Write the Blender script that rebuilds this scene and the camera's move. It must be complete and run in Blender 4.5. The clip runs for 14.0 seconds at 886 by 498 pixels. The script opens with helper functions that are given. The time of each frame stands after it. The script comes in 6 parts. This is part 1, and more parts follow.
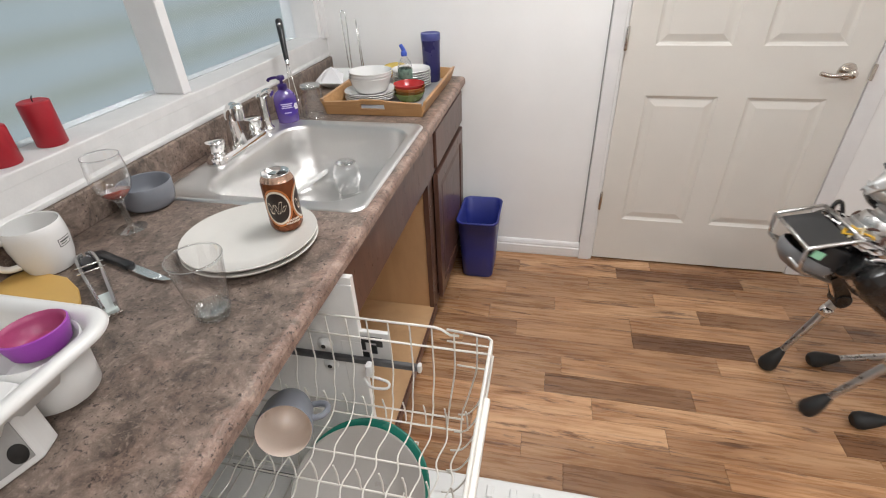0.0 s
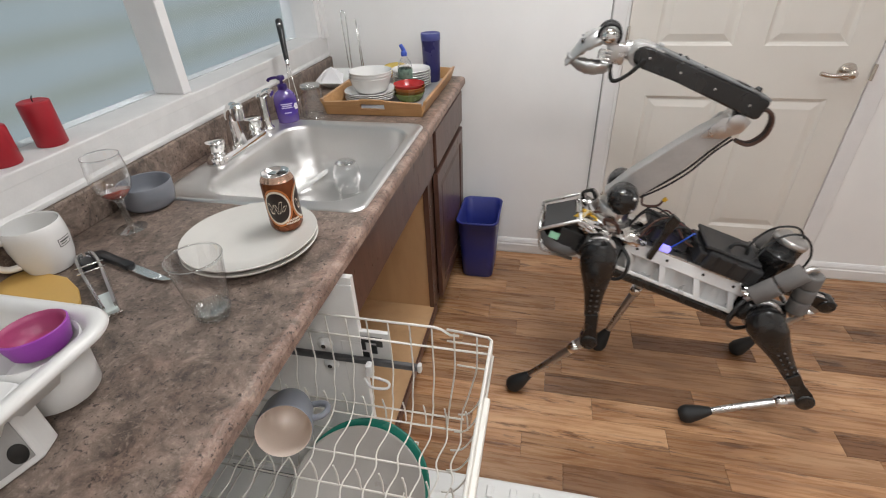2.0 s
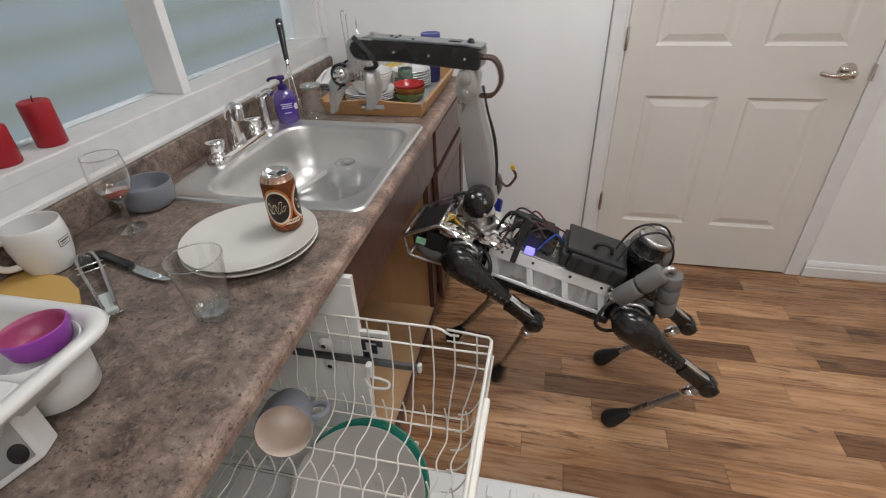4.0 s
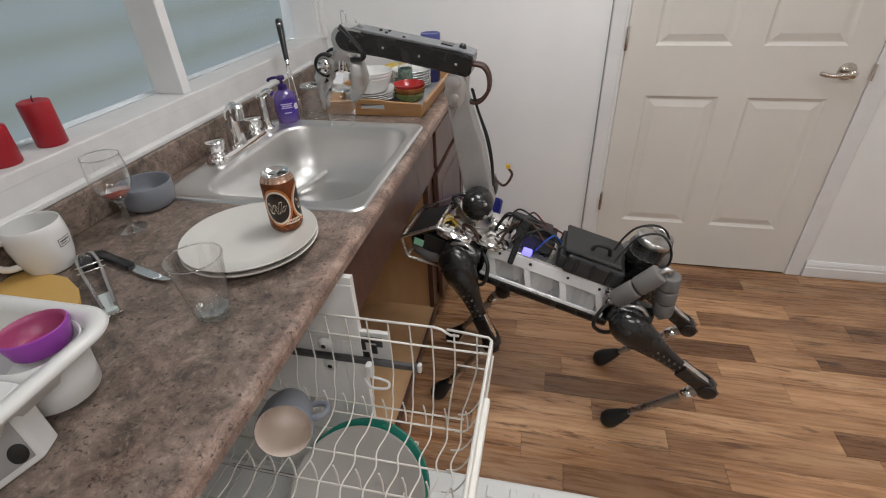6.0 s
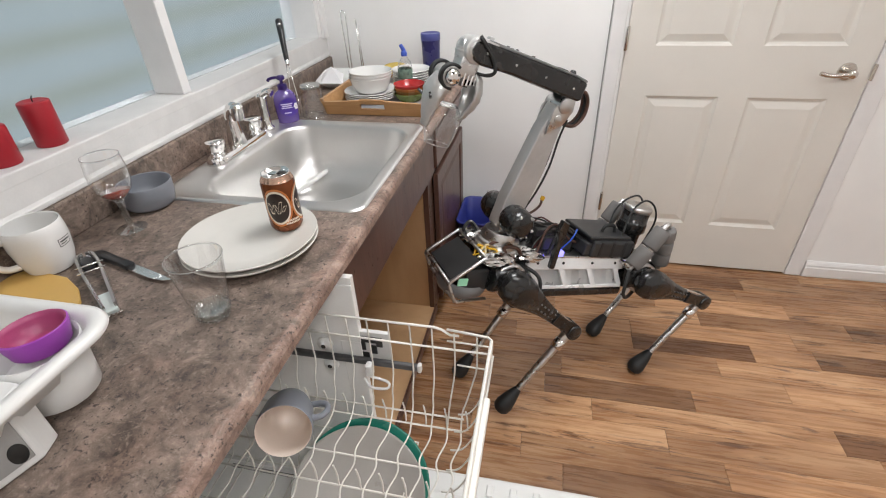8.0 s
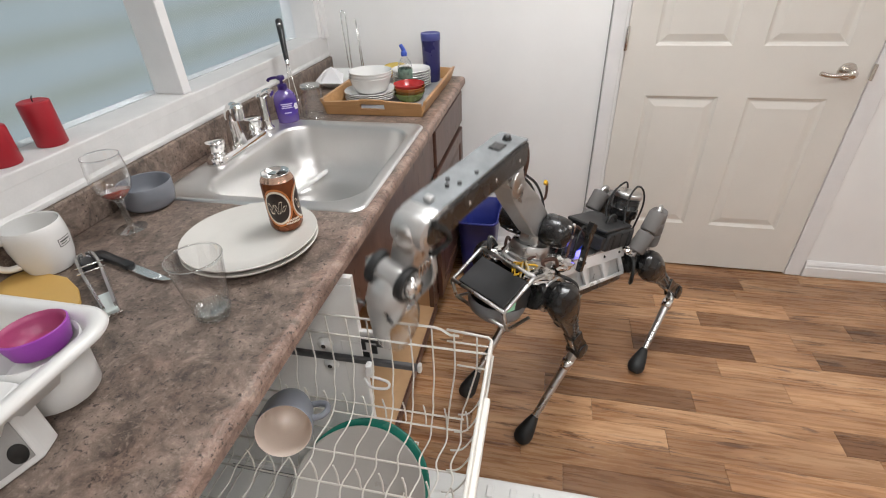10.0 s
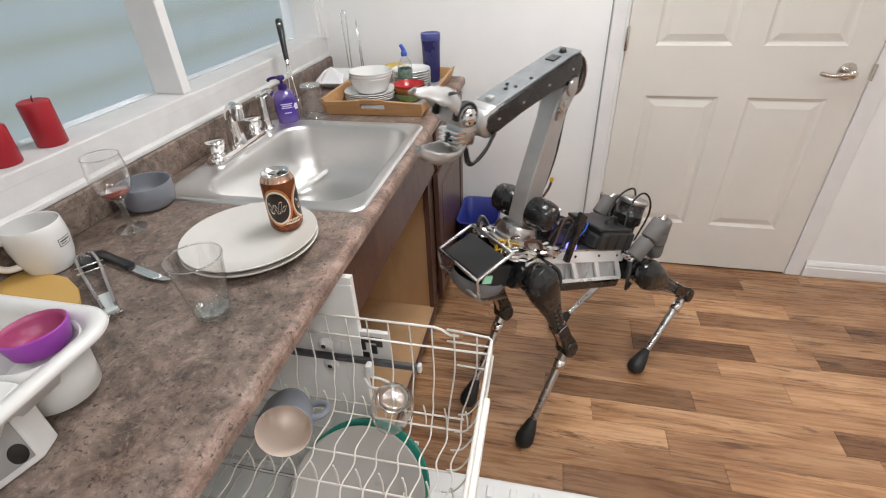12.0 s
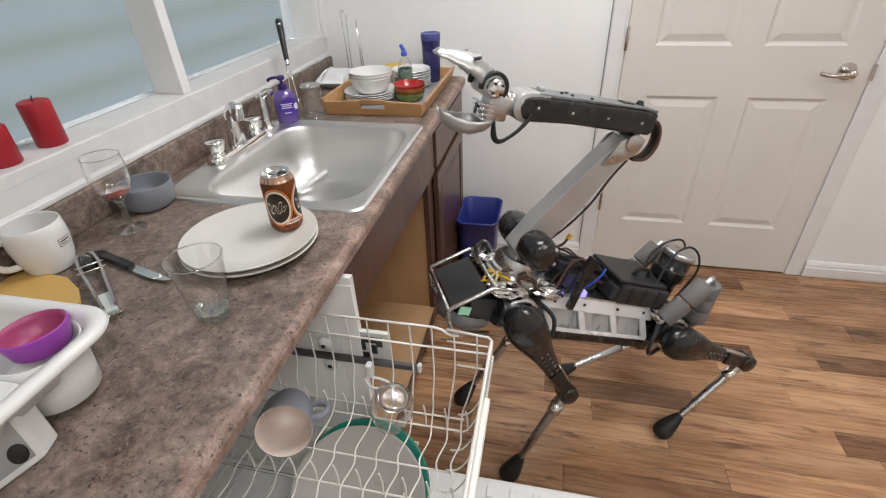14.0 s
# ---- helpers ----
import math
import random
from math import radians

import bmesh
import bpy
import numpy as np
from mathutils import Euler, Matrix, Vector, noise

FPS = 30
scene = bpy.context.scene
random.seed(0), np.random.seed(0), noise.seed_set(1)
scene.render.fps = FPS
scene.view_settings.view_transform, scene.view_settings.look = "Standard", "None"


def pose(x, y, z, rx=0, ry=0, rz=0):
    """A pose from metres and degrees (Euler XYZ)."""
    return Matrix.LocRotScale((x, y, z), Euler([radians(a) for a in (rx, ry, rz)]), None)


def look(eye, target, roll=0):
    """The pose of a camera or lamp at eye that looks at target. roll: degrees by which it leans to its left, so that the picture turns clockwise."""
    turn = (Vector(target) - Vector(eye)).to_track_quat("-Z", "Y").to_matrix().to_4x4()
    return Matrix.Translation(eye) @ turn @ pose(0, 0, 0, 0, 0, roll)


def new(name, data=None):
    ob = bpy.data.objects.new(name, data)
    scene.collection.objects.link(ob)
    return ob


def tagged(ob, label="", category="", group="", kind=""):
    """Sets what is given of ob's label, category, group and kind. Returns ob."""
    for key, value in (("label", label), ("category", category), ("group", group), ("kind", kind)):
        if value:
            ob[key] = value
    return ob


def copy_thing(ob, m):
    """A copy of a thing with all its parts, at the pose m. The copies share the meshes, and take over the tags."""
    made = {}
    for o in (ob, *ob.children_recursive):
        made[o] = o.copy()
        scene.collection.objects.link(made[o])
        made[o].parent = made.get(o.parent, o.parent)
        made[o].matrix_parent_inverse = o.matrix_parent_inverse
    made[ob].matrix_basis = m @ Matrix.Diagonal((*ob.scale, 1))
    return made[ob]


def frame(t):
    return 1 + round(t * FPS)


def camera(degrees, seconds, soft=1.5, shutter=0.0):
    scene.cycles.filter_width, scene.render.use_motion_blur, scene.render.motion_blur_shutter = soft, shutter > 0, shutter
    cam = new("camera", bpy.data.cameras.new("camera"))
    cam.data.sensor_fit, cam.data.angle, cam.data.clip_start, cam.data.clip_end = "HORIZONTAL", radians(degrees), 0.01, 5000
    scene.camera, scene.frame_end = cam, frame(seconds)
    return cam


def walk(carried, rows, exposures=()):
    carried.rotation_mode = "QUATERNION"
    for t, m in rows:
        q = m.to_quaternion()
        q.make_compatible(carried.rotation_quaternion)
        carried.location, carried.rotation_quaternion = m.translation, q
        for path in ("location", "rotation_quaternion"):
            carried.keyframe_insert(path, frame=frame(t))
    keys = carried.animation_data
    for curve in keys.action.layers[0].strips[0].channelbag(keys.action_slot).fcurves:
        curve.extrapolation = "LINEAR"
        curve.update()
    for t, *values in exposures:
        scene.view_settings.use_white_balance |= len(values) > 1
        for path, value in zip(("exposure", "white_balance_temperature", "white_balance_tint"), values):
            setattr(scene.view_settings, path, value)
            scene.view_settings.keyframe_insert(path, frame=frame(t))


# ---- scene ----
cam = camera(85.8, 14.0, soft=1.1, shutter=0.5)
PATH = [
    (0, (0.373, -2.188, 1.442), (-0.006, -0.558, 0.347), -2.4),
    (14, (0.373, -2.188, 1.442), (-0.006, -0.558, 0.347), -2.4),
]
EXPOSURES = [(0, 0.0), (0.5, -0.08), (1.0, -0.09), (1.5, -0.13), (2.0, -0.2), (2.5, -0.38), (3.0, -0.44), (6.0, -0.5), (6.5, -0.28), (7.0, -0.05), (7.5, -0.02), (8.0, 0.02), (10.5, -0.06), (11.0, -0.1), (11.5, -0.22), (12.0, 0.03), (12.5, -0.04), (13.0, -0.06), (13.5, -0.10), (14.0, -0.11)]
walk(cam, [(t, look(eye, target, roll)) for t, eye, target, roll in PATH], EXPOSURES)

# ---- world and lamps ----
world = bpy.data.worlds.new("world")
scene.world = world
world.use_nodes = True
world.node_tree.nodes["Background"].inputs[0].default_value = (0.75, 0.85, 1.0, 1)
world.node_tree.nodes["Background"].inputs[1].default_value = 0.24


def area_lamp(name, m, sx, sy, watts, colour):
    data = bpy.data.lights.new(name, "AREA")
    data.shape, data.size, data.size_y, data.energy, data.color = "RECTANGLE", sx, sy, watts, colour
    ob = new(name, data)
    ob.matrix_world = m
    return ob


CEIL = 2.44
LAMPS = [(0.42, -0.92, 0.6, 0.6, 19), (0.95, -2.75, 0.6, 0.6, 18.5), (2.25, -1.8, 0.6, 0.6, 11)]
for lx, ly, sx, sy, w in LAMPS:
    area_lamp("ceiling_lamp", pose(lx, ly, CEIL - 0.045), sx, sy, w, (0.97, 0.985, 1.0))



# ---- materials ----
def node_mat(name):
    m = bpy.data.materials.new(name)
    m.use_nodes = True
    nt = m.node_tree
    return m, nt, nt.nodes["Principled BSDF"]


def ramp(nt, fac, stops):
    r = nt.nodes.new("ShaderNodeValToRGB")
    nt.links.new(fac, r.inputs[0])
    el = r.color_ramp.elements
    while len(el) < len(stops):
        el.new(0.5)
    for e, (p, c) in zip(el, stops):
        e.position, e.color = p, (*c, 1) if len(c) == 3 else c
    return r.outputs[0]


def noise_tex(nt, vec, scale, detail=4.0, rough=0.55, distort=0.0):
    n = nt.nodes.new("ShaderNodeTexNoise")
    n.inputs["Scale"].default_value, n.inputs["Detail"].default_value = scale, detail
    n.inputs["Roughness"].default_value, n.inputs["Distortion"].default_value = rough, distort
    nt.links.new(vec, n.inputs["Vector"])
    return n.outputs[0]


def coords(nt, scale=(1, 1, 1), vary=False):
    tc = nt.nodes.new("ShaderNodeTexCoord")
    mp = nt.nodes.new("ShaderNodeMapping")
    mp.inputs["Scale"].default_value = scale
    nt.links.new(tc.outputs["Object"], mp.inputs["Vector"])
    if vary:
        info = nt.nodes.new("ShaderNodeObjectInfo")
        mul = nt.nodes.new("ShaderNodeMath")
        mul.operation = "MULTIPLY"
        mul.inputs[1].default_value = 37.0
        nt.links.new(info.outputs["Random"], mul.inputs[0])
        nt.links.new(mul.outputs[0], mp.inputs["Location"])
    return mp.outputs[0]


def mix(nt, fac, a, b, mode="MIX"):
    m = nt.nodes.new("ShaderNodeMix")
    m.data_type, m.blend_type = "RGBA", mode
    for sock, v in ((m.inputs[0], fac), (m.inputs[6], a), (m.inputs[7], b)):
        if isinstance(v, (int, float)):
            sock.default_value = v
        elif isinstance(v, tuple):
            sock.default_value = (*v, 1)
        else:
            nt.links.new(v, sock)
    return m.outputs[2]


def bump(nt, bsdf, height, strength, dist=0.002):
    b = nt.nodes.new("ShaderNodeBump")
    b.inputs["Strength"].default_value, b.inputs["Distance"].default_value = strength, dist
    nt.links.new(height, b.inputs["Height"])
    nt.links.new(b.outputs[0], bsdf.inputs["Normal"])


def surface(name, c, rough=0.5, metal=0.0, vary=0.12, scale=9.0, fine=180.0, relief=0.08, coat=0.0):
    """A plain material with two scales of variation in colour and gloss."""
    m, nt, b = node_mat(name)
    v = coords(nt)
    big, small = noise_tex(nt, v, scale, 5), noise_tex(nt, v, fine, 2)
    lo, hi = tuple(x * (1 - vary) for x in c), tuple(min(1, x * (1 + vary)) for x in c)
    col = ramp(nt, big, [(0.3, lo), (0.7, hi)])
    col = mix(nt, 0.15, col, ramp(nt, small, [(0.35, lo), (0.65, hi)]))
    nt.links.new(col, b.inputs["Base Color"])
    nt.links.new(ramp(nt, big, [(0.3, (rough * 0.85,) * 3), (0.75, (min(1, rough * 1.2),) * 3)]), b.inputs["Roughness"])
    b.inputs["Metallic"].default_value = metal
    b.inputs["Coat Weight"].default_value = coat
    if relief:
        bump(nt, b, small, relief, 0.001)
    return m


def thin_glass(name, c=(1.0, 1.0, 1.0), bend=2.4, least=0.09):
    """Thin clear glass: it lets light through and mirrors more at a glance."""
    m, nt, b = node_mat(name)
    nt.nodes.remove(b)
    clear, gloss, mixer = nt.nodes.new("ShaderNodeBsdfTransparent"), nt.nodes.new("ShaderNodeBsdfGlossy"), nt.nodes.new("ShaderNodeMixShader")
    glance, power, scale = nt.nodes.new("ShaderNodeLayerWeight"), nt.nodes.new("ShaderNodeMath"), nt.nodes.new("ShaderNodeMath")
    glance.inputs["Blend"].default_value = 0.5
    power.operation, power.inputs[1].default_value = "POWER", bend
    scale.operation, scale.inputs[1].default_value, scale.inputs[2].default_value = "MULTIPLY_ADD", 0.9, least
    nt.links.new(glance.outputs["Facing"], power.inputs[0])
    nt.links.new(power.outputs[0], scale.inputs[0])
    clear.inputs[0].default_value = (*c, 1)
    gloss.inputs["Roughness"].default_value = 0.02
    nt.links.new(scale.outputs[0], mixer.inputs[0])
    nt.links.new(clear.outputs[0], mixer.inputs[1])
    nt.links.new(gloss.outputs[0], mixer.inputs[2])
    nt.links.new(mixer.outputs[0], nt.nodes["Material Output"].inputs[0])
    return m


def glass_mat(name, c=(1, 1, 1), rough=0.0, ior=1.45):
    m, nt, b = node_mat(name)
    b.inputs["Base Color"].default_value = (*c, 1)
    b.inputs["Roughness"].default_value = rough
    b.inputs["Transmission Weight"].default_value = 1.0
    b.inputs["IOR"].default_value = ior
    return m


def laminate():
    """Mottled brown-grey stone-look worktop laminate with rosy and black grains."""
    m, nt, b = node_mat("stone_laminate")
    v = coords(nt)
    a = noise_tex(nt, v, 17, 9, 0.78, 0.5)
    grey = ramp(nt, a, [(0.34, (0.048, 0.037, 0.031)), (0.46, (0.136, 0.101, 0.081)), (0.55, (0.210, 0.158, 0.129)), (0.68, (0.36, 0.272, 0.220))])
    rosy = ramp(nt, a, [(0.34, (0.075, 0.044, 0.034)), (0.46, (0.180, 0.112, 0.085)), (0.55, (0.270, 0.172, 0.132)), (0.68, (0.42, 0.295, 0.23))])
    cloud = noise_tex(nt, v, 4.5, 5, 0.65, 0.3)
    col = mix(nt, ramp(nt, cloud, [(0.52, (0, 0, 0)), (0.72, (0.55, 0.55, 0.55))]), grey, rosy)
    # the rolled front edge turns paler and rosier, unevenly
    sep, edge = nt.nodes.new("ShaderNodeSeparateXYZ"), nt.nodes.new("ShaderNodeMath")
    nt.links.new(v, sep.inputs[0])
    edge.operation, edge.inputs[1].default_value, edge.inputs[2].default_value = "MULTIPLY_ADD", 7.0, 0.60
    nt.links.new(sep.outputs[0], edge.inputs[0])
    pale_edge = nt.nodes.new("ShaderNodeMath")
    pale_edge.operation = "ADD"
    nt.links.new(edge.outputs[0], pale_edge.inputs[0])
    nt.links.new(noise_tex(nt, v, 26, 5, 0.7), pale_edge.inputs[1])
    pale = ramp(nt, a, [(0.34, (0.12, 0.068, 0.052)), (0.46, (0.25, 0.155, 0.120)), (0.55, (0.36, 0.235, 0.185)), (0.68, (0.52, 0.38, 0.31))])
    col = mix(nt, ramp(nt, pale_edge.outputs[0], [(0.90, (0, 0, 0)), (1.02, (0.65, 0.65, 0.65))]), col, pale)
    grain = noise_tex(nt, v, 75, 6, 0.75, 0.3)
    col = mix(nt, ramp(nt, grain, [(0.54, (0, 0, 0)), (0.66, (0.6, 0.6, 0.6))]), col, (0.36, 0.285, 0.235))
    pit = noise_tex(nt, v, 120, 5, 0.75)
    col = mix(nt, ramp(nt, pit, [(0.37, (0.9, 0.9, 0.9)), (0.43, (0, 0, 0))]), col, (0.026, 0.020, 0.017))
    dots = noise_tex(nt, v, 260, 2, 0.6)
    col = mix(nt, ramp(nt, dots, [(0.62, (0, 0, 0)), (0.72, (0.3, 0.3, 0.3))]), col, (0.40, 0.32, 0.265))
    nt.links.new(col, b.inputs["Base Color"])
    nt.links.new(ramp(nt, a, [(0.3, (0.42,) * 3), (0.7, (0.56,) * 3)]), b.inputs["Roughness"])
    bump(nt, b, grain, 0.06, 0.001)
    return m


def wood(name, stops, scale=(1.6, 26, 26), rough=0.4, vary=True, streak=None, coat=0.0, tint=(1, 1, 1)):
    """Wood whose grain runs along the local x axis."""
    m, nt, b = node_mat(name)
    v = coords(nt, scale, vary)
    g = noise_tex(nt, v, 1.0, 6, 0.6, 1.2)
    col = ramp(nt, g, stops)
    fine = noise_tex(nt, coords(nt, (scale[0] * 4, scale[1] * 9, scale[2] * 9), vary), 1.0, 3, 0.6)
    col = mix(nt, 0.26, col, ramp(nt, fine, [(0.3, stops[0][1]), (0.7, stops[-1][1])]))
    if streak:
        s = noise_tex(nt, coords(nt, (1.7, 15, 15), vary), 1.0, 7, 0.7, 2.2)
        col = mix(nt, ramp(nt, s, [(0.57, (0, 0, 0)), (0.625, (0.72, 0.72, 0.72))]), col, streak)
        info = nt.nodes.new("ShaderNodeObjectInfo")
        tone = ramp(nt, info.outputs["Random"], [(0.0, tuple(0.9 * c for c in tint)), (1.0, tuple(1.1 * c for c in tint))])
        col = mix(nt, 1.0, col, tone, "MULTIPLY")
    nt.links.new(col, b.inputs["Base Color"])
    nt.links.new(ramp(nt, fine, [(0.3, (rough * 0.85,) * 3), (0.7, (rough * 1.15,) * 3)]), b.inputs["Roughness"])
    b.inputs["Coat Weight"].default_value = coat
    bump(nt, b, fine, 0.06, 0.001)
    return m


def brushed(name, c=(0.62, 0.61, 0.6), rough=0.28, scale=(3, 90, 90)):
    m, nt, b = node_mat(name)
    g = noise_tex(nt, coords(nt, scale), 1.0, 3)
    big = noise_tex(nt, coords(nt), 7.0, 4)
    nt.links.new(mix(nt, ramp(nt, big, [(0.35, (0, 0, 0)), (0.7, (0.35,) * 3)]), c, tuple(x * 0.8 for x in c)), b.inputs["Base Color"])
    nt.links.new(ramp(nt, g, [(0.3, (rough * 0.8,) * 3), (0.7, (rough * 1.3,) * 3)]), b.inputs["Roughness"])
    b.inputs["Metallic"].default_value = 1.0
    bump(nt, b, g, 0.03, 0.001)
    return m


def wall_paint():
    m, nt, b = node_mat("wall_paint")
    v = coords(nt)
    big, mid = noise_tex(nt, v, 2.2, 5), noise_tex(nt, v, 28, 5)
    nt.links.new(ramp(nt, big, [(0.3, (0.825, 0.815, 0.80)), (0.7, (0.885, 0.875, 0.86))]), b.inputs["Base Color"])
    nt.links.new(ramp(nt, mid, [(0.3, (0.42,) * 3), (0.7, (0.6,) * 3)]), b.inputs["Roughness"])
    bump(nt, b, mid, 0.22, 0.003)
    return m


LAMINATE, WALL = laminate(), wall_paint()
FLOOR_STOPS = [(0.30, (0.19, 0.085, 0.040)), (0.45, (0.385, 0.200, 0.100)), (0.55, (0.51, 0.290, 0.154)), (0.70, (0.64, 0.400, 0.235))]
FLOOR_WOODS = [wood(name, FLOOR_STOPS, (1.5, 10, 10), 0.28, True, (0.085, 0.040, 0.024), 0.0, tint)
               for name, tint in (("pale_plank", (1.02, 0.99, 0.95)), ("brown_plank", (0.80, 0.765, 0.73)), ("dark_plank", (0.48, 0.43, 0.40)))]
CABINET = wood("dark_cabinet_wood", [(0.3, (0.066, 0.030, 0.021)), (0.7, (0.125, 0.060, 0.042))], (20, 20, 1.5), 0.32, False)
PLY = wood("plywood", [(0.3, (0.45, 0.265, 0.13)), (0.7, (0.54, 0.335, 0.175))], (9, 9, 1.2), 0.55, False)
TRAY_WOOD = wood("bamboo", [(0.3, (0.40, 0.21, 0.085)), (0.7, (0.53, 0.30, 0.135))], (4, 50, 50), 0.4, False)
TRIM = surface("white_trim_paint", (0.76, 0.745, 0.735), 0.38, vary=0.04, relief=0.05)
# sill and apron: a little darker and greyer than the other trim
SILL_PAINT = surface("greyer_sill_paint", (0.66, 0.645, 0.63), 0.5, vary=0.07, scale=14, relief=0.1)
DOOR_PAINT = surface("cream_door_paint", (0.70, 0.665, 0.61), 0.45, vary=0.03, scale=4, relief=0.12)
# near-black that puts the shade of gaps, holes and toe recesses into the colour
DARK = surface("gap_shade_black", (0.02, 0.018, 0.016), 0.8)
STEEL = brushed("brushed_steel")
SINK_STEEL = surface("satin_sink_steel", (0.68, 0.67, 0.655), 0.37, 1.0, vary=0.05, scale=6, relief=0.0)
RAIL_STEEL = surface("dark_rail_steel", (0.16, 0.16, 0.165), 0.35, 0.9, vary=0.15)
CHROME = surface("chrome", (0.80, 0.79, 0.78), 0.07, 1.0, vary=0.04, relief=0)
NICKEL = surface("satin_nickel", (0.62, 0.58, 0.53), 0.22, 1.0, vary=0.06, relief=0.02)
CERAMIC = surface("white_glaze", (0.74, 0.73, 0.71), 0.14, vary=0.03, relief=0.01, coat=0.3)
CREAM = surface("cream_glaze", (0.61, 0.585, 0.54), 0.22, vary=0.03, relief=0.02, coat=0.3)
GREY_GLAZE = surface("grey_glaze", (0.200, 0.210, 0.238), 0.42, vary=0.06, relief=0.03, coat=0.1)
PLASTIC = surface("white_plastic", (0.69, 0.68, 0.66), 0.32, vary=0.03, relief=0.04)
TUB = surface("dishwasher_tub_plastic", (0.83, 0.815, 0.79), 0.4, vary=0.05, relief=0.05)
WIRE = surface("vinyl_coated_wire", (0.73, 0.70, 0.645), 0.35, vary=0.05, relief=0.02)
BLUE = surface("blue_plastic", (0.022, 0.032, 0.21), 0.4, vary=0.12, relief=0.15)
NAVY = surface("navy_tumbler", (0.028, 0.028, 0.115), 0.3, vary=0.12)
RED_WAX = surface("red_wax", (0.34, 0.008, 0.018), 0.42, vary=0.12)
BLACK = surface("black_plastic", (0.018, 0.018, 0.019), 0.35, vary=0.25)
GLASS = thin_glass("clear_glass")
PALE_GLASS = thin_glass("thick_pale_glass", (0.96, 0.985, 0.975), 1.8, 0.13)
SOLID_GLASS = glass_mat("solid_glass", (0.97, 0.98, 0.975))
WINE = surface("red_wine", (0.20, 0.022, 0.012), 0.08, vary=0.1, relief=0.0, coat=0.5)


# ---- mesh helpers ----
def box(bm, lo, hi, bev=0.0):
    b2 = bmesh.new()
    bmesh.ops.create_cube(b2, size=1.0)
    for v in b2.verts:
        v.co = Vector([(l + h) / 2 + c * (h - l) for l, h, c in zip(lo, hi, v.co)])
    if bev:
        bmesh.ops.bevel(b2, geom=b2.edges[:], offset=bev, segments=2, profile=0.5, affect="EDGES")
    join(bm, b2)


def join(bm, b2, m=None):
    me = bpy.data.meshes.new("tmp")
    if m is not None:
        b2.transform(m)
    b2.to_mesh(me)
    b2.free()
    bm.from_mesh(me)
    bpy.data.meshes.remove(me)


def aim(p0, p1):
    d = Vector(p1) - Vector(p0)
    return Matrix.Translation(Vector(p0)) @ d.to_track_quat("Z", "Y").to_matrix().to_4x4(), d.length


def lathe(bm, profile, n=32, m=None):
    """A turned shape from (radius, height) pairs round the z axis."""
    b2 = bmesh.new()
    rings = []
    for r, z in profile:
        if r < 1e-6:
            rings.append([b2.verts.new((0, 0, z))])
        else:
            rings.append([b2.verts.new((r * math.cos(2 * math.pi * k / n), r * math.sin(2 * math.pi * k / n), z)) for k in range(n)])
    for a, b in zip(rings, rings[1:]):
        for k in range(n):
            j = (k + 1) % n
            if len(a) == 1 and len(b) > 1:
                b2.faces.new((a[0], b[j], b[k]))
            elif len(b) == 1 and len(a) > 1:
                b2.faces.new((a[k], a[j], b[0]))
            elif len(a) > 1:
                b2.faces.new((a[k], a[j], b[j], b[k]))
    for f in b2.faces:
        f.smooth = True
    join(bm, b2, m)


def rod(bm, p0, p1, r0, r1=None, n=14, bev=0.0):
    m, length = aim(p0, p1)
    r1 = r0 if r1 is None else r1
    b = min(bev, r0 * 0.9, r1 * 0.9, length * 0.45)
    if b:
        lathe(bm, [(0, 0), (r0 - b, 0), (r0 - b * 0.3, b * 0.3), (r0, b), (r1, length - b), (r1 - b * 0.3, length - b * 0.3), (r1 - b, length), (0, length)], n, m)
    else:
        lathe(bm, [(0, 0), (r0, 0), (r1, length), (0, length)], n, m)


def tube(bm, pts, r, n=7):
    """A round wire or cable through the points."""
    pts = [Vector(p) for p in pts]
    b2 = bmesh.new()
    rings, up = [], Vector((0.31, 0.17, 0.93))
    for i, p in enumerate(pts):
        d = (pts[min(i + 1, len(pts) - 1)] - pts[max(i - 1, 0)]).normalized()
        side = d.cross(up)
        if side.length < 1e-3:
            side = d.cross(Vector((1, 0, 0)))
        side.normalize()
        up = side.cross(d).normalized()
        rings.append([b2.verts.new(p + r * (math.cos(2 * math.pi * k / n) * side + math.sin(2 * math.pi * k / n) * up)) for k in range(n)])
    for a, b in zip(rings, rings[1:]):
        for k in range(n):
            b2.faces.new((a[k], a[(k + 1) % n], b[(k + 1) % n], b[k])).smooth = True
    b2.faces.new(rings[0][::-1])
    b2.faces.new(rings[-1])
    join(bm, b2)


def arc(p0, p1, p2, n=10):
    """Points of a quadratic curve from p0 to p2, drawn towards p1."""
    a, b, c = Vector(p0), Vector(p1), Vector(p2)
    return [a * (1 - t) ** 2 + b * 2 * t * (1 - t) + c * t * t for t in [k / n for k in range(n + 1)]]


def smooth_curve(pts, n=6):
    """A soft curve through all of the points."""
    pts = [Vector(p) for p in pts]
    out = []
    for i in range(len(pts) - 1):
        a, b, c, d = pts[max(i - 1, 0)], pts[i], pts[i + 1], pts[min(i + 2, len(pts) - 1)]
        for k in range(n):
            t = k / n
            out.append(0.5 * (2 * b + (c - a) * t + (2 * a - 5 * b + 4 * c - d) * t * t + (3 * b - a - 3 * c + d) * t ** 3))
    return out + [pts[-1]]


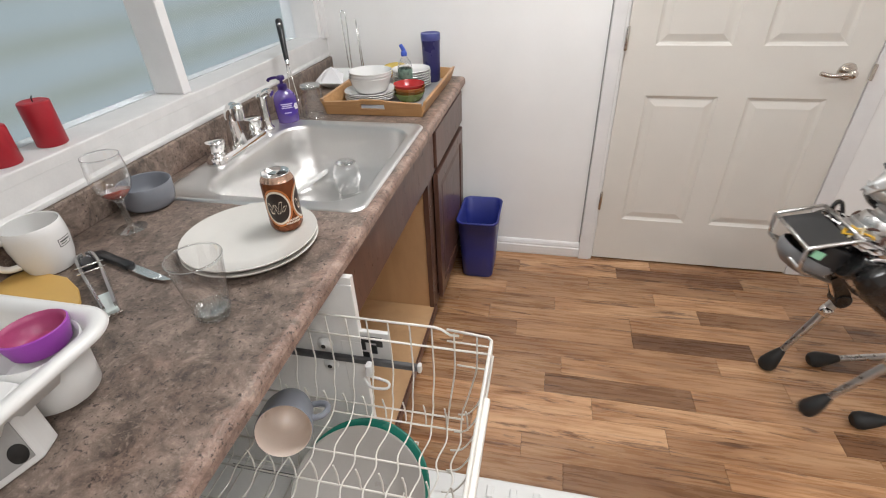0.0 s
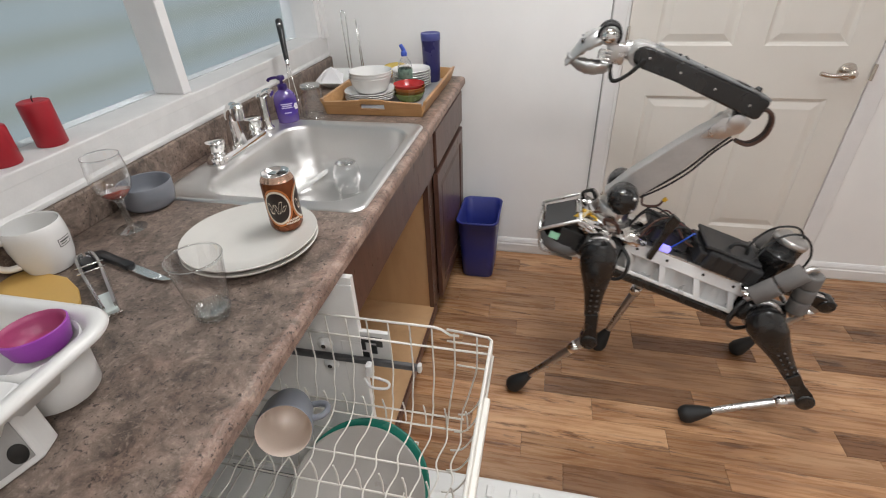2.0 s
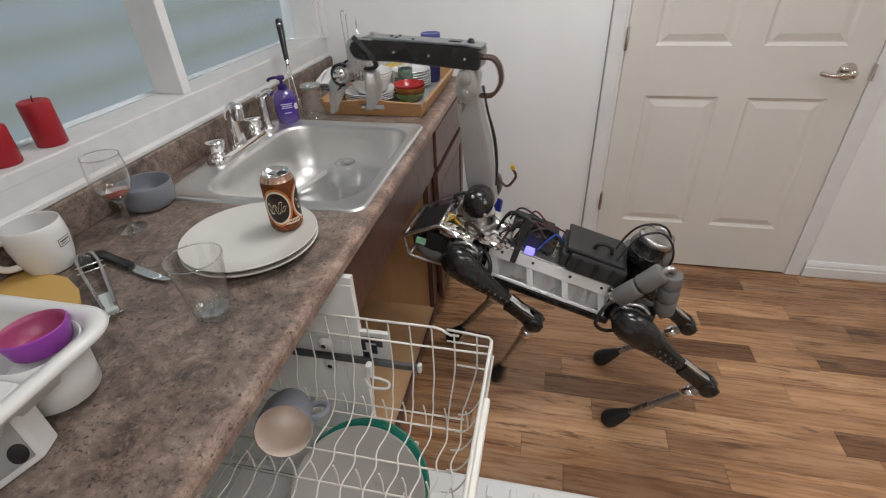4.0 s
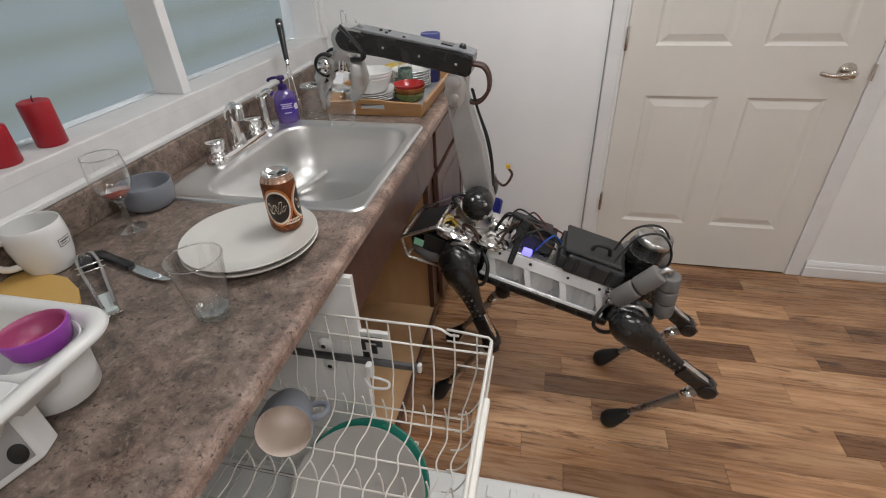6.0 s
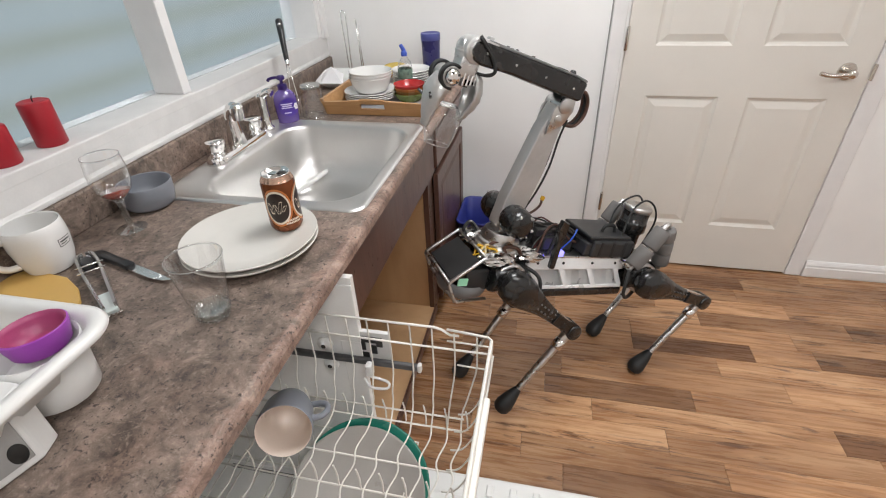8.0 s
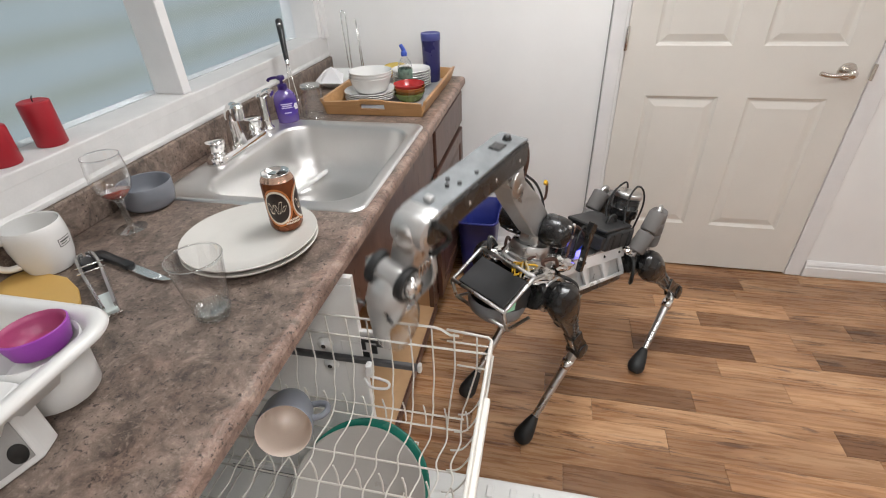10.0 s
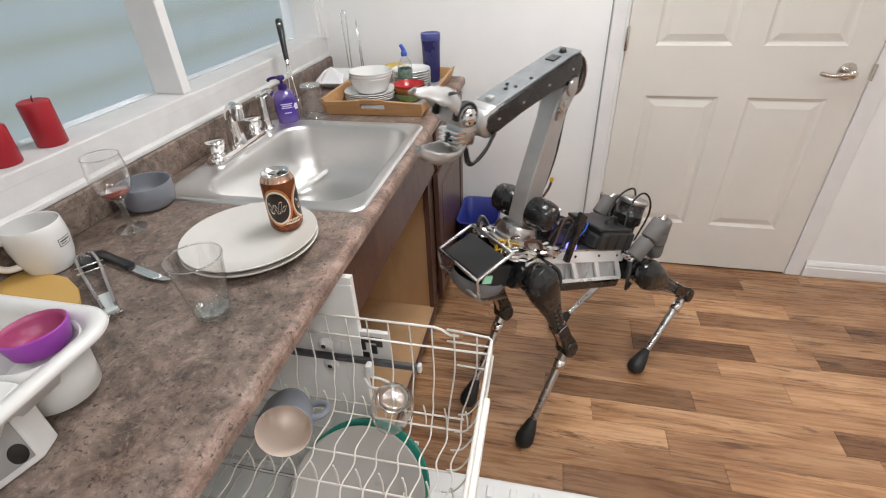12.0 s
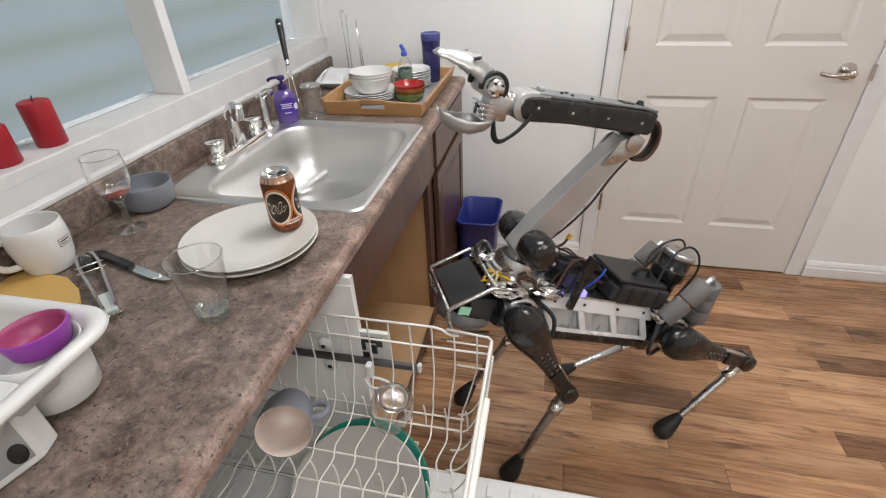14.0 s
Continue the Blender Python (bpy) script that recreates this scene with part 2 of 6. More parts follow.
def prism(bm, outline, depth, m=None, bev=0.0):
    """An outline in x and y drawn out along z from 0 to depth."""
    b2 = bmesh.new()
    a = [b2.verts.new((x, y, 0)) for x, y in outline]
    b = [b2.verts.new((x, y, depth)) for x, y in outline]
    b2.faces.new(a[::-1])
    b2.faces.new(b)
    for k in range(len(a)):
        j = (k + 1) % len(a)
        b2.faces.new((a[k], a[j], b[j], b[k]))
    bmesh.ops.recalc_face_normals(b2, faces=b2.faces)
    if bev:
        bmesh.ops.bevel(b2, geom=b2.edges[:], offset=bev, segments=2, profile=0.5, affect="EDGES")
    join(bm, b2, m)


def mesh_ob(name, bm, material, smooth=False):
    bmesh.ops.recalc_face_normals(bm, faces=bm.faces)
    me = bpy.data.meshes.new(name)
    if smooth:
        for f in bm.faces:
            f.smooth = True
        for e in bm.edges:
            if len(e.link_faces) == 2 and e.calc_face_angle(0) > 0.7:
                e.smooth = False
    bm.to_mesh(me)
    bm.free()
    me.materials.append(material)
    return new(name, me)


def part(name, bm, material, parent, label="", smooth=False):
    ob = mesh_ob(name, bm, material, smooth)
    ob.parent = parent
    if label:
        tagged(ob, label)
    return ob


def thing(name, label, category, m=None, group="", kind=""):
    ob = new(name)
    ob.empty_display_size = 0.05
    if m is not None:
        ob.matrix_basis = m
    return tagged(ob, label, category, group, kind)


def solo(name, bm, material, label, category, kind="", smooth=False, group=""):
    return tagged(mesh_ob(name, bm, material, smooth), label, category, group, kind)


def boxes(*rows, bev=0.0):
    bm = bmesh.new()
    for lo, hi in rows:
        box(bm, lo, hi, bev)
    return bm


def turned(profile, n=32, m=None):
    bm = bmesh.new()
    lathe(bm, profile, n, m)
    return bm


def rods(*rows):
    bm = bmesh.new()
    for row in rows:
        rod(bm, *row)
    return bm


# ---- the room ----
XW, XR, YN = -0.645, 3.1, -3.9      # window wall, right wall, wall behind the camera
DX0, DX1, DH = 0.665, 1.572, 2.04   # door opening

solo("wall_north", boxes(((XW - 0.16, 0, 0), (DX0, 0.13, CEIL)), ((DX1, 0, 0), (XR, 0.13, CEIL)), ((DX0, 0, DH), (DX1, 0.13, CEIL))),
     WALL, "white painted plaster wall with a panel door", "wall", "structure")
SILL, HEAD, WY0, WY1 = 1.088, 2.12, -2.6, -0.045
solo("wall_west", boxes(((XW - 0.16, YN, 0), (XW, 0, SILL - 0.03)), ((XW - 0.16, YN, HEAD), (XW, 0, CEIL)), ((XW - 0.16, YN, SILL - 0.03), (XW, WY0, HEAD)),
     ((XW - 0.16, WY1, SILL - 0.03), (XW, 0, HEAD))), WALL, "white painted wall with a wide window over the worktop", "wall", "structure")
solo("wall_east", boxes(((XR, YN, 0), (XR + 0.12, 0.13, CEIL))), WALL, "plain white painted wall", "wall", "structure")
solo("wall_south", boxes(((-1.0, YN - 0.12, 0), (XR + 0.12, YN, CEIL))), WALL, "plain white painted wall", "wall", "structure")
solo("ceiling", boxes(((-1.0, YN, CEIL), (XR + 0.12, 0.13, CEIL + 0.1))), WALL, "plain white ceiling with square light panels", "ceiling", "structure")
solo("ground", boxes(((-1.0, YN, -0.12), (XR, 0.13, -0.008))), DARK, "dark subfloor beneath the planks", "floor", "structure")

GLOW = node_mat("lamp_diffuser")[0]
GLOW.node_tree.nodes["Principled BSDF"].inputs["Emission Color"].default_value = (0.97, 0.985, 1.0, 1)
GLOW.node_tree.nodes["Principled BSDF"].inputs["Emission Strength"].default_value = 4.0
for lx, ly, sx, sy, w in LAMPS:
    fix = thing("ceiling_light", "white square ceiling light panel, switched on", "ceiling light", pose(lx, ly, CEIL), "ceiling lights")
    a, b = sx / 2, sy / 2
    part("diffuser", boxes(((-a, -b, -0.035), (a, b, -0.02))), GLOW, fix)
    part("frame", boxes(((-a - 0.03, -b - 0.03, -0.04), (-a - 0.002, b + 0.03, -0.001)), ((a + 0.002, -b - 0.03, -0.04), (a + 0.03, b + 0.03, -0.001)),
         ((-a - 0.002, -b - 0.03, -0.04), (a + 0.002, -b - 0.002, -0.001)), ((-a - 0.002, b + 0.002, -0.04), (a + 0.002, b + 0.03, -0.001))), TRIM, fix)


def moulding(bm, p0, p1, w, out, up=Vector((0, 0, 1)), prof=None):
    """A flat board with a stepped, rounded profile between two points; out is its way into the room."""
    p0, p1, out = Vector(p0), Vector(p1), Vector(out)
    d = (p1 - p0).normalized()
    across = out.cross(d)
    if across.dot(up) < 0:
        across = -across
    prof = prof or [(0, 0), (0.016, 0.002), (0.018, 0.012), (0.018, w * 0.62), (0.014, w * 0.68), (0.014, w * 0.78), (0.009, w * 0.92), (0.004, w), (0, w)]
    b2 = bmesh.new()
    a = [b2.verts.new(p0 + out * o + across * s) for o, s in prof]
    b = [b2.verts.new(p1 + out * o + across * s) for o, s in prof]
    b2.faces.new(a), b2.faces.new(b[::-1])
    for k in range(len(prof)):
        j = (k + 1) % len(prof)
        b2.faces.new((a[k], a[j], b[j], b[k]))
    join(bm, b2)


bm = bmesh.new()
moulding(bm, (0.0, 0, 0), (DX0 - 0.07, 0, 0), 0.085, (0, -1, 0))
moulding(bm, (DX1 + 0.075, 0, 0), (XR, 0, 0), 0.085, (0, -1, 0))
solo("baseboard", bm, TRIM, "white painted baseboard along the wall", "baseboard", "structure")
bm = bmesh.new()
for x0, x1 in ((DX0 - 0.07, DX0 - 0.004), (DX1 + 0.004, DX1 + 0.072)):
    box(bm, (x0, -0.019 if x0 < 1 else -0.010, 0), (x1, 0.0, DH + 0.004), 0.004)
    if x0 < 1:
        box(bm, (x0, -0.024, 0), (x1 - 0.012, -0.018, DH + 0.004), 0.003)
box(bm, (DX0 - 0.07, -0.019, DH + 0.004), (DX1 + 0.07, 0.0, DH + 0.074), 0.004)
# grey strip painted as the shadow line along the casing's left edge
solo("trim_shade_line", boxes(((DX0 - 0.0745, -0.0025, 0.0), (DX0 - 0.0705, 0.0, DH))), surface("casing_shade_grey", (0.28, 0.27, 0.26), 0.8), "thin grey shadow line painted beside the door casing", "gap", "structure")
solo("trim", bm, TRIM, "white painted door casing", "door casing", "structure")


def rect_rings(bm, x0, x1, z0, z1, y, steps):
    """A framed panel: rings of rectangles, each (inset, depth), closed by a field."""
    rings = []
    for i, d in steps:
        rings.append([bm.verts.new(c) for c in ((x0 + i, y + d, z0 + i), (x1 - i, y + d, z0 + i), (x1 - i, y + d, z1 - i), (x0 + i, y + d, z1 - i))])
    for a, b in zip(rings, rings[1:]):
        for k in range(4):
            j = (k + 1) % 4
            bm.faces.new((a[k], a[j], b[j], b[k]))
    bm.faces.new(rings[-1])


def panel_door():
    door = thing("door_1", "closed cream white six-panel door with a satin lever handle", "door", pose(0, 0, 0), kind="structure")
    y = -0.008
    xs, zs = [DX0, 0.776, 1.062, 1.172, 1.460, DX1 - 0.003], [0.012, 0.245, 0.848, 1.046, 1.62, 1.75, 1.93, DH]
    bm = bmesh.new()
    for i in range(5):
        for j in range(7):
            if i in (1, 3) and j in (1, 3, 5):
                continue
            v = [bm.verts.new(c) for c in ((xs[i], y, zs[j]), (xs[i + 1], y, zs[j]), (xs[i + 1], y, zs[j + 1]), (xs[i], y, zs[j + 1]))]
            bm.faces.new(v)
    bmesh.ops.remove_doubles(bm, verts=bm.verts, dist=1e-5)
    box(bm, (DX0, 0.012, zs[0]), (DX1 - 0.003, 0.032, DH))
    for x0, x1 in ((xs[0], xs[0]), (xs[5], xs[5])):
        v = [bm.verts.new(c) for c in ((x0, y, zs[0]), (x0, 0.012, zs[0]), (x0, 0.012, DH), (x0, y, DH))]
        bm.faces.new(v)
    part("leaf", bm, DOOR_PAINT, door)
    for i in (1, 3):
        for j in (1, 3, 5):
            bm = bmesh.new()
            rect_rings(bm, xs[i], xs[i + 1], zs[j], zs[j + 1], y, [(0, 0), (0.005, 0.004), (0.013, 0.008), (0.018, 0.008), (0.044, 0.0015), (0.046, 0.0015)])
            part("panel", bm, DOOR_PAINT, door)
    h = pose(1.487, y, 0.955)
    bm = bmesh.new()
    lathe(bm, [(0, 0.008), (0.012, 0.010), (0.030, 0.008), (0.033, 0.003), (0.033, 0)], 28, h @ pose(0, 0, 0, 90))
    lathe(bm, [(0.011, 0.0), (0.011, 0.035), (0.015, 0.04), (0.015, 0.055), (0.008, 0.06), (0, 0.06)], 20, h @ pose(0, 0, 0, 90))
    handle = part("door_handle", bm, NICKEL, door, "satin nickel lever door handle", True)
    bm = bmesh.new()
    tube(bm, [h @ Vector(p) for p in smooth_curve([(0.0, -0.05, 0), (-0.03, -0.054, -0.002), (-0.06, -0.052, -0.006), (-0.085, -0.05, -0.004), (-0.108, -0.049, 0.002)])], 0.0085, 10)
    part("lever", bm, NICKEL, handle, smooth=True)
    for z in (0.345, 1.075, 1.83):
        bm = bmesh.new()
        rod(bm, (DX0 - 0.003, -0.026, z - 0.045), (DX0 - 0.003, -0.026, z + 0.045), 0.0065, bev=0.002)
        box(bm, (DX0 - 0.004, -0.025, z - 0.044), (DX0 + 0.004, -0.0085, z + 0.044))
        part("hinge", bm, NICKEL, door)
    part("strike_plate", boxes(((DX1 - 0.003, -0.0275, 0.925), (DX1 + 0.003, -0.010, 0.985))), NICKEL, door)
    # solid black bar in place of the shade under the door
    part("gap", boxes(((DX0, 0.02, 0.001), (DX1, 0.1, 0.011))), DARK, door)


panel_door()

# ---- window over the worktop ----
XP = -0.752
PANE = glass_mat("window_glass", (0.93, 0.97, 1.0), 0.12, 1.2)
window = thing("window_1", "white framed interior window with pale bluish panes", "window", kind="structure")
part("window_sill", boxes(((XW - 0.155, WY0, SILL - 0.03), (XW + 0.006, WY1, SILL)), bev=0.004), SILL_PAINT, window)
bm = bmesh.new()
moulding(bm, (XW, WY0 - 0.1, SILL - 0.092), (XW, -0.0, SILL - 0.092), 0.084, (1, 0, 0), prof=[(0, 0), (0.0095, 0.001), (0.0105, 0.004), (0.0105, 0.011), (0.0085, 0.014), (0.0058, 0.020), (0.0055, 0.082), (0.004, 0.084), (0, 0.084)])
part("apron", bm, SILL_PAINT, window, "white stepped wooden moulding")
for y0 in (-0.985, -1.88):
    part("mullion", boxes(((XP + 0.004, y0 + 0.005, SILL), (XW - 0.008, y0 + 0.040, HEAD)), bev=0.003), TRIM, window)
part("jamb", boxes(((XW - 0.155, WY1 - 0.03, SILL), (XW + 0.004, WY1 + 0.004, HEAD))), TRIM, window)
part("jamb", boxes(((XW - 0.155, WY0 - 0.004, SILL), (XW + 0.004, WY0 + 0.03, HEAD))), TRIM, window)
bm = bmesh.new()
box(bm, (XW, WY1, SILL - 0.008), (XW + 0.018, -0.002, HEAD + 0.06), 0.003)
box(bm, (XW, WY0 - 0.1, HEAD), (XW + 0.018, WY1, HEAD + 0.07), 0.003)
part("casing", bm, TRIM, window)
for y0, y1 in ((WY0 + 0.03, -1.875), (-1.84, -0.98), (-0.945, WY1 - 0.03)):
    ob = part("pane", boxes(((XP - 0.003, y0, SILL), (XP + 0.003, y1, HEAD))), PANE, window)
    ob.visible_shadow = False


def siding_backdrop():
    """Pale blue distance outside with soft grey-green rails, as daylight on a far wall."""
    m, nt, b = node_mat("pale_distance")
    v = coords(nt)
    sep = nt.nodes.new("ShaderNodeSeparateXYZ")
    nt.links.new(v, sep.inputs[0])
    sn = nt.nodes.new("ShaderNodeMath")
    sn.operation = "PINGPONG"
    sn.inputs[1].default_value = 0.085
    nt.links.new(sep.outputs[2], sn.inputs[0])
    line = ramp(nt, sn.outputs[0], [(0.0, (0.42, 0.475, 0.42)), (0.035, (0.47, 0.53, 0.52)), (0.06, (0.49, 0.575, 0.60))])
    cloud = noise_tex(nt, v, 1.3, 1)
    col = mix(nt, ramp(nt, cloud, [(0.35, (0, 0, 0)), (0.7, (0.4,) * 3)]), line, (0.47, 0.53, 0.56))
    b.inputs["Base Color"].default_value = (0, 0, 0, 1)
    b.inputs["Roughness"].default_value = 1.0
    nt.links.new(col, b.inputs["Emission Color"])
    b.inputs["Emission Strength"].default_value = 0.74
    solo("backdrop", boxes(((-1.32, -5.0, 0.3), (-1.30, 1.5, 3.0))), m, "pale bluish distance outside the window", "backdrop", "structure")


siding_backdrop()

# ---- worktop, backsplash, cabinets ----
CT, CB, YE = 0.914, 0.876, -2.75       # top, underside, near end
SX0, SX1, SY0, SY1 = -0.588, -0.024, -1.286, -0.663
worktop = thing("worktop", "brown-grey speckled stone-look laminate kitchen worktop", "worktop", kind="structure")
HX0, HX1, HY0, HY1 = SX0 + 0.02, SX1 - 0.02, SY0 + 0.02, SY1 - 0.02
bm = boxes(((XW, YE, CB), (HX0, -0.001, CT)), ((HX0, YE, CB), (HX1, HY0, CT)), ((HX0, HY1, CB), (HX1, -0.001, CT)))
prof = [(HX1, CB), (0.0 - 0.012, CB), (-0.004, CB + 0.003), (0.0, CB + 0.009), (0.0, CT - 0.012), (-0.003, CT - 0.006), (-0.008, CT - 0.0015), (-0.014, CT), (HX1, CT)]
b2 = bmesh.new()
prism(b2, prof, -0.001 - YE)
join(bm, b2, Matrix(((1, 0, 0, 0), (0, 0, 1, YE), (0, 1, 0, 0), (0, 0, 0, 1))))
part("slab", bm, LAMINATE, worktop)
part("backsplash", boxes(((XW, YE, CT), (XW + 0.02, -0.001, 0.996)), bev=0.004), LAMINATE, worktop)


def panel_front(bm, y0, y1, z0, z1, x):
    """A cabinet front: a slab with a recessed field, facing the room."""
    b2 = bmesh.new()
    w = 0.055
    rect_rings(b2, y0, y1, z0, z1, 0.0, [(0, 0.018), (0, 0.002), (0.003, 0), (w, 0), (w + 0.006, 0.006), (w + 0.012, 0.006), (w + 0.03, 0.002)])
    join(bm, b2, Matrix(((0, -1, 0, x), (1, 0, 0, 0), (0, 0, 1, 0), (0, 0, 0, 1))))


XC = -0.028
far = thing("base_cabinet", "dark brown wooden base cabinet with one drawer and one door", "cabinet")
part("body", boxes(((XW, -0.645, 0.1), (XC - 0.02, -0.01, CB - 0.001)), ((XC - 0.02, -0.645, 0.1), (XC, -0.60, CB - 0.001)), ((XC - 0.02, -0.045, 0.1), (XC, -0.005, CB - 0.001)),
     ((XC - 0.02, -0.60, 0.1), (XC, -0.045, 0.13)), ((XC - 0.02, -0.60, 0.70), (XC, -0.045, 0.725))), CABINET, far)
bm = bmesh.new()
panel_front(bm, -0.59, -0.05, 0.115, 0.70, XC + 0.021)
part("cabinet_door", bm, CABINET, far)
part("drawer_front", boxes(((XC + 0.001, -0.59, 0.725), (XC + 0.02, -0.05, CB - 0.01)), bev=0.004), CABINET, far)
# toe kicks take the gap black: their recess's shade is in the colour
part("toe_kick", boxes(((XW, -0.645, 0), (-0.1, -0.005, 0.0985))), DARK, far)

sinkcab = thing("sink_cabinet", "dark brown sink base cabinet without doors, bare plywood inside", "cabinet")
part("apron", boxes(((XC - 0.02, -1.455, 0.715), (XC + 0.012, -0.602, CB - 0.001)), bev=0.002), CABINET, sinkcab, "dark brown false drawer front")
part("stile", boxes(((XC - 0.02, -0.668, 0.1), (XC, -0.647, 0.714))), CABINET, sinkcab)
part("stile", boxes(((XC - 0.02, -1.455, 0.1), (XC, -1.425, 0.714))), CABINET, sinkcab)
part("side_panel", boxes(((XW + 0.004, -0.664, 0.118), (XC - 0.021, -0.648, CB - 0.002))), PLY, sinkcab, "pale plywood inner side")
part("side_panel", boxes(((XW + 0.004, -1.455, 0.118), (XC - 0.021, -1.44, CB - 0.002))), PLY, sinkcab)
part("bottom_panel", boxes(((XW + 0.004, -1.455, 0.1), (XC, -0.648, 0.117))), PLY, sinkcab)
part("back_panel", boxes(((XW + 0.004, -1.44, 0.118), (XW + 0.012, -0.665, 0.7))), PLY, sinkcab)
part("bottom_rail", boxes(((XC + 0.0005, -1.455, 0.085), (XC + 0.008, -0.648, 0.122))), CABINET, sinkcab)
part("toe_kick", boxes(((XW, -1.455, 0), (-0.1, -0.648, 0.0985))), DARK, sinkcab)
for z in (0.2, 0.235, 0.56, 0.6):
    part("hinge_screw", rods(((XC, -0.658, z), (XC + 0.004, -0.658, z), 0.0045, 0.003, 10)), NICKEL, sinkcab)
near = thing("base_cabinet", "dark brown wooden base cabinet beneath the worktop", "cabinet")
part("body", boxes(((XW, YE + 0.02, 0.1), (XC, -2.075, CB - 0.001))), CABINET, near)
bm = bmesh.new()
panel_front(bm, YE + 0.04, -2.1, 0.115, 0.86, XC + 0.021)
part("cabinet_door", bm, CABINET, near)
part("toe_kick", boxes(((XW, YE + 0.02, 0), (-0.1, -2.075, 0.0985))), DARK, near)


# ---- sink and tap ----
def rrect(x0, x1, y0, y1, r, n=6):
    out = []
    for cx, cy, a0 in ((x1 - r, y1 - r, 0), (x0 + r, y1 - r, 90), (x0 + r, y0 + r, 180), (x1 - r, y0 + r, 270)):
        for k in range(n + 1):
            a = radians(a0 + 90 * k / n)
            out.append((cx + r * math.cos(a), cy + r * math.sin(a)))
    return out


def loft(bm, rings, cap_first=False, cap_last=True):
    b2 = bmesh.new()
    vs = [[b2.verts.new(p) for p in ring] for ring in rings]
    for a, b in zip(vs, vs[1:]):
        for k in range(len(a)):
            j = (k + 1) % len(a)
            b2.faces.new((a[k], a[j], b[j], b[k]))
    if cap_first:
        b2.faces.new(vs[0][::-1])
    if cap_last:
        b2.faces.new(vs[-1])
    for f in b2.faces:
        f.smooth = True
    join(bm, b2)


def level(pts, z):
    return [(x, y, z) for x, y in pts]


sink = thing("sink", "stainless steel single-bowl drop-in kitchen sink, wet inside", "sink")
BX0, BX1, BY0, BY1 = -0.492, -0.062, -1.238, -0.712
bm = bmesh.new()
ring = [level(rrect(SX0, SX1, SY0, SY1, 0.04, 8), CT + 0.0005), level(rrect(SX0 + 0.002, SX1 - 0.002, SY0 + 0.002, SY1 - 0.002, 0.04, 8), CT + 0.004),
        level(rrect(SX0 + 0.01, SX1 - 0.01, SY0 + 0.01, SY1 - 0.01, 0.038, 8), CT + 0.0055), level(rrect(SX0 + 0.016, SX1 - 0.016, SY0 + 0.016, SY1 - 0.016, 0.036, 8), CT + 0.003),
        level(rrect(BX0 - 0.012, BX1 + 0.012, BY0 - 0.012, BY1 + 0.012, 0.10, 8), CT + 0.003), level(rrect(BX0 - 0.004, BX1 + 0.004, BY0 - 0.004, BY1 + 0.004, 0.095, 8), CT + 0.0005),
        level(rrect(BX0, BX1, BY0, BY1, 0.092, 8), CT - 0.008)]
for inset, depth in ((0.006, 0.05), (0.013, 0.095), (0.024, 0.128), (0.040, 0.150), (0.062, 0.166), (0.090, 0.175), (0.125, 0.179)):
    ring.append(level(rrect(BX0 + inset, BX1 - inset, BY0 + inset, BY1 - inset, 0.092 - inset * 0.35, 8), CT - depth))
ring.append(level(rrect(-0.33, -0.22, -1.03, -0.92, 0.054, 8), CT - 0.183))
loft(bm, ring)
part("basin", bm, SINK_STEEL, sink)
part("drain", turned([(0.0, -0.004), (0.03, -0.003), (0.04, 0.003), (0.052, 0.004), (0.055, 0.0)], 24, pose(-0.275, -0.975, CT - 0.183)), CHROME, sink)

tap = thing("kitchen_tap", "chrome two-handle kitchen tap with a side sprayer", "tap", pose(-0.545, -0.950, CT + 0.0032))
bm = bmesh.new()
loft(bm, [level(rrect(-0.03, 0.03, -0.14, 0.14, 0.029, 6), 0), level(rrect(-0.029, 0.029, -0.139, 0.139, 0.028, 6), 0.012), level(rrect(-0.024, 0.024, -0.134, 0.134, 0.023, 6), 0.02)])
part("base_plate", bm, CHROME, tap, smooth=True)
bm = bmesh.new()
lathe(bm, [(0.028, 0.018), (0.027, 0.03), (0.022, 0.06), (0.0185, 0.09), (0.017, 0.112), (0, 0.12)], 20)
tube(bm, smooth_curve([(0.0, 0, 0.08), (0.008, -0.006, 0.115), (0.03, -0.022, 0.135), (0.055, -0.042, 0.138)]), 0.0165, 12)
lathe(bm, [(0.0, -0.028), (0.016, -0.028), (0.018, -0.012), (0.0195, 0.008), (0.014, 0.015), (0, 0.0165)], 16, pose(0.058, -0.045, 0.136))
part("spout", bm, CHROME, tap, smooth=True)
for y in (-0.102, 0.102):
    bm = bmesh.new()
    lathe(bm, [(0.021, 0.018), (0.0205, 0.024), (0.0180, 0.026), (0.0175, 0.029)], 20, pose(0, y, 0))
    knob = []
    for r, z in ((0.0185, 0.027), (0.0225, 0.033), (0.0265, 0.046), (0.0285, 0.054), (0.0288, 0.061), (0.0270, 0.065)):
        knob.append([(r * (1.0 if k % 2 else 0.91) * math.cos(2 * math.pi * k / 16), y + r * (1.0 if k % 2 else 0.91) * math.sin(2 * math.pi * k / 16), z) for k in range(16)])
    loft(bm, knob)
    part("handle", bm, CHROME, tap)
spray = part("sprayer", turned([(0.022, 0.0), (0.022, 0.008), (0.015, 0.016), (0.0145, 0.05), (0.0135, 0.08), (0.0155, 0.1), (0.0165, 0.112), (0.01, 0.12), (0, 0.121)], 20, pose(0.0, 0.178, 0)), CHROME, tap, smooth=True)
bm = bmesh.new()
tube(bm, smooth_curve([(0.0, 0.178, 0.105), (0.015, 0.178, 0.12), (0.03, 0.178, 0.125), (0.042, 0.178, 0.12)]), 0.0125, 10)
part("nozzle", bm, CHROME, spray, smooth=True)

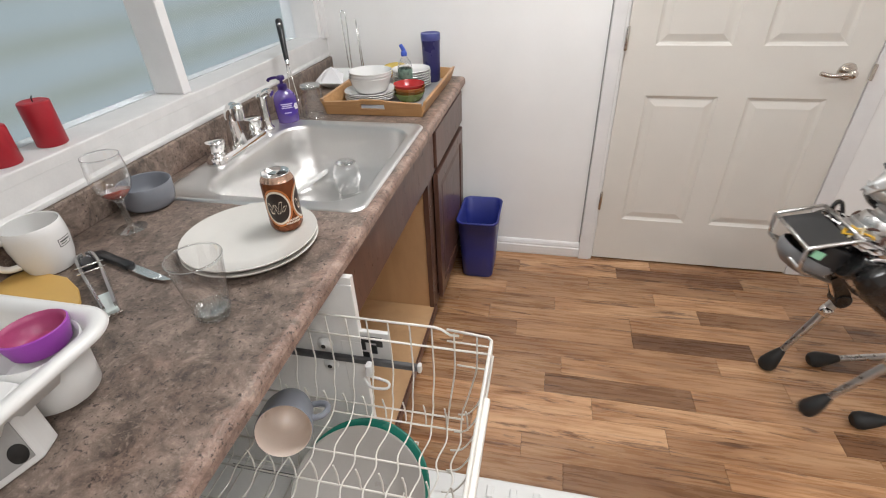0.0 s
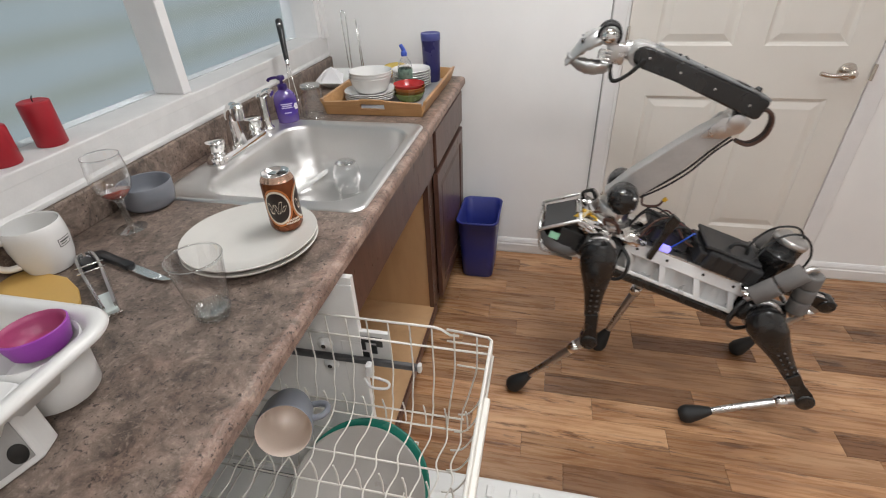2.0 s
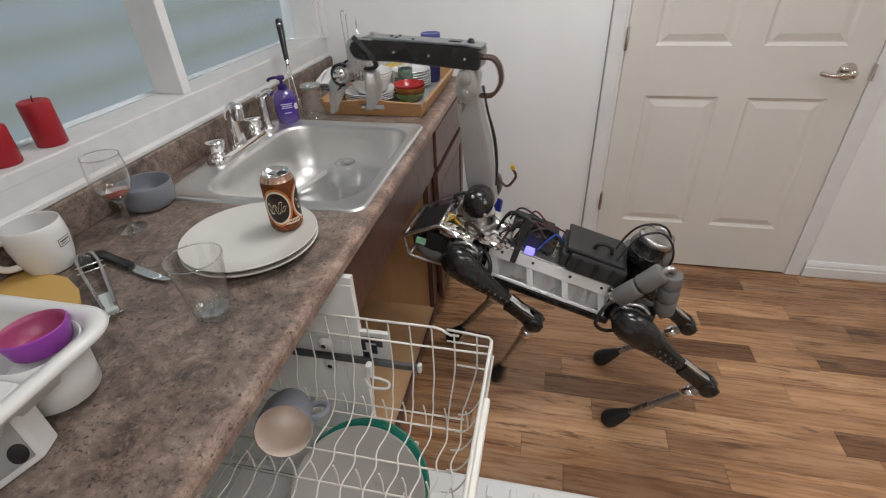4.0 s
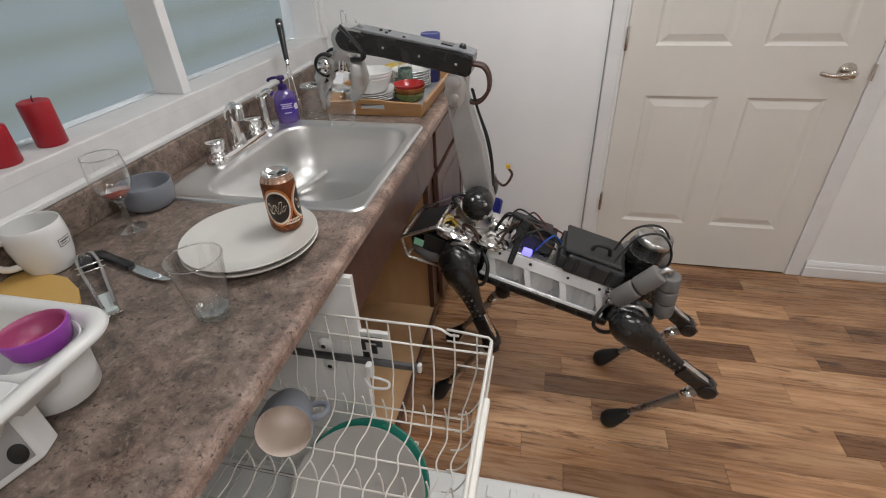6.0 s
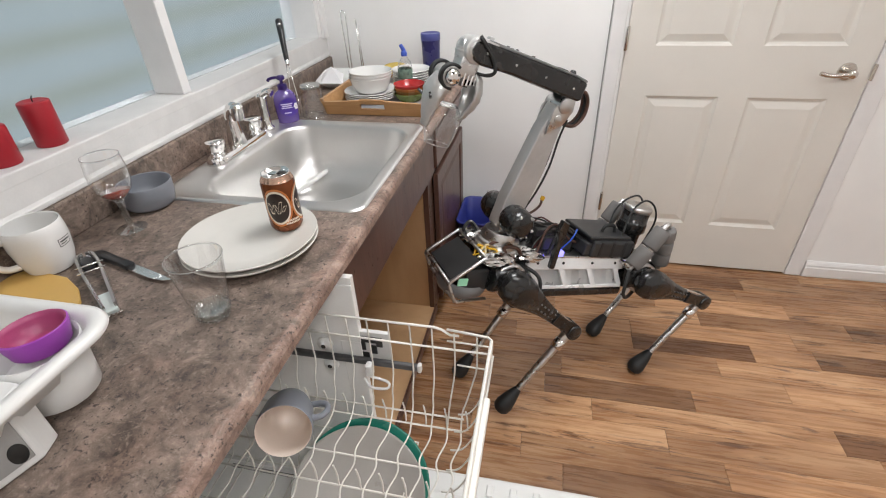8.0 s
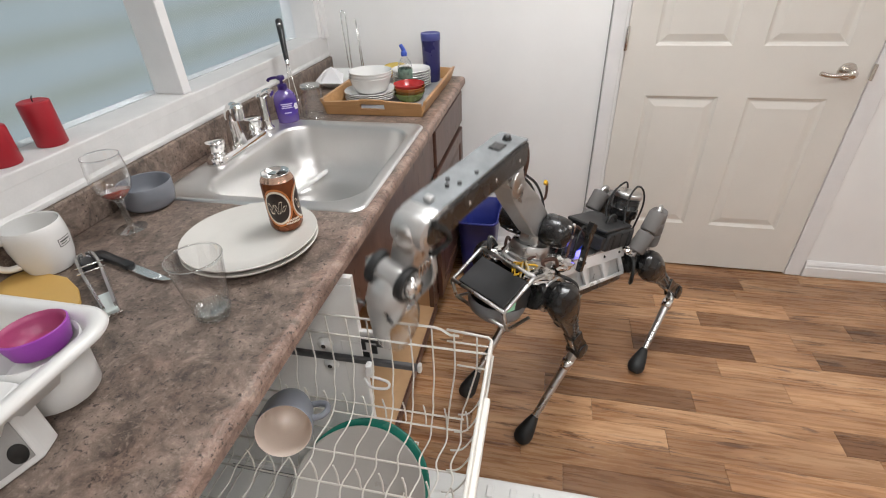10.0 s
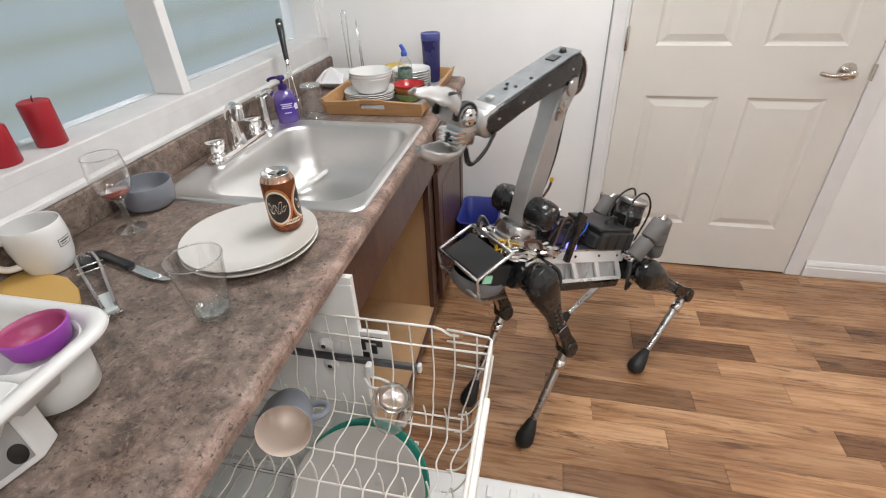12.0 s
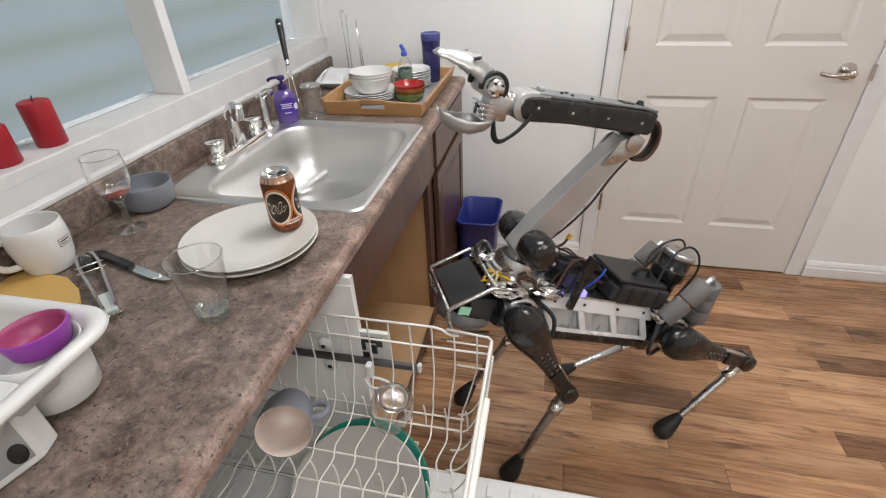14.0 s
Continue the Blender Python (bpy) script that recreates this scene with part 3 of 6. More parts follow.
# ---- dishwasher ----
DW0, DW1 = -2.062, -1.462
dish = thing("dishwasher", "white built-in dishwasher, open, its upper rack pulled out", "dishwasher")
for lo, hi, nm in (((-0.60, DW1 - 0.014, 0.10), (0.012, DW1, CB - 0.003), "tub_side"), ((-0.60, DW0, 0.10), (0.012, DW0 + 0.014, CB - 0.003), "tub_side"), ((-0.614, DW0, 0.10), (-0.60, DW1, CB - 0.003), "tub_back"),
                   ((-0.60, DW0 + 0.014, 0.855), (-0.03, DW1 - 0.014, CB - 0.003), "tub_top")):
    part(nm, boxes((lo, hi)), TUB, dish)
# black strip stands in for the dark gap between tub and door
part("seam_shade_strip", boxes(((-0.47, -1.500, 0.1252), (-0.20, -1.490, 0.128)), bev=0.001), BLACK, dish, "long black strip painted as a dark gap in the tub floor")
part("tub_floor", boxes(((-0.60, DW0 + 0.014, 0.10), (0.012, DW1 - 0.014, 0.125)), bev=0.003), TUB, dish)
bm = boxes(((-0.10, DW1 - 0.019, 0.70), (0.014, DW1 - 0.0145, 0.857)), ((-0.035, DW1 - 0.0185, 0.125), (0.0135, DW1 - 0.0145, 0.70)), bev=0.002)
part("door_frame", bm, TUB, dish)
for y in (DW1 - 0.028, DW0 + 0.028):
    part("slide_rail", boxes(((-0.56, y - 0.006, 0.648), (0.145, y + 0.006, 0.664)), bev=0.0035), RAIL_STEEL, dish, "steel slide rail")
    part("rail_stop", boxes(((0.143, y - 0.007, 0.645), (0.152, y + 0.007, 0.667)), bev=0.003), PLASTIC, dish)
    for x, z in ((-0.07, 0.69), (-0.065, 0.628), (-0.3, 0.69), (-0.3, 0.628)):
        bm = turned([(0.0, 0.012), (0.007, 0.012), (0.008, 0.008), (0.016, 0.009), (0.018, 0.006), (0.018, 0.0), (0, 0)], 20, pose(x, y, z, 90 if y < -1.7 else 90, 0, 0) @ pose(0, 0, -0.006))
        wheel = part("roller", bm, PLASTIC, dish)
        # dark disc painted as the shaded hole in the roller's middle
        part("hole_shade", rods(((x, y - 0.0075, z), (x, y - 0.0062, z), 0.0055, 0.0055, 12)), DARK, wheel)
bm = boxes(((0.0, DW1 - 0.0125, 0.636), (0.078, DW1 - 0.001, 0.728)), bev=0.002)
part("side_plate", bm, PLASTIC, dish)
bm = boxes(((0.006, DW1 - 0.0155, 0.700), (0.062, DW1 - 0.013, 0.716)), ((0.006, DW1 - 0.0155, 0.676), (0.022, DW1 - 0.013, 0.700)), ((0.034, DW1 - 0.0155, 0.668), (0.048, DW1 - 0.013, 0.692)), ((0.048, DW1 - 0.0155, 0.690), (0.062, DW1 - 0.013, 0.700)), ((0.012, DW1 - 0.0155, 0.652), (0.028, DW1 - 0.013, 0.668)))
part("side_patch", bm, BLACK, dish, "black blocks printed on a pale plate")
bm = boxes(((0.02, DW0 + 0.01, 0.165), (0.665, DW1 + 0.012, 0.222)), bev=0.008)
door = part("dishwasher_door", bm, PLASTIC, dish, "white dishwasher door, folded down")
bm = bmesh.new()
loft(bm, [level(rrect(0.06, 0.60, DW0 + 0.06, DW1 - 0.05, 0.03), 0.2222), level(rrect(0.062, 0.598, DW0 + 0.062, DW1 - 0.052, 0.03), 0.2245), level(rrect(0.075, 0.585, DW0 + 0.075, DW1 - 0.065, 0.03), 0.2245),
          level(rrect(0.08, 0.58, DW0 + 0.08, DW1 - 0.07, 0.03), 0.2232)])
part("inner_ridge", bm, PLASTIC, door)
for x in (0.30, 0.36, 0.42, 0.52):
    part("moulded_rib", boxes(((x, DW1 - 0.045, 0.2225), (x + 0.018, DW1 - 0.012, 0.229)), bev=0.003), PLASTIC, door)
# solid black block painted as the shade between tub and folded door
part("hinge_gap", boxes(((-0.02, DW0 + 0.02, 0.126), (0.018, DW1 - 0.02, 0.165))), DARK, dish)
part("kick_plate", boxes(((-0.12, DW0 + 0.002, 0.0), (-0.10, DW1 - 0.002, 0.099))), DARK, dish)

rack = thing("dish_rack", "white vinyl-coated wire upper dishwasher rack", "dish rack")
RT, RB, YF, YB, XF = 0.798, 0.557, -1.508, -2.018, 0.306
WR_ = 0.0019
for y, s in ((YF, -1), (YB, 1)):
    bm = bmesh.new()
    tube(bm, [(-0.25, y, RT), (0.19, y, RT), (0.205, y, RT - 0.004), (0.222, y, RT - 0.016), (0.24, y, RT - 0.016)], WR_ + 0.0008, 8)
    tube(bm, [(0.215, y - 0.002 * s, RT - 0.004), (XF - 0.008, y, RT - 0.011), (XF, y + 0.008 * s, RT - 0.012)], WR_ + 0.0008, 8)
    tube(bm, [(-0.25, y, 0.746), (XF - 0.006, y, 0.742)], WR_ + 0.0005, 8)
    tube(bm, [(0.215, y, 0.765), (XF - 0.004, y, 0.762)], WR_, 8)
    tube(bm, [(0.235, y, 0.70), (XF - 0.008, y, 0.697)], WR_, 8)
    part("rim_wire", bm, WIRE, rack)
xs = [-0.225 + 0.0455 * k for k in range(12)]
for x in xs:
    lean = max(0.0, x - 0.2) * 0.35
    pts = []
    for y, s in ((YF, -1), (YB, 1)):
        side = [(x, y, RT - (0.012 if x > 0.21 else 0)), (x, y, 0.70), (x - lean * 0.3, y + 0.003 * s, 0.655), (x - lean * 0.7, y + 0.022 * s, 0.615), (x - lean, y + 0.026 * s, 0.585), (x - lean, y + 0.05 * s, RB)]
        pts.append(side)
    mid = []
    for k in range(1, 10):
        y = YF - 0.05 + (YB - YF + 0.10) * k / 10
        mid.append((x - lean + (0.006 if k % 2 else -0.006), y, RB + (0.010 if k % 2 else 0.0)))
    bm = bmesh.new()
    tube(bm, smooth_curve(pts[0] + mid + pts[1][::-1], 4), WR_, 6)
    part("cross_wire", bm, WIRE, rack)
for y in (-1.528, -1.558, -1.655, -1.72, -1.80, -1.87, -1.94, -1.97):
    bm = bmesh.new()
    tube(bm, [(-0.25, y, RB - 0.004), (0.25, y, RB - 0.004)], WR_ + 0.0003, 6)
    part("floor_wire", bm, WIRE, rack)
for y in (-1.556, -1.72, -1.87):
    for k, x in enumerate(xs[2:]):
        bm = bmesh.new()
        tube(bm, smooth_curve([(x - 0.012, y, RB), (x - 0.013, y + 0.004, RB + 0.026), (x - 0.016, y + 0.003, RB + 0.056)], 4), WR_, 6)
        part("tine", bm, WIRE, rack)
bm = boxes(((XF - 0.004, YB, RT - 0.028), (XF + 0.003, YF - 0.01, RT - 0.006)), bev=0.003)
box(bm, (XF + 0.002, YB, RT - 0.034), (XF + 0.013, -1.645, RT - 0.018), 0.003)
part("front_bar", bm, WIRE, rack, "flat white front bar")
for x, z in ((XF + 0.002, 0.742), (XF - 0.004, 0.70), (XF - 0.022, 0.60)):
    part("front_wire", rods(((x, YF - 0.004, z), (x, YB + 0.004, z), WR_ + 0.001, WR_ + 0.001, 8)), WIRE, rack)
for k in range(12):
    bm = bmesh.new()
    y = YF - 0.012 - 0.0445 * k
    tube(bm, smooth_curve([(XF, y, RT - 0.02), (XF - 0.002, y, 0.70), (XF - 0.02, y, 0.62), (XF - 0.045, y, RB + 0.01), (XF - 0.07, y, RB)], 3), WR_, 6)
    part("front_upright", bm, WIRE, rack)
bm = boxes(((0.030, -1.518, 0.634), (0.046, -1.499, 0.668)), bev=0.004)
tube(bm, smooth_curve([(0.03, -1.522, 0.636), (0.05, -1.54, 0.632), (0.085, -1.538, 0.632), (0.082, -1.522, 0.634), (0.04, -1.515, 0.636)]), 0.0032)
part("adjuster_clip", bm, PLASTIC, rack, "white plastic adjuster clip")

lower = thing("dish_rack", "white wire lower dishwasher rack holding plates", "dish rack")
for k in range(12):
    x = -0.46 + 0.05 * k
    bm = bmesh.new()
    tube(bm, [(x, -1.50, 0.40), (x, -1.505, 0.29), (x, -1.53, 0.245), (x, -2.0, 0.245), (x, -2.025, 0.40)], WR_, 6)
    part("cross_wire", bm, WIRE, lower)
for y, z in ((-1.50, 0.40), (-2.025, 0.40), (-1.53, 0.243), (-1.65, 0.243), (-1.77, 0.243), (-1.89, 0.243), (-2.0, 0.243)):
    part("long_wire", rods(((-0.5, y, z), (0.13, y, z), WR_, WR_, 7)), WIRE, lower)
for x in (-0.5, 0.13):
    part("end_wire", rods(((x, -1.50, 0.40), (x, -2.025, 0.40), WR_, WR_, 7)), WIRE, lower)

GREEN = surface("green_glaze", (0.02, 0.20, 0.145), 0.25, vary=0.08, coat=0.3)
GREY_PLATE = surface("warm_grey_glaze", (0.40, 0.375, 0.345), 0.3, vary=0.05, coat=0.2)
# plates leaning in the lower rack: centre, and the way they face
face = Vector((0.18, -0.62, 0.76)).normalized()
PLATE = [(0.0, 0.004), (0.075, 0.004), (0.095, 0.009), (0.134, 0.020), (0.138, 0.021), (0.139, 0.019), (0.135, 0.016), (0.097, 0.004), (0.08, -0.002), (0.0, -0.002)]
turnp = face.to_track_quat("Z", "Y").to_matrix().to_4x4()
for mat_, off, up, label in ((GREEN, -0.02, 0.012, "round green glazed plate leaning in the dishwasher"), (GREY_PLATE, 0.0, 0.0, "round warm grey plate leaning in the dishwasher")):
    ob = thing("dinner_plate", label, "plate", Matrix.Translation(Vector((0.030, -1.652, 0.395)) + face * off + Vector((0.008, 0.012, 0.012)) * (up / 0.012)) @ turnp, "plates in the dishwasher")
    part("dish", turned([(r * 1.08, z) for r, z in PLATE], 56), mat_, ob)

mug = thing("mug", "grey mug with a pale inside lying in the rack", "mug")
axis = Vector((0.34, -0.77, 0.36)).normalized()
mug.matrix_basis = Matrix.Translation((-0.088, -1.632, 0.655)) @ axis.to_track_quat("Z", "Y").to_matrix().to_4x4()
part("body", turned([(0.0, 0.0), (0.034, 0.0), (0.042, 0.006), (0.050, 0.03), (0.054, 0.07), (0.055, 0.100), (0.0535, 0.1015)], 40), GREY_GLAZE, mug, smooth=True)
part("inside", turned([(0.0535, 0.1015), (0.0515, 0.100), (0.0505, 0.07), (0.046, 0.03), (0.036, 0.008), (0.0, 0.006)], 40), surface("peach_glaze", (0.74, 0.62, 0.53), 0.3, vary=0.04), mug, "pale peach glazed inside")
bm = bmesh.new()
tube(bm, smooth_curve([(0.050, 0, 0.078), (0.07, 0, 0.082), (0.083, 0, 0.065), (0.080, 0, 0.042), (0.065, 0, 0.028), (0.047, 0, 0.024)]), 0.0065, 10)
part("handle", bm, GREY_GLAZE, mug)
mug.matrix_basis = mug.matrix_basis @ pose(0, 0, 0, 0, 0, 5) @ Matrix.Diagonal((0.95, 0.95, 1, 1))

# ---- glassware ----
def ring_band(r, z, t, n=40):
    """A rounded glass lip."""
    return turned([(r + t * math.cos(a), z + 1.3 * t * math.sin(a)) for a in [2 * math.pi * k / 8 for k in range(9)]], n)


stemless_glass = thing("stemless_glass", "clear stemless wine glass, turned upside down", "glass")
part("bowl", turned([(0.034, 0.0), (0.040, 0.02), (0.0455, 0.05), (0.043, 0.08), (0.034, 0.10), (0.024, 0.108), (0.0, 0.109)], 40), GLASS, stemless_glass)
part("thick_base", turned([(0.0, 0.099), (0.018, 0.0985), (0.026, 0.097), (0.0315, 0.0995), (0.0322, 0.1005), (0.0235, 0.107), (0.0, 0.1078)][::-1], 40), SOLID_GLASS, stemless_glass, "thick clear base")
part("rim", ring_band(0.034, 0.0, 0.0011), SOLID_GLASS, stemless_glass)

pint = thing("drinking_glass", "empty clear straight-sided drinking glass on the worktop", "glass", pose(-0.157, -1.66, CT))
part("wall", turned([(0.0298, 0.0165), (0.0335, 0.04), (0.0435, 0.116)], 48), GLASS, pint)
part("rim", ring_band(0.0434, 0.117, 0.0012, 48), SOLID_GLASS, pint)
for r, z in ((0.0282, 0.003), (0.0300, 0.0165)):
    part("base_ring", ring_band(r, z, 0.0011, 48), SOLID_GLASS, pint)
part("thick_base", turned([(0.0, 0.0008), (0.024, 0.0008), (0.0275, 0.003), (0.0297, 0.016), (0.0290, 0.0165), (0.0265, 0.012), (0.022, 0.0095), (0.0, 0.009)], 48), PALE_GLASS, pint, "thick clear base")

wine = thing("wine_glass", "stemmed wine glass with a little red wine", "wine glass", pose(-0.525, -1.426, CT) @ Matrix.Diagonal((1, 1, 1.05, 1)))
part("bowl", turned([(0.004, 0.0702), (0.012, 0.0715), (0.022, 0.078), (0.033, 0.092), (0.0395, 0.112), (0.0395, 0.135), (0.0363, 0.165)], 48), GLASS, wine)
part("rim", ring_band(0.0362, 0.166, 0.0010, 48), SOLID_GLASS, wine)
part("stem", turned([(0.0335, 0.0012), (0.018, 0.0045), (0.0085, 0.009), (0.0058, 0.014), (0.0070, 0.018), (0.0055, 0.022), (0.0068, 0.05), (0.0085, 0.063), (0.0105, 0.069), (0.0, 0.0698)], 10), PALE_GLASS, wine, "faceted clear stem and foot")
part("wine", turned([(0.0, 0.0722), (0.012, 0.0735), (0.0213, 0.0792), (0.0290, 0.0885), (0.0, 0.0888)], 40), WINE, wine, "red wine")

tumbler = thing("drinking_glass", "clear tumbler turned upside down beside the soap", "glass", pose(-0.452, -0.602, CT))
part("wall", turned([(0.043, 0.001), (0.0405, 0.05), (0.0366, 0.098)], 40), GLASS, tumbler)
part("rim", ring_band(0.043, 0.0018, 0.0012), SOLID_GLASS, tumbler)
part("thick_base", turned([(0.0, 0.101), (0.030, 0.1005), (0.0352, 0.0985), (0.0364, 0.106), (0.0345, 0.111), (0.028, 0.1125), (0.0, 0.111)], 40), PALE_GLASS, tumbler, "thick clear base")
fork = thing("carving_fork", "long two-pronged fork with a black handle leaning behind the soap", "fork")
p0, p1 = Vector((-0.520, -0.605, 0.916)), Vector((-0.598, -0.467, 1.216))
d = (p1 - p0).normalized()
bm = bmesh.new()
rod(bm, p0 + d * 0.19, p1 - d * 0.02, 0.0085, 0.0125, 14, 0.004)
rod(bm, p1 - d * 0.045, p1, 0.0125, 0.012, 14, 0.006)
handle = part("handle", bm, BLACK, fork, "black plastic handle", True)
part("hang_ring", turned([(0.0, -0.014), (0.006, -0.014), (0.006, 0.014), (0, 0.014)], 14, Matrix.Translation(p1 - d * 0.018) @ pose(0, 0, 0, 90, 0, 25)), CHROME, handle)
side = d.cross(Vector((0, 1, 0))).normalized() * 0.007
bm = bmesh.new()
tube(bm, [p0 + side * 2.0, p0 + d * 0.06 + side * 2.0, p0 + d * 0.13 + side * 1.1, p0 + d * 0.20 + side * 0.6], 0.0018)
tube(bm, [p0 - side * 2.0, p0 + d * 0.06 - side * 2.0, p0 + d * 0.13 - side * 1.1, p0 + d * 0.20 - side * 0.6], 0.0018)
rod(bm, p0 + d * 0.178, p0 + d * 0.195, 0.0075, 0.0085, 12, 0.001)
part("prongs", bm, CHROME, fork)

# ---- crockery on the near worktop ----
for k, z in enumerate((0.0005, 0.0125)):
    ob = thing("dinner_plate", "large cream stoneware plate in a stack of two", "plate", pose(-0.206, -1.450, CT + z, 0, 0, 30 * k) @ Matrix.Diagonal((0.975, 0.975, 1, 1)), "stacked cream plates")
    part("dish", turned([(0.0, 0.0), (0.09, 0.0), (0.105, 0.003), (0.132, 0.012), (0.139, 0.0155), (0.1405, 0.0185), (0.139, 0.020), (0.130, 0.0175), (0.10, 0.0095), (0.085, 0.0075), (0.0, 0.007)], 64), CREAM, ob, smooth=True)

CAN_TOP = CT + 0.0215


def cyl_patch(bm, r, a0, z0, da, dz, n=28, inner=0.0):
    """An oval, or a ring of one, laid on a cylinder of radius r round z."""
    ring = lambda f: [bm.verts.new((r * math.cos(a0 + f * da * math.cos(t)), r * math.sin(a0 + f * da * math.cos(t)), z0 + f * dz * math.sin(t))) for t in [2 * math.pi * k / n for k in range(n)]]
    prev = ring(1.0)
    for f in ((0.75, 0.5, 0.25) if not inner else (inner,)):
        cur = ring(f)
        for k in range(n):
            j = (k + 1) % n
            bm.faces.new((prev[k], prev[j], cur[j], cur[k]))
        prev = cur
    if not inner:
        bm.faces.new(prev)


can = thing("drink_can", "brown and orange aluminium drink can on the plates", "can", pose(-0.150, -1.395, CAN_TOP) @ Matrix.Diagonal((1.03, 1.03, 1.03, 1)))
CAN_BROWN = surface("brown_can_print", (0.20, 0.062, 0.022), 0.25, 0.55, vary=0.1, relief=0.02)
CAN_CREAM = surface("cream_can_print", (0.72, 0.62, 0.50), 0.3, 0.1, vary=0.04)
CAN_ORANGE = surface("orange_can_print", (0.55, 0.19, 0.05), 0.3, 0.4, vary=0.06)
CAN_DARK = surface("dark_can_print", (0.025, 0.014, 0.01), 0.3, 0.1)
part("shell", turned([(0.0265, 0.002), (0.0285, 0.0025), (0.0325, 0.010), (0.033, 0.014), (0.033, 0.102), (0.0318, 0.108)], 48), CAN_BROWN, can, smooth=True)
part("shoulder", turned([(0.0318, 0.108), (0.0275, 0.1165), (0.0268, 0.119)], 48), surface("orange_silver_can", (0.55, 0.36, 0.27), 0.25, 0.9, vary=0.05), can)
part("base", turned([(0.0, 0.009), (0.02, 0.006), (0.0245, 0.0), (0.0265, 0.002)], 40), CHROME, can)
lid = part("lid", turned([(0.0268, 0.119), (0.0278, 0.1205), (0.0272, 0.122), (0.0255, 0.1215), (0.0248, 0.117), (0.0, 0.1175)], 40), CHROME, can, "bright aluminium lid")
bm = turned([(0.0, 0.0), (0.009, 0.0), (0.009, 0.0006), (0.0, 0.0006)], 20, pose(0.010, 0.006, 0.1177) @ Matrix.Diagonal((1.1, 0.8, 1, 1)))
part("mouth", bm, DARK, lid)
bm = boxes(((-0.014, -0.006, 0.1185), (0.004, 0.006, 0.1198)), bev=0.0006)
part("ring_pull", bm, CHROME, lid)
for a in (-78, 22):
    al = radians(a)
    for mat_, r_, da, dz, inner, nm in ((CAN_ORANGE, 0.0332, 0.88, 0.041, 0.90, "print_ring"), (CAN_DARK, 0.03325, 0.70, 0.0320, 0.0, "print_oval"), (CAN_CREAM, 0.0333, 0.78, 0.0365, 0.88, "print_ring")):
        bm = bmesh.new()
        cyl_patch(bm, r_, al, 0.058, da, dz, inner=inner)
        part(nm, bm, mat_, can)
    bm = bmesh.new()
    for (a0, z0), (a1, z1) in (((-0.5, 0.068), (-0.32, 0.045)), ((-0.32, 0.045), (-0.14, 0.066)), ((-0.14, 0.066), (0.06, 0.046)), ((0.06, 0.046), (0.26, 0.072)), ((0.3, 0.05), (0.48, 0.062))):
        w, q = 0.085, []
        for aa, zz in ((a0 - w, z0), (a0 + w, z0), (a1 + w, z1), (a1 - w, z1)):
            q.append(bm.verts.new((0.0334 * math.cos(al + aa), 0.0334 * math.sin(al + aa), zz)))
        bm.faces.new(q)
    part("print_bars", bm, CAN_CREAM, can)
bm = bmesh.new()
for k in range(9):
    a0 = radians(-60 + 6 * k)
    for z in (0.026, 0.020):
        bm.faces.new([bm.verts.new((0.0334 * math.cos(a0 + da), 0.0334 * math.sin(a0 + da), z + dz)) for da, dz in ((0, 0), (0.07, 0), (0.07, 0.004), (0, 0.004))])
part("print_text_bars", bm, CAN_CREAM, can)

bowl = thing("bowl", "deep matte grey stoneware bowl", "bowl", pose(-0.561, -1.316, CT) @ Matrix.Diagonal((0.92, 0.92, 0.97, 1)))
part("shell", turned([(0.0, 0.0), (0.044, 0.0), (0.0555, 0.005), (0.0615, 0.013), (0.0655, 0.034), (0.067, 0.062), (0.0655, 0.0645), (0.0632, 0.063), (0.061, 0.034), (0.055, 0.016), (0.046, 0.010), (0.0, 0.008)], 56), GREY_GLAZE, bowl, smooth=True)

white_mug = thing("mug", "large white cup with a small printed mark", "mug", pose(-0.572, -1.585, CT))
part("body", turned([(0.0, 0.0), (0.034, 0.0), (0.040, 0.004), (0.0475, 0.03), (0.0518, 0.063), (0.0515, 0.085), (0.0495, 0.1005), (0.0485, 0.102), (0.0470, 0.1005), (0.049, 0.085), (0.0493, 0.063), (0.044, 0.03), (0.035, 0.009), (0.0, 0.007)], 56), CERAMIC, white_mug, smooth=True)
bm = bmesh.new()
tube(bm, [pose(0, 0, 0, 0, 0, -112) @ p for p in smooth_curve([(0.046, 0, 0.083), (0.066, 0, 0.086), (0.080, 0, 0.072), (0.080, 0, 0.048), (0.064, 0, 0.031), (0.043, 0, 0.027)])], 0.0068, 10)
part("handle", bm, CERAMIC, white_mug, smooth=True)
bm = bmesh.new()
for a0, a1, z0, z1 in ((-4, 28, 0.0535, 0.0548), (-4, 28, 0.0682, 0.0695), (-4, -2.4, 0.0548, 0.0682), (26.4, 28, 0.0548, 0.0682), (0, 23, 0.0622, 0.0652), (0, 16, 0.0578, 0.0598)):
    n = max(1, int((a1 - a0) / 4))
    for k in range(n):
        q = []
        for a, z in ((a0 + (a1 - a0) * k / n, z0), (a0 + (a1 - a0) * (k + 1) / n, z0), (a0 + (a1 - a0) * (k + 1) / n, z1), (a0 + (a1 - a0) * k / n, z1)):
            rr = 0.0523 - max(0.0, 0.063 - z) * 0.12
            q.append(bm.verts.new((rr * math.cos(radians(a)), rr * math.sin(radians(a)), z)))
        bm.faces.new(q)
part("print_mark", bm, BLACK, white_mug)

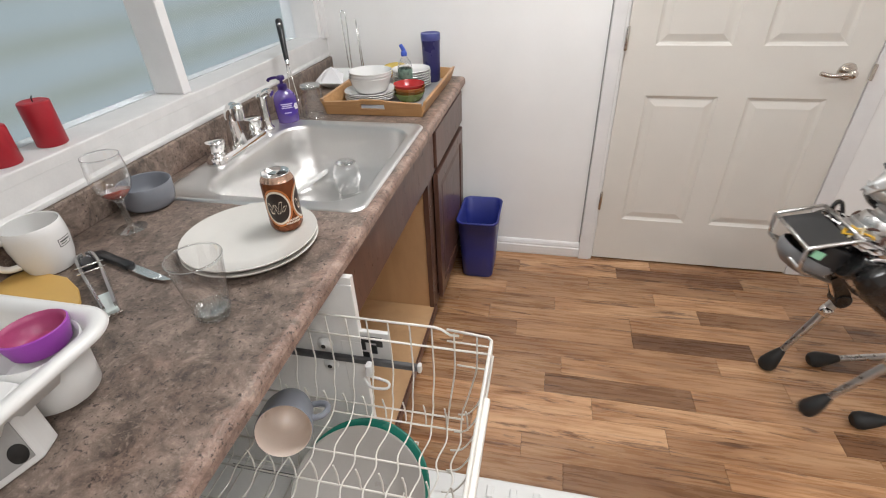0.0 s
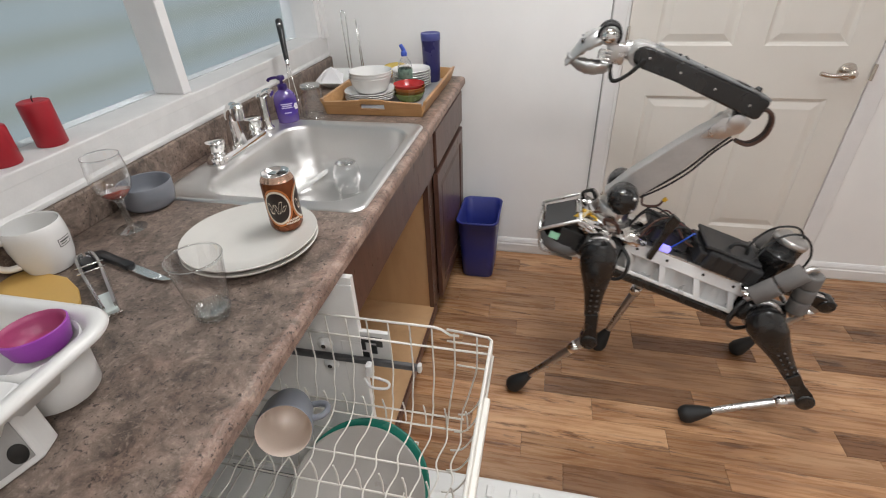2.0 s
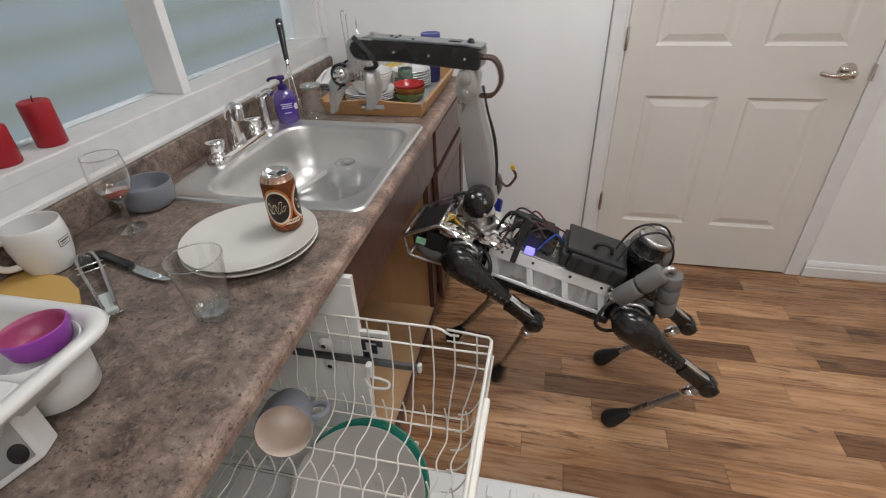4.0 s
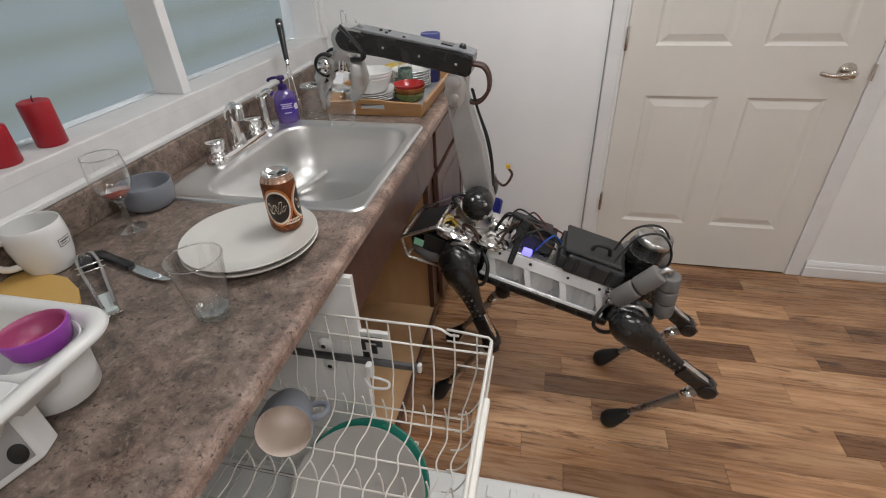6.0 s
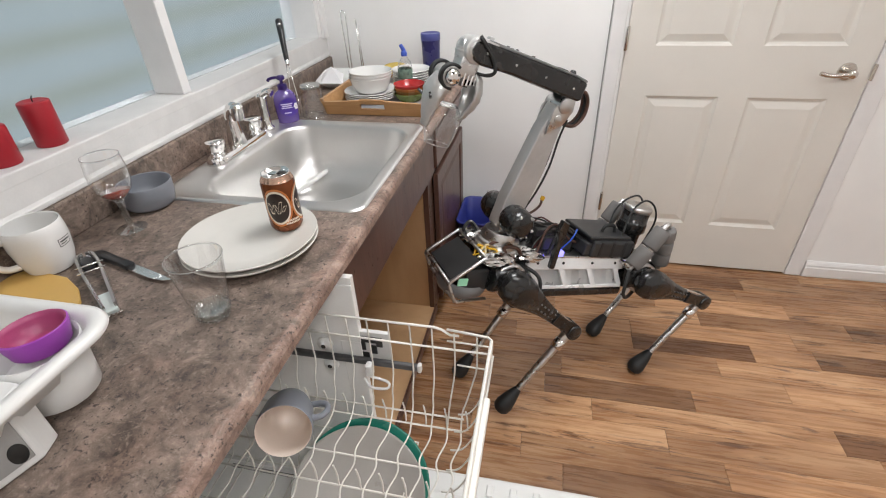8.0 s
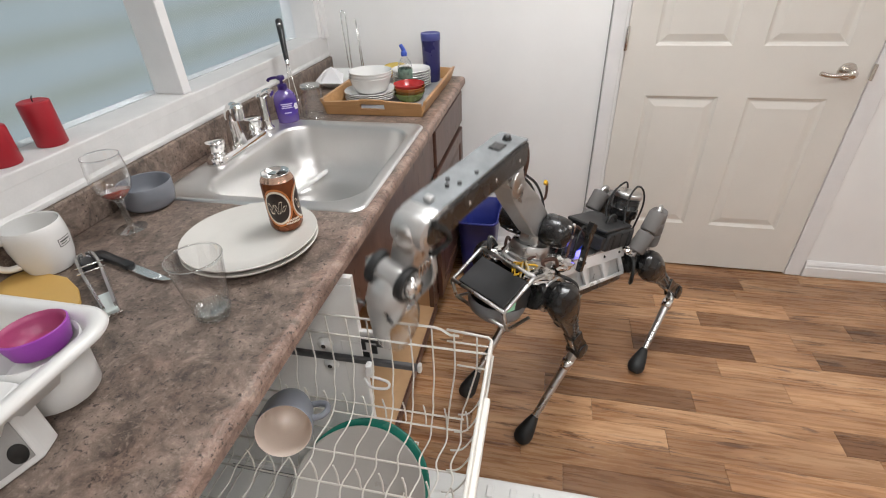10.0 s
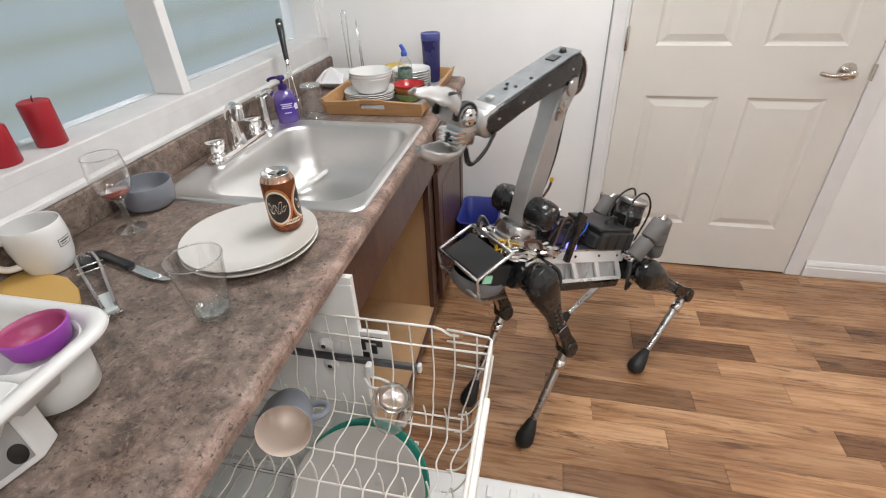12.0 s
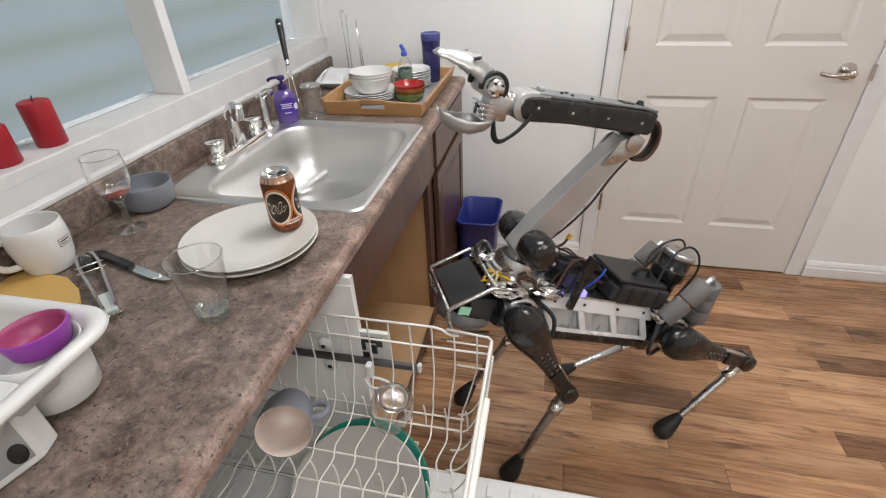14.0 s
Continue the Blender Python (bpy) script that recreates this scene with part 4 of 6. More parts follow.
# knife
knife = thing("paring_knife", "small paring knife with a black handle", "knife", pose(-0.502, -1.540, CT + 0.001, 0, 0, -15.5))
bm = bmesh.new()
prism(bm, [(-0.008, -0.006), (0.02, -0.0095), (0.07, -0.008), (0.105, -0.0105), (0.112, 0.0), (0.105, 0.0095), (0.05, 0.009), (0.01, 0.0105), (-0.008, 0.006)], 0.014, None, 0.004)
part("handle", bm, BLACK, knife, "black plastic handle", True)
bm = bmesh.new()
prism(bm, [(0.108, -0.009), (0.17, -0.0095), (0.205, -0.004), (0.218, 0.006), (0.17, 0.0085), (0.108, 0.009)], 0.0016, pose(0, 0, 0.005))
part("blade", bm, CHROME, knife, "bright steel blade")

# peeler: a looped steel strip with swivel frame
peel = thing("vegetable_peeler", "bent steel swivel vegetable peeler", "peeler", pose(-0.52, -1.556, CT, 0, 0, -36))
bm = bmesh.new()
for s in (1, -1):
    pts = smooth_curve([(0.0, 0.004 * s, 0.012), (0.012, 0.014 * s, 0.012), (0.06, 0.017 * s, 0.010), (0.12, 0.014 * s, 0.007), (0.185, 0.011 * s, 0.006), (0.225, 0.009 * s, 0.006)], 5)
    for a, b in zip(pts, pts[1:]):
        box(bm, (min(a.x, b.x) - 0.0005, min(a.y, b.y) - 0.0020, 0.001), (max(a.x, b.x) + 0.0005, max(a.y, b.y) + 0.0020, 0.02))
part("handle_strip", bm, STEEL, peel)
part("neck", boxes(((0.165, -0.0105, 0.002), (0.232, 0.0105, 0.010)), bev=0.002), surface("pale_steel", (0.62, 0.68, 0.66), 0.35, 0.4), peel, "pale flat steel neck")
# black block stands in for the shadowed inside of the bent loop
part("loop_shade", boxes(((-0.004, -0.013, 0.001), (0.046, 0.013, 0.011)), bev=0.0045), BLACK, peel, "black block painted as the shadow inside the loop")
for x in (0.06, 0.085):
    part("cross_pin", rods(((x, -0.024, 0.02), (x, 0.024, 0.02), 0.0017, 0.0017, 8)), CHROME, peel)
bm = bmesh.new()
for k in range(5):
    rod(bm, (0.236 + 0.003 * (k % 2), -0.012 + 0.006 * k, 0.003), (0.25, -0.013 + 0.0065 * k, 0.012), 0.0028, 0.0018, 8)
part("blade_head", bm, CHROME, peel)

board = thing("cutting_board", "mustard yellow plastic cutting board with round corners", "cutting board")
bm = bmesh.new()
prism(bm, [(-0.618, -1.632), (-0.603, -1.612), (-0.575, -1.612), (-0.50, -1.62), (-0.45, -1.645), (-0.415, -1.675), (-0.405, -1.70), (-0.43, -1.80), (-0.5, -1.9), (-0.61, -1.87)], 0.008, pose(0, 0, CT + 0.0008), 0.002)
part("sheet", bm, surface("mustard_plastic", (0.56, 0.345, 0.10), 0.5, vary=0.06), board)

# ---- cutlery caddy ----
caddy = thing("cutlery_caddy", "white plastic cutlery drainer with rounded rim and hanging cups", "cutlery drainer")
CX0, CX1, CY0, CY1, CZ = -0.515, -0.172, -2.14, -1.786, 1.028
bm = bmesh.new()
loft(bm, [level(rrect(CX0 + 0.003, CX1 - 0.003, CY0 + 0.003, CY1 - 0.003, 0.053, 8), CZ - 0.010), level(rrect(CX0, CX1, CY0, CY1, 0.055, 8), CZ - 0.006), level(rrect(CX0 + 0.002, CX1 - 0.002, CY0 + 0.002, CY1 - 0.002, 0.054, 8), CZ),
          level(rrect(CX0 + 0.008, CX1 - 0.008, CY0 + 0.008, CY1 - 0.008, 0.05, 8), CZ + 0.004), level(rrect(CX0 + 0.020, CX1 - 0.020, CY0 + 0.020, CY1 - 0.020, 0.042, 8), CZ + 0.002),
          level(rrect(CX0 + 0.026, CX1 - 0.026, CY0 + 0.026, CY1 - 0.026, 0.038, 8), CZ - 0.01), level(rrect(CX0 + 0.034, CX1 - 0.034, CY0 + 0.034, CY1 - 0.034, 0.034, 8), CZ - 0.045)], cap_last=True)
part("tray", bm, PLASTIC, caddy)
bm = turned([(0.0, 0.0), (0.043, 0.0), (0.046, 0.003), (0.052, 0.105), (0.050, 0.105), (0.044, 0.006), (0.0, 0.004)], 40, pose(-0.250, -1.862, CT + 0.020) @ Matrix.Diagonal((1, 1, 0.82, 1)))
part("round_cup", bm, PLASTIC, caddy)
bm = bmesh.new()
prism(bm, [(-0.36, -2.02), (-0.227, -2.02), (-0.203, -1.945), (-0.213, -1.915), (-0.36, -1.915)], 0.101, pose(0, 0, CT + 0.002), 0.004)
part("square_cup", bm, PLASTIC, caddy)
# dark disc on the cup face, coloured as the shade of a hole
bm = bmesh.new()
lathe(bm, [(0.0, 0.0), (0.012, 0.0), (0.012, 0.0015), (0, 0.0015)], 20, pose(-0.2062, -1.962, CT + 0.034, 0, 90, -17) @ Matrix.Diagonal((1.3, 0.8, 1, 1)))
part("drain_hole", bm, DARK, caddy)
# proud grey patch, the shade inside the cup's opening painted flat
part("opening_shade", boxes(((-0.2110, -2.006, CT + 0.016), (-0.2076, -1.950, CT + 0.080)), bev=0.001), surface("opening_shade_grey", (0.30, 0.29, 0.28), 0.5), caddy, "grey patch painted as the shaded opening of the cup").matrix_basis = Matrix.Translation((-0.2092, -1.968, 0)) @ pose(0, 0, 0, 0, 0, -17.7) @ Matrix.Translation((0.2092, 1.968, 0))
part("slot", boxes(((-0.2015, -1.872, CT + 0.086), (-0.1985, -1.848, CT + 0.089))), DARK, caddy)
cup = thing("silicone_cup", "purple silicone bowl with a reddish inside", "bowl", pose(-0.252, -1.852, CZ - 0.022, -2, -4, 0) @ Matrix.Diagonal((0.86, 0.86, 0.78, 1)))
part("shell", turned([(0.0, 0.0), (0.034, 0.0), (0.040, 0.006), (0.047, 0.036), (0.0475, 0.0425), (0.0455, 0.044)], 40), surface("purple_silicone", (0.30, 0.050, 0.36), 0.42, vary=0.08), cup, smooth=True)
part("inside", turned([(0.0455, 0.044), (0.0425, 0.042), (0.041, 0.034), (0.035, 0.009), (0.030, 0.006), (0.0, 0.005)], 40), surface("red_purple_silicone", (0.36, 0.055, 0.15), 0.42, vary=0.12), cup, "reddish purple inside")
sponge = thing("sponge", "yellow oval sponge lying in the drainer", "sponge", pose(-0.41, -1.87, CZ - 0.045))
bm = bmesh.new()
loft(bm, [level(rrect(-0.05, 0.05, -0.03, 0.03, 0.028), 0.0), level(rrect(-0.052, 0.052, -0.032, 0.032, 0.03), 0.008), level(rrect(-0.048, 0.048, -0.028, 0.028, 0.026), 0.018)], True)
part("pad", bm, surface("yellow_sponge", (0.50, 0.33, 0.08), 0.9, vary=0.15, relief=0.4), sponge)

# ---- soap, dish, paper holder ----
SOAP = surface("purple_liquid_soap", (0.20, 0.13, 0.46), 0.12, vary=0.1, coat=0.6)
SOAP.node_tree.nodes["Principled BSDF"].inputs["Transmission Weight"].default_value = 0.45
soap = thing("soap_dispenser", "purple liquid hand soap bottle with a pump", "soap bottle", pose(-0.512, -0.684, CT + 0.0035, 0, 0, 40) @ Matrix.Diagonal((1, 1, 0.89, 1)))
part("bottle", turned([(0.0, 0.0), (0.033, 0.0), (0.0365, 0.003), (0.0365, 0.012), (0.0380, 0.035), (0.0398, 0.065), (0.0392, 0.088), (0.036, 0.104), (0.029, 0.115), (0.019, 0.122), (0.014, 0.127), (0.0, 0.128)], 40, Matrix.Diagonal((1.0, 0.72, 1, 1))), SOAP, soap, smooth=True)
PUMP = surface("dark_purple_pump", (0.03, 0.012, 0.11), 0.35)
bm = turned([(0.016, 0.125), (0.0165, 0.140), (0.013, 0.144), (0.006, 0.146), (0.005, 0.160), (0.013, 0.161), (0.014, 0.170), (0.010, 0.175), (0, 0.176)], 22)
tube(bm, smooth_curve([(0.0, 0, 0.167), (-0.02, 0.004, 0.169), (-0.036, 0.008, 0.166), (-0.042, 0.009, 0.158)]), 0.0052, 9)
part("pump", bm, PUMP, soap, "dark purple pump head", True)
bm = bmesh.new()
for z, w in ((0.086, 0.42), (0.073, 0.5), (0.066, 0.4), (0.059, 0.46), (0.040, 0.3)):
    a0 = radians(-95)
    rr = 0.0405 if z < 0.08 else 0.0392
    pts = [(a0 + da * w, zz) for da, zz in ((-1, z), (-0.5, z), (0, z), (0.5, z), (1, z))]
    for (a, zz), (b, _) in zip(pts, pts[1:]):
        bm.faces.new([bm.verts.new((rr * math.cos(t), rr * 0.735 * math.sin(t), q)) for t, q in ((a, zz), (b, zz), (b, zz + 0.004), (a, zz + 0.004))])
back = bmesh.new()
cyl_patch(back, 0.0402, radians(-85), 0.062, 0.95, 0.034, 28)
back.transform(Matrix.Diagonal((1.0, 0.733, 1, 1)))
part("label", back, surface("violet_label", (0.055, 0.022, 0.25), 0.3, vary=0.1), soap, "deep violet oval label")
part("label_bars", bm, surface("pale_lilac_print", (0.6, 0.55, 0.75), 0.4), soap, "pale label print as bars")
bm = bmesh.new()
for k in range(6):
    a = radians(60 * k)
    cyl_patch(bm, 0.0408 + 0.0002 * k, radians(-46) + 0.16 * math.cos(a), 0.062 + 0.0075 * math.sin(a), 0.12, 0.0055, 10)
bm.transform(Matrix.Diagonal((1.0, 0.735, 1, 1)))
part("label_flower", bm, CERAMIC, soap)

saucer = thing("saucer", "white square dish with a folded paper napkin", "dish", pose(-0.528, -0.195, CT + 0.012, 12, 0, 0) @ Matrix.Diagonal((1.05, 1.05, 1.1, 1)))
bm = bmesh.new()
loft(bm, [level(rrect(-0.045, 0.045, -0.045, 0.045, 0.02), 0.0), level(rrect(-0.06, 0.06, -0.06, 0.06, 0.025), 0.014), level(rrect(-0.072, 0.072, -0.072, 0.072, 0.028), 0.03),
          level(rrect(-0.069, 0.069, -0.069, 0.069, 0.027), 0.031), level(rrect(-0.056, 0.056, -0.056, 0.056, 0.024), 0.017), level(rrect(-0.042, 0.042, -0.042, 0.042, 0.02), 0.004)], True)
part("dish", bm, CERAMIC, saucer, smooth=True)
napkin = thing("paper_napkin", "folded white paper napkin lying in a dish", "napkin", pose(-0.545, -0.215, CT + 0.028, 12, 0, 20))
bm = bmesh.new()
v = [bm.verts.new(c) for c in ((-0.05, -0.04, 0.0), (0.045, -0.045, 0.002), (0.05, 0.04, 0.006), (-0.04, 0.045, 0.008), (0.005, -0.005, 0.062))]
for a, b in ((0, 1), (1, 2), (2, 3), (3, 0)):
    bm.faces.new((v[a], v[b], v[4]))
bm.faces.new(v[:4][::-1])
part("sheet", bm, surface("white_paper", (0.80, 0.79, 0.80), 0.8, vary=0.03), napkin)

holder = thing("paper_towel_holder", "empty chrome wire paper towel holder by the wall", "towel holder", pose(-0.50, -0.085, CT))
bm = bmesh.new()
tube(bm, [(0.07 * math.cos(a), 0.06 * math.sin(a), 0.003) for a in [2 * math.pi * k / 28 for k in range(29)]], 0.003)
tube(bm, smooth_curve([(-0.07, 0, 0.003), (-0.03, 0, 0.003), (0.05, 0, 0.003), (0.07, 0.0, 0.003)]), 0.003)
part("base_ring", bm, CHROME, holder)
bm = bmesh.new()
tube(bm, smooth_curve([(-0.012, 0, 0.0), (-0.014, 0, 0.10), (-0.020, 0, 0.25), (-0.018, 0, 0.276), (-0.010, 0, 0.283), (-0.002, 0, 0.276), (0.002, 0, 0.25), (0.0, 0, 0.10), (0.0, 0, 0.0)]), 0.0025)
part("loop", bm, CHROME, holder)
part("arm", rods(((0.05, 0.0, 0.0), (0.0425, 0, 0.252), 0.0022, 0.0022, 8), ((0.058, 0.003, 0.0), (0.047, 0, 0.245), 0.0022, 0.0022, 8)), CHROME, holder)

# ---- tray with crockery ----
tray = thing("serving_tray", "bamboo serving tray with handle cut-outs", "tray")
TX0, TX1, TY0, TY1, TH = -0.400, -0.066, -0.572, -0.075, 0.055
part("bottom", boxes(((TX0, TY0, CT + 0.0008), (TX1, TY1, CT + 0.008))), surface("grey_tray_liner", (0.31, 0.31, 0.32), 0.4), tray, "grey tray liner")
for s, x in ((-1, TX0), (1, TX1)):
    bm = bmesh.new()
    prism(bm, [(0, 0), (0.012, 0), (0.012 + 0.02, TH), (0.02, TH)], TY1 - TY0 + 0.03, Matrix(((s, 0, 0, x), (0, 0, 1, TY0 - 0.015), (0, 1, 0, CT + 0.001), (0, 0, 0, 1))), 0.0015)
    part("side", bm, TRAY_WOOD, tray)
for s, y in ((-1, TY0), (1, TY1)):
    w = (TX1 - TX0) / 2 + 0.012
    cxm = (TX0 + TX1) / 2
    b2 = bmesh.new()
    hw, h0, h1 = 0.045, 0.024, 0.042
    for x0, x1, z0a, z0b, z1a, z1b in ((-w, -hw, 0, 0, TH * 0.86, TH), (hw, w, 0, 0, TH, TH * 0.86), (-hw, hw, 0, 0, h0, h0), (-hw, hw, h1, h1, TH * 1.06, TH * 1.06)):
        tmp = bmesh.new()
        prism(tmp, [(x0, z0a), (x1, z0b), (x1, z1b), (x0, z1a)], 0.012)
        join(b2, tmp)
    b2.transform(Matrix(((1, 0, 0, cxm), (0, 0, s, y), (0, 1, 0, CT + 0.001), (0, 0, 0, 1))))
    for vtx in b2.verts:
        vtx.co.y += s * (vtx.co.z - CT) * 0.30
    part("end", b2, TRAY_WOOD, tray)


def stack(name, label, cat, x, y, z, n, step, profile, materials, group, smooth=True):
    for k in range(n):
        ob = thing(name, label if isinstance(label, str) else label[k], cat, pose(x + 0.001 * ((k * 7) % 3 - 1), y + 0.001 * ((k * 5) % 3 - 1), z + step * k), group)
        part("shell", turned(profile, 44), materials[k % len(materials)], ob, smooth=smooth)


TZ = CT + 0.0085
SIDE_PLATE = [(0.0, 0.0), (0.055, 0.0), (0.066, 0.002), (0.098, 0.013), (0.1005, 0.015), (0.099, 0.0165), (0.066, 0.006), (0.05, 0.004), (0.0, 0.004)]
stack("side_plate", "white china plate beneath the bowls", "plate", -0.301, -0.405, TZ, 4, 0.0075, SIDE_PLATE, [CERAMIC], "white plates under the bowls")
BOWL = [(0.0, 0.0), (0.052, 0.0), (0.060, 0.005), (0.072, 0.025), (0.081, 0.053), (0.0825, 0.056), (0.0805, 0.057), (0.076, 0.048), (0.066, 0.02), (0.054, 0.008), (0.0, 0.006)]
stack("bowl", "white china bowl in a stack on the plates", "bowl", -0.299, -0.398, TZ + 0.029, 3, 0.010, BOWL, [CERAMIC], "white bowls")
SMALL = [(r * 0.79, z) for r, z in SIDE_PLATE]
stack("side_plate", "small white china plate in a tall stack", "plate", -0.188, -0.215, TZ, 7, 0.0095, SMALL, [CERAMIC], "small white plates")
COL = [surface("olive_dish_glaze", (0.19, 0.23, 0.06), 0.25), surface("brown_dish_glaze", (0.26, 0.115, 0.04), 0.25), surface("orange_dish_glaze", (0.42, 0.15, 0.04), 0.25), surface("red_dish_glaze", (0.42, 0.03, 0.03), 0.2)]
BOWL2 = [(r * 0.72, z * 0.54) for r, z in BOWL]
stack("bowl", ["small olive green glazed bowl at the bottom of a stack", "small brown glazed bowl in a stack", "small orange glazed bowl in a stack", "small red glazed bowl on top of a stack"], "bowl", -0.146, -0.405, TZ, 4, 0.0105, BOWL2, COL, "coloured bowls")
sleeve = thing("travel_tumbler", "tall navy blue plastic tumbler with a ribbed top", "tumbler", pose(-0.124, -0.118, TZ))
part("body", turned([(0.0, 0.0), (0.031, 0.0), (0.034, 0.004), (0.036, 0.06), (0.038, 0.15), (0.0395, 0.165)], 36), NAVY, sleeve, smooth=True)
part("cap", turned([(0.0395, 0.165), (0.0405, 0.167), (0.0405, 0.188), (0.038, 0.192), (0.036, 0.190), (0.0, 0.186)], 36), surface("blue_cap", (0.06, 0.07, 0.24), 0.35), sleeve, "paler blue cap")
bottle = thing("water_bottle", "small clear water bottle with a blue cap and green label", "bottle", pose(-0.182, -0.324, TZ, 0, 0, 0) @ Matrix.Diagonal((0.90, 0.90, 0.82, 1)))
part("body", turned([(0.0, 0.0), (0.026, 0.0), (0.03, 0.005), (0.031, 0.05), (0.0295, 0.06), (0.031, 0.07), (0.031, 0.125), (0.026, 0.148), (0.013, 0.168), (0.0115, 0.172), (0.0115, 0.178), (0.0, 0.178)], 32), GLASS, bottle)
part("label", turned([(0.0314, 0.075), (0.0318, 0.076), (0.0318, 0.118), (0.0314, 0.119)], 32), surface("green_white_label", (0.12, 0.19, 0.15), 0.4, vary=0.6, scale=60), bottle, "dark green label")
bm = turned([(0.0125, 0.174), (0.0132, 0.176), (0.0132, 0.190), (0.011, 0.193), (0.008, 0.2), (0.0, 0.2)], 20)
rod(bm, (0.0, 0, 0.198), (-0.012, -0.004, 0.224), 0.009, 0.0075, 12, 0.002)
part("cap", bm, surface("bright_blue_cap", (0.05, 0.10, 0.48), 0.35), bottle, "bright blue sport cap")
plate_y = thing("side_plate", "yellow plate behind the white bowls", "plate", pose(-0.285, -0.135, TZ + 0.042, 10, 0, 0))
part("dish", turned([(r * 0.55, z) for r, z in SIDE_PLATE], 40), surface("yellow_glaze", (0.62, 0.45, 0.10), 0.3), plate_y)

# ---- in and around the sink, sill, floor ----
brush = thing("scrub_brush", "white plastic brush handle lying in the sink", "brush")
bm = bmesh.new()
tube(bm, smooth_curve([(-0.43, -0.955, CT - 0.166), (-0.415, -0.90, CT - 0.160), (-0.395, -0.84, CT - 0.155), (-0.37, -0.772, CT - 0.146), (-0.366, -0.764, CT - 0.143)]), 0.0085, 10)
part("handle", bm, PLASTIC, brush)
for x, y, h in ((-0.694, -1.374, 0.094), (-0.690, -1.488, 0.076)):
    candle = thing("candle", "thick red pillar candle on the window sill", "candle", pose(x, y, SILL + 0.0005), "red candles")
    part("wax", turned([(0.0, 0.0), (0.029, 0.0), (0.0303, 0.002), (0.0303, h - 0.005), (0.0292, h - 0.001), (0.024, h + 0.001), (0.012, h - 0.002), (0.0, h - 0.003)], 40), RED_WAX, candle, smooth=True)
    bm = bmesh.new()
    tube(bm, [(0, 0, h - 0.002), (0.001, 0, h + 0.006), (0.004, 0.001, h + 0.011)], 0.0012)
    part("wick", bm, BLACK, candle)

waste = thing("waste_bin", "dark blue plastic waste bin against the wall", "waste bin", pose(0.096, -0.165, 0.0005))
bm = bmesh.new()
lv = lambda a, b, r, z: level(rrect(-a, a, -b, b, r, 6), z)
loft(bm, [lv(0.070, 0.098, 0.03, 0.0), lv(0.074, 0.102, 0.03, 0.006), lv(0.082, 0.118, 0.032, 0.15), lv(0.092, 0.133, 0.036, 0.318), lv(0.098, 0.139, 0.038, 0.320), lv(0.099, 0.140, 0.039, 0.328), lv(0.096, 0.137, 0.038, 0.331),
          lv(0.090, 0.131, 0.036, 0.328), lv(0.080, 0.116, 0.032, 0.15), lv(0.070, 0.098, 0.03, 0.006)], True)
part("tub", bm, BLUE, waste)

# ---- the robot ----
SHELL = surface("black_shell", (0.014, 0.0135, 0.0135), 0.26, vary=0.4, scale=25, fine=70, relief=0.16, coat=0.2)
RUBBER = surface("black_rubber", (0.014, 0.014, 0.014), 0.6, vary=0.3, relief=0.2)
ALU = brushed("machined_aluminium", (0.60, 0.59, 0.58), 0.3, (40, 40, 40))
ARM_ALU = surface("bead_blasted_aluminium", (0.46, 0.45, 0.44), 0.36, 0.45, vary=0.1, scale=14, relief=0.05)
PLATE_ALU = surface("pale_aluminium_plate", (0.80, 0.805, 0.805), 0.3, 0.35, vary=0.08, scale=12, relief=0.03)
JAW_ALU = surface("silver_painted_jaw", (0.52, 0.515, 0.505), 0.34, 0.65, vary=0.1, scale=14, relief=0.03)
FOIL = surface("crumpled_foil", (0.72, 0.71, 0.70), 0.16, 1.0, vary=0.1, scale=30, relief=0.1)
FOAM = surface("grey_foam", (0.165, 0.155, 0.148), 0.85, vary=0.15, fine=400, relief=0.3)
PACK = surface("black_case", (0.026, 0.026, 0.027), 0.45, vary=0.25, relief=0.15)
YELLOW = surface("yellow_wire", (0.65, 0.38, 0.02), 0.4)
BROWN_WIRE = surface("brown_wire", (0.075, 0.032, 0.020), 0.5)
RED_WIRE = surface("dark_red_wire", (0.09, 0.014, 0.013), 0.5)
BLUE_WIRE = surface("blue_wire", (0.02, 0.09, 0.5), 0.4)
GREEN_BOARD = surface("pale_green_label", (0.35, 0.72, 0.50), 0.4)
LED = node_mat("violet_led")[0]
LED.node_tree.nodes["Principled BSDF"].inputs["Base Color"].default_value = (0.1, 0.1, 0.6, 1)
LED.node_tree.nodes["Principled BSDF"].inputs["Emission Color"].default_value = (0.25, 0.22, 1.0, 1)
LED.node_tree.nodes["Principled BSDF"].inputs["Emission Strength"].default_value = 2.2

HIP_X, HIP_Y, THIGH, SHIN = 0.272, 0.149, 0.311, 0.342
SHOULDER, UPPER, FORE, RISE, BALL = Vector((0.277, 0, 0.176)), 0.350, 0.333, 0.046, 0.064
HINGE = Vector((0.074, 0, 0.030))
robot = thing("robot_dog", "black and silver four-legged robot with a gripper arm", "robot")


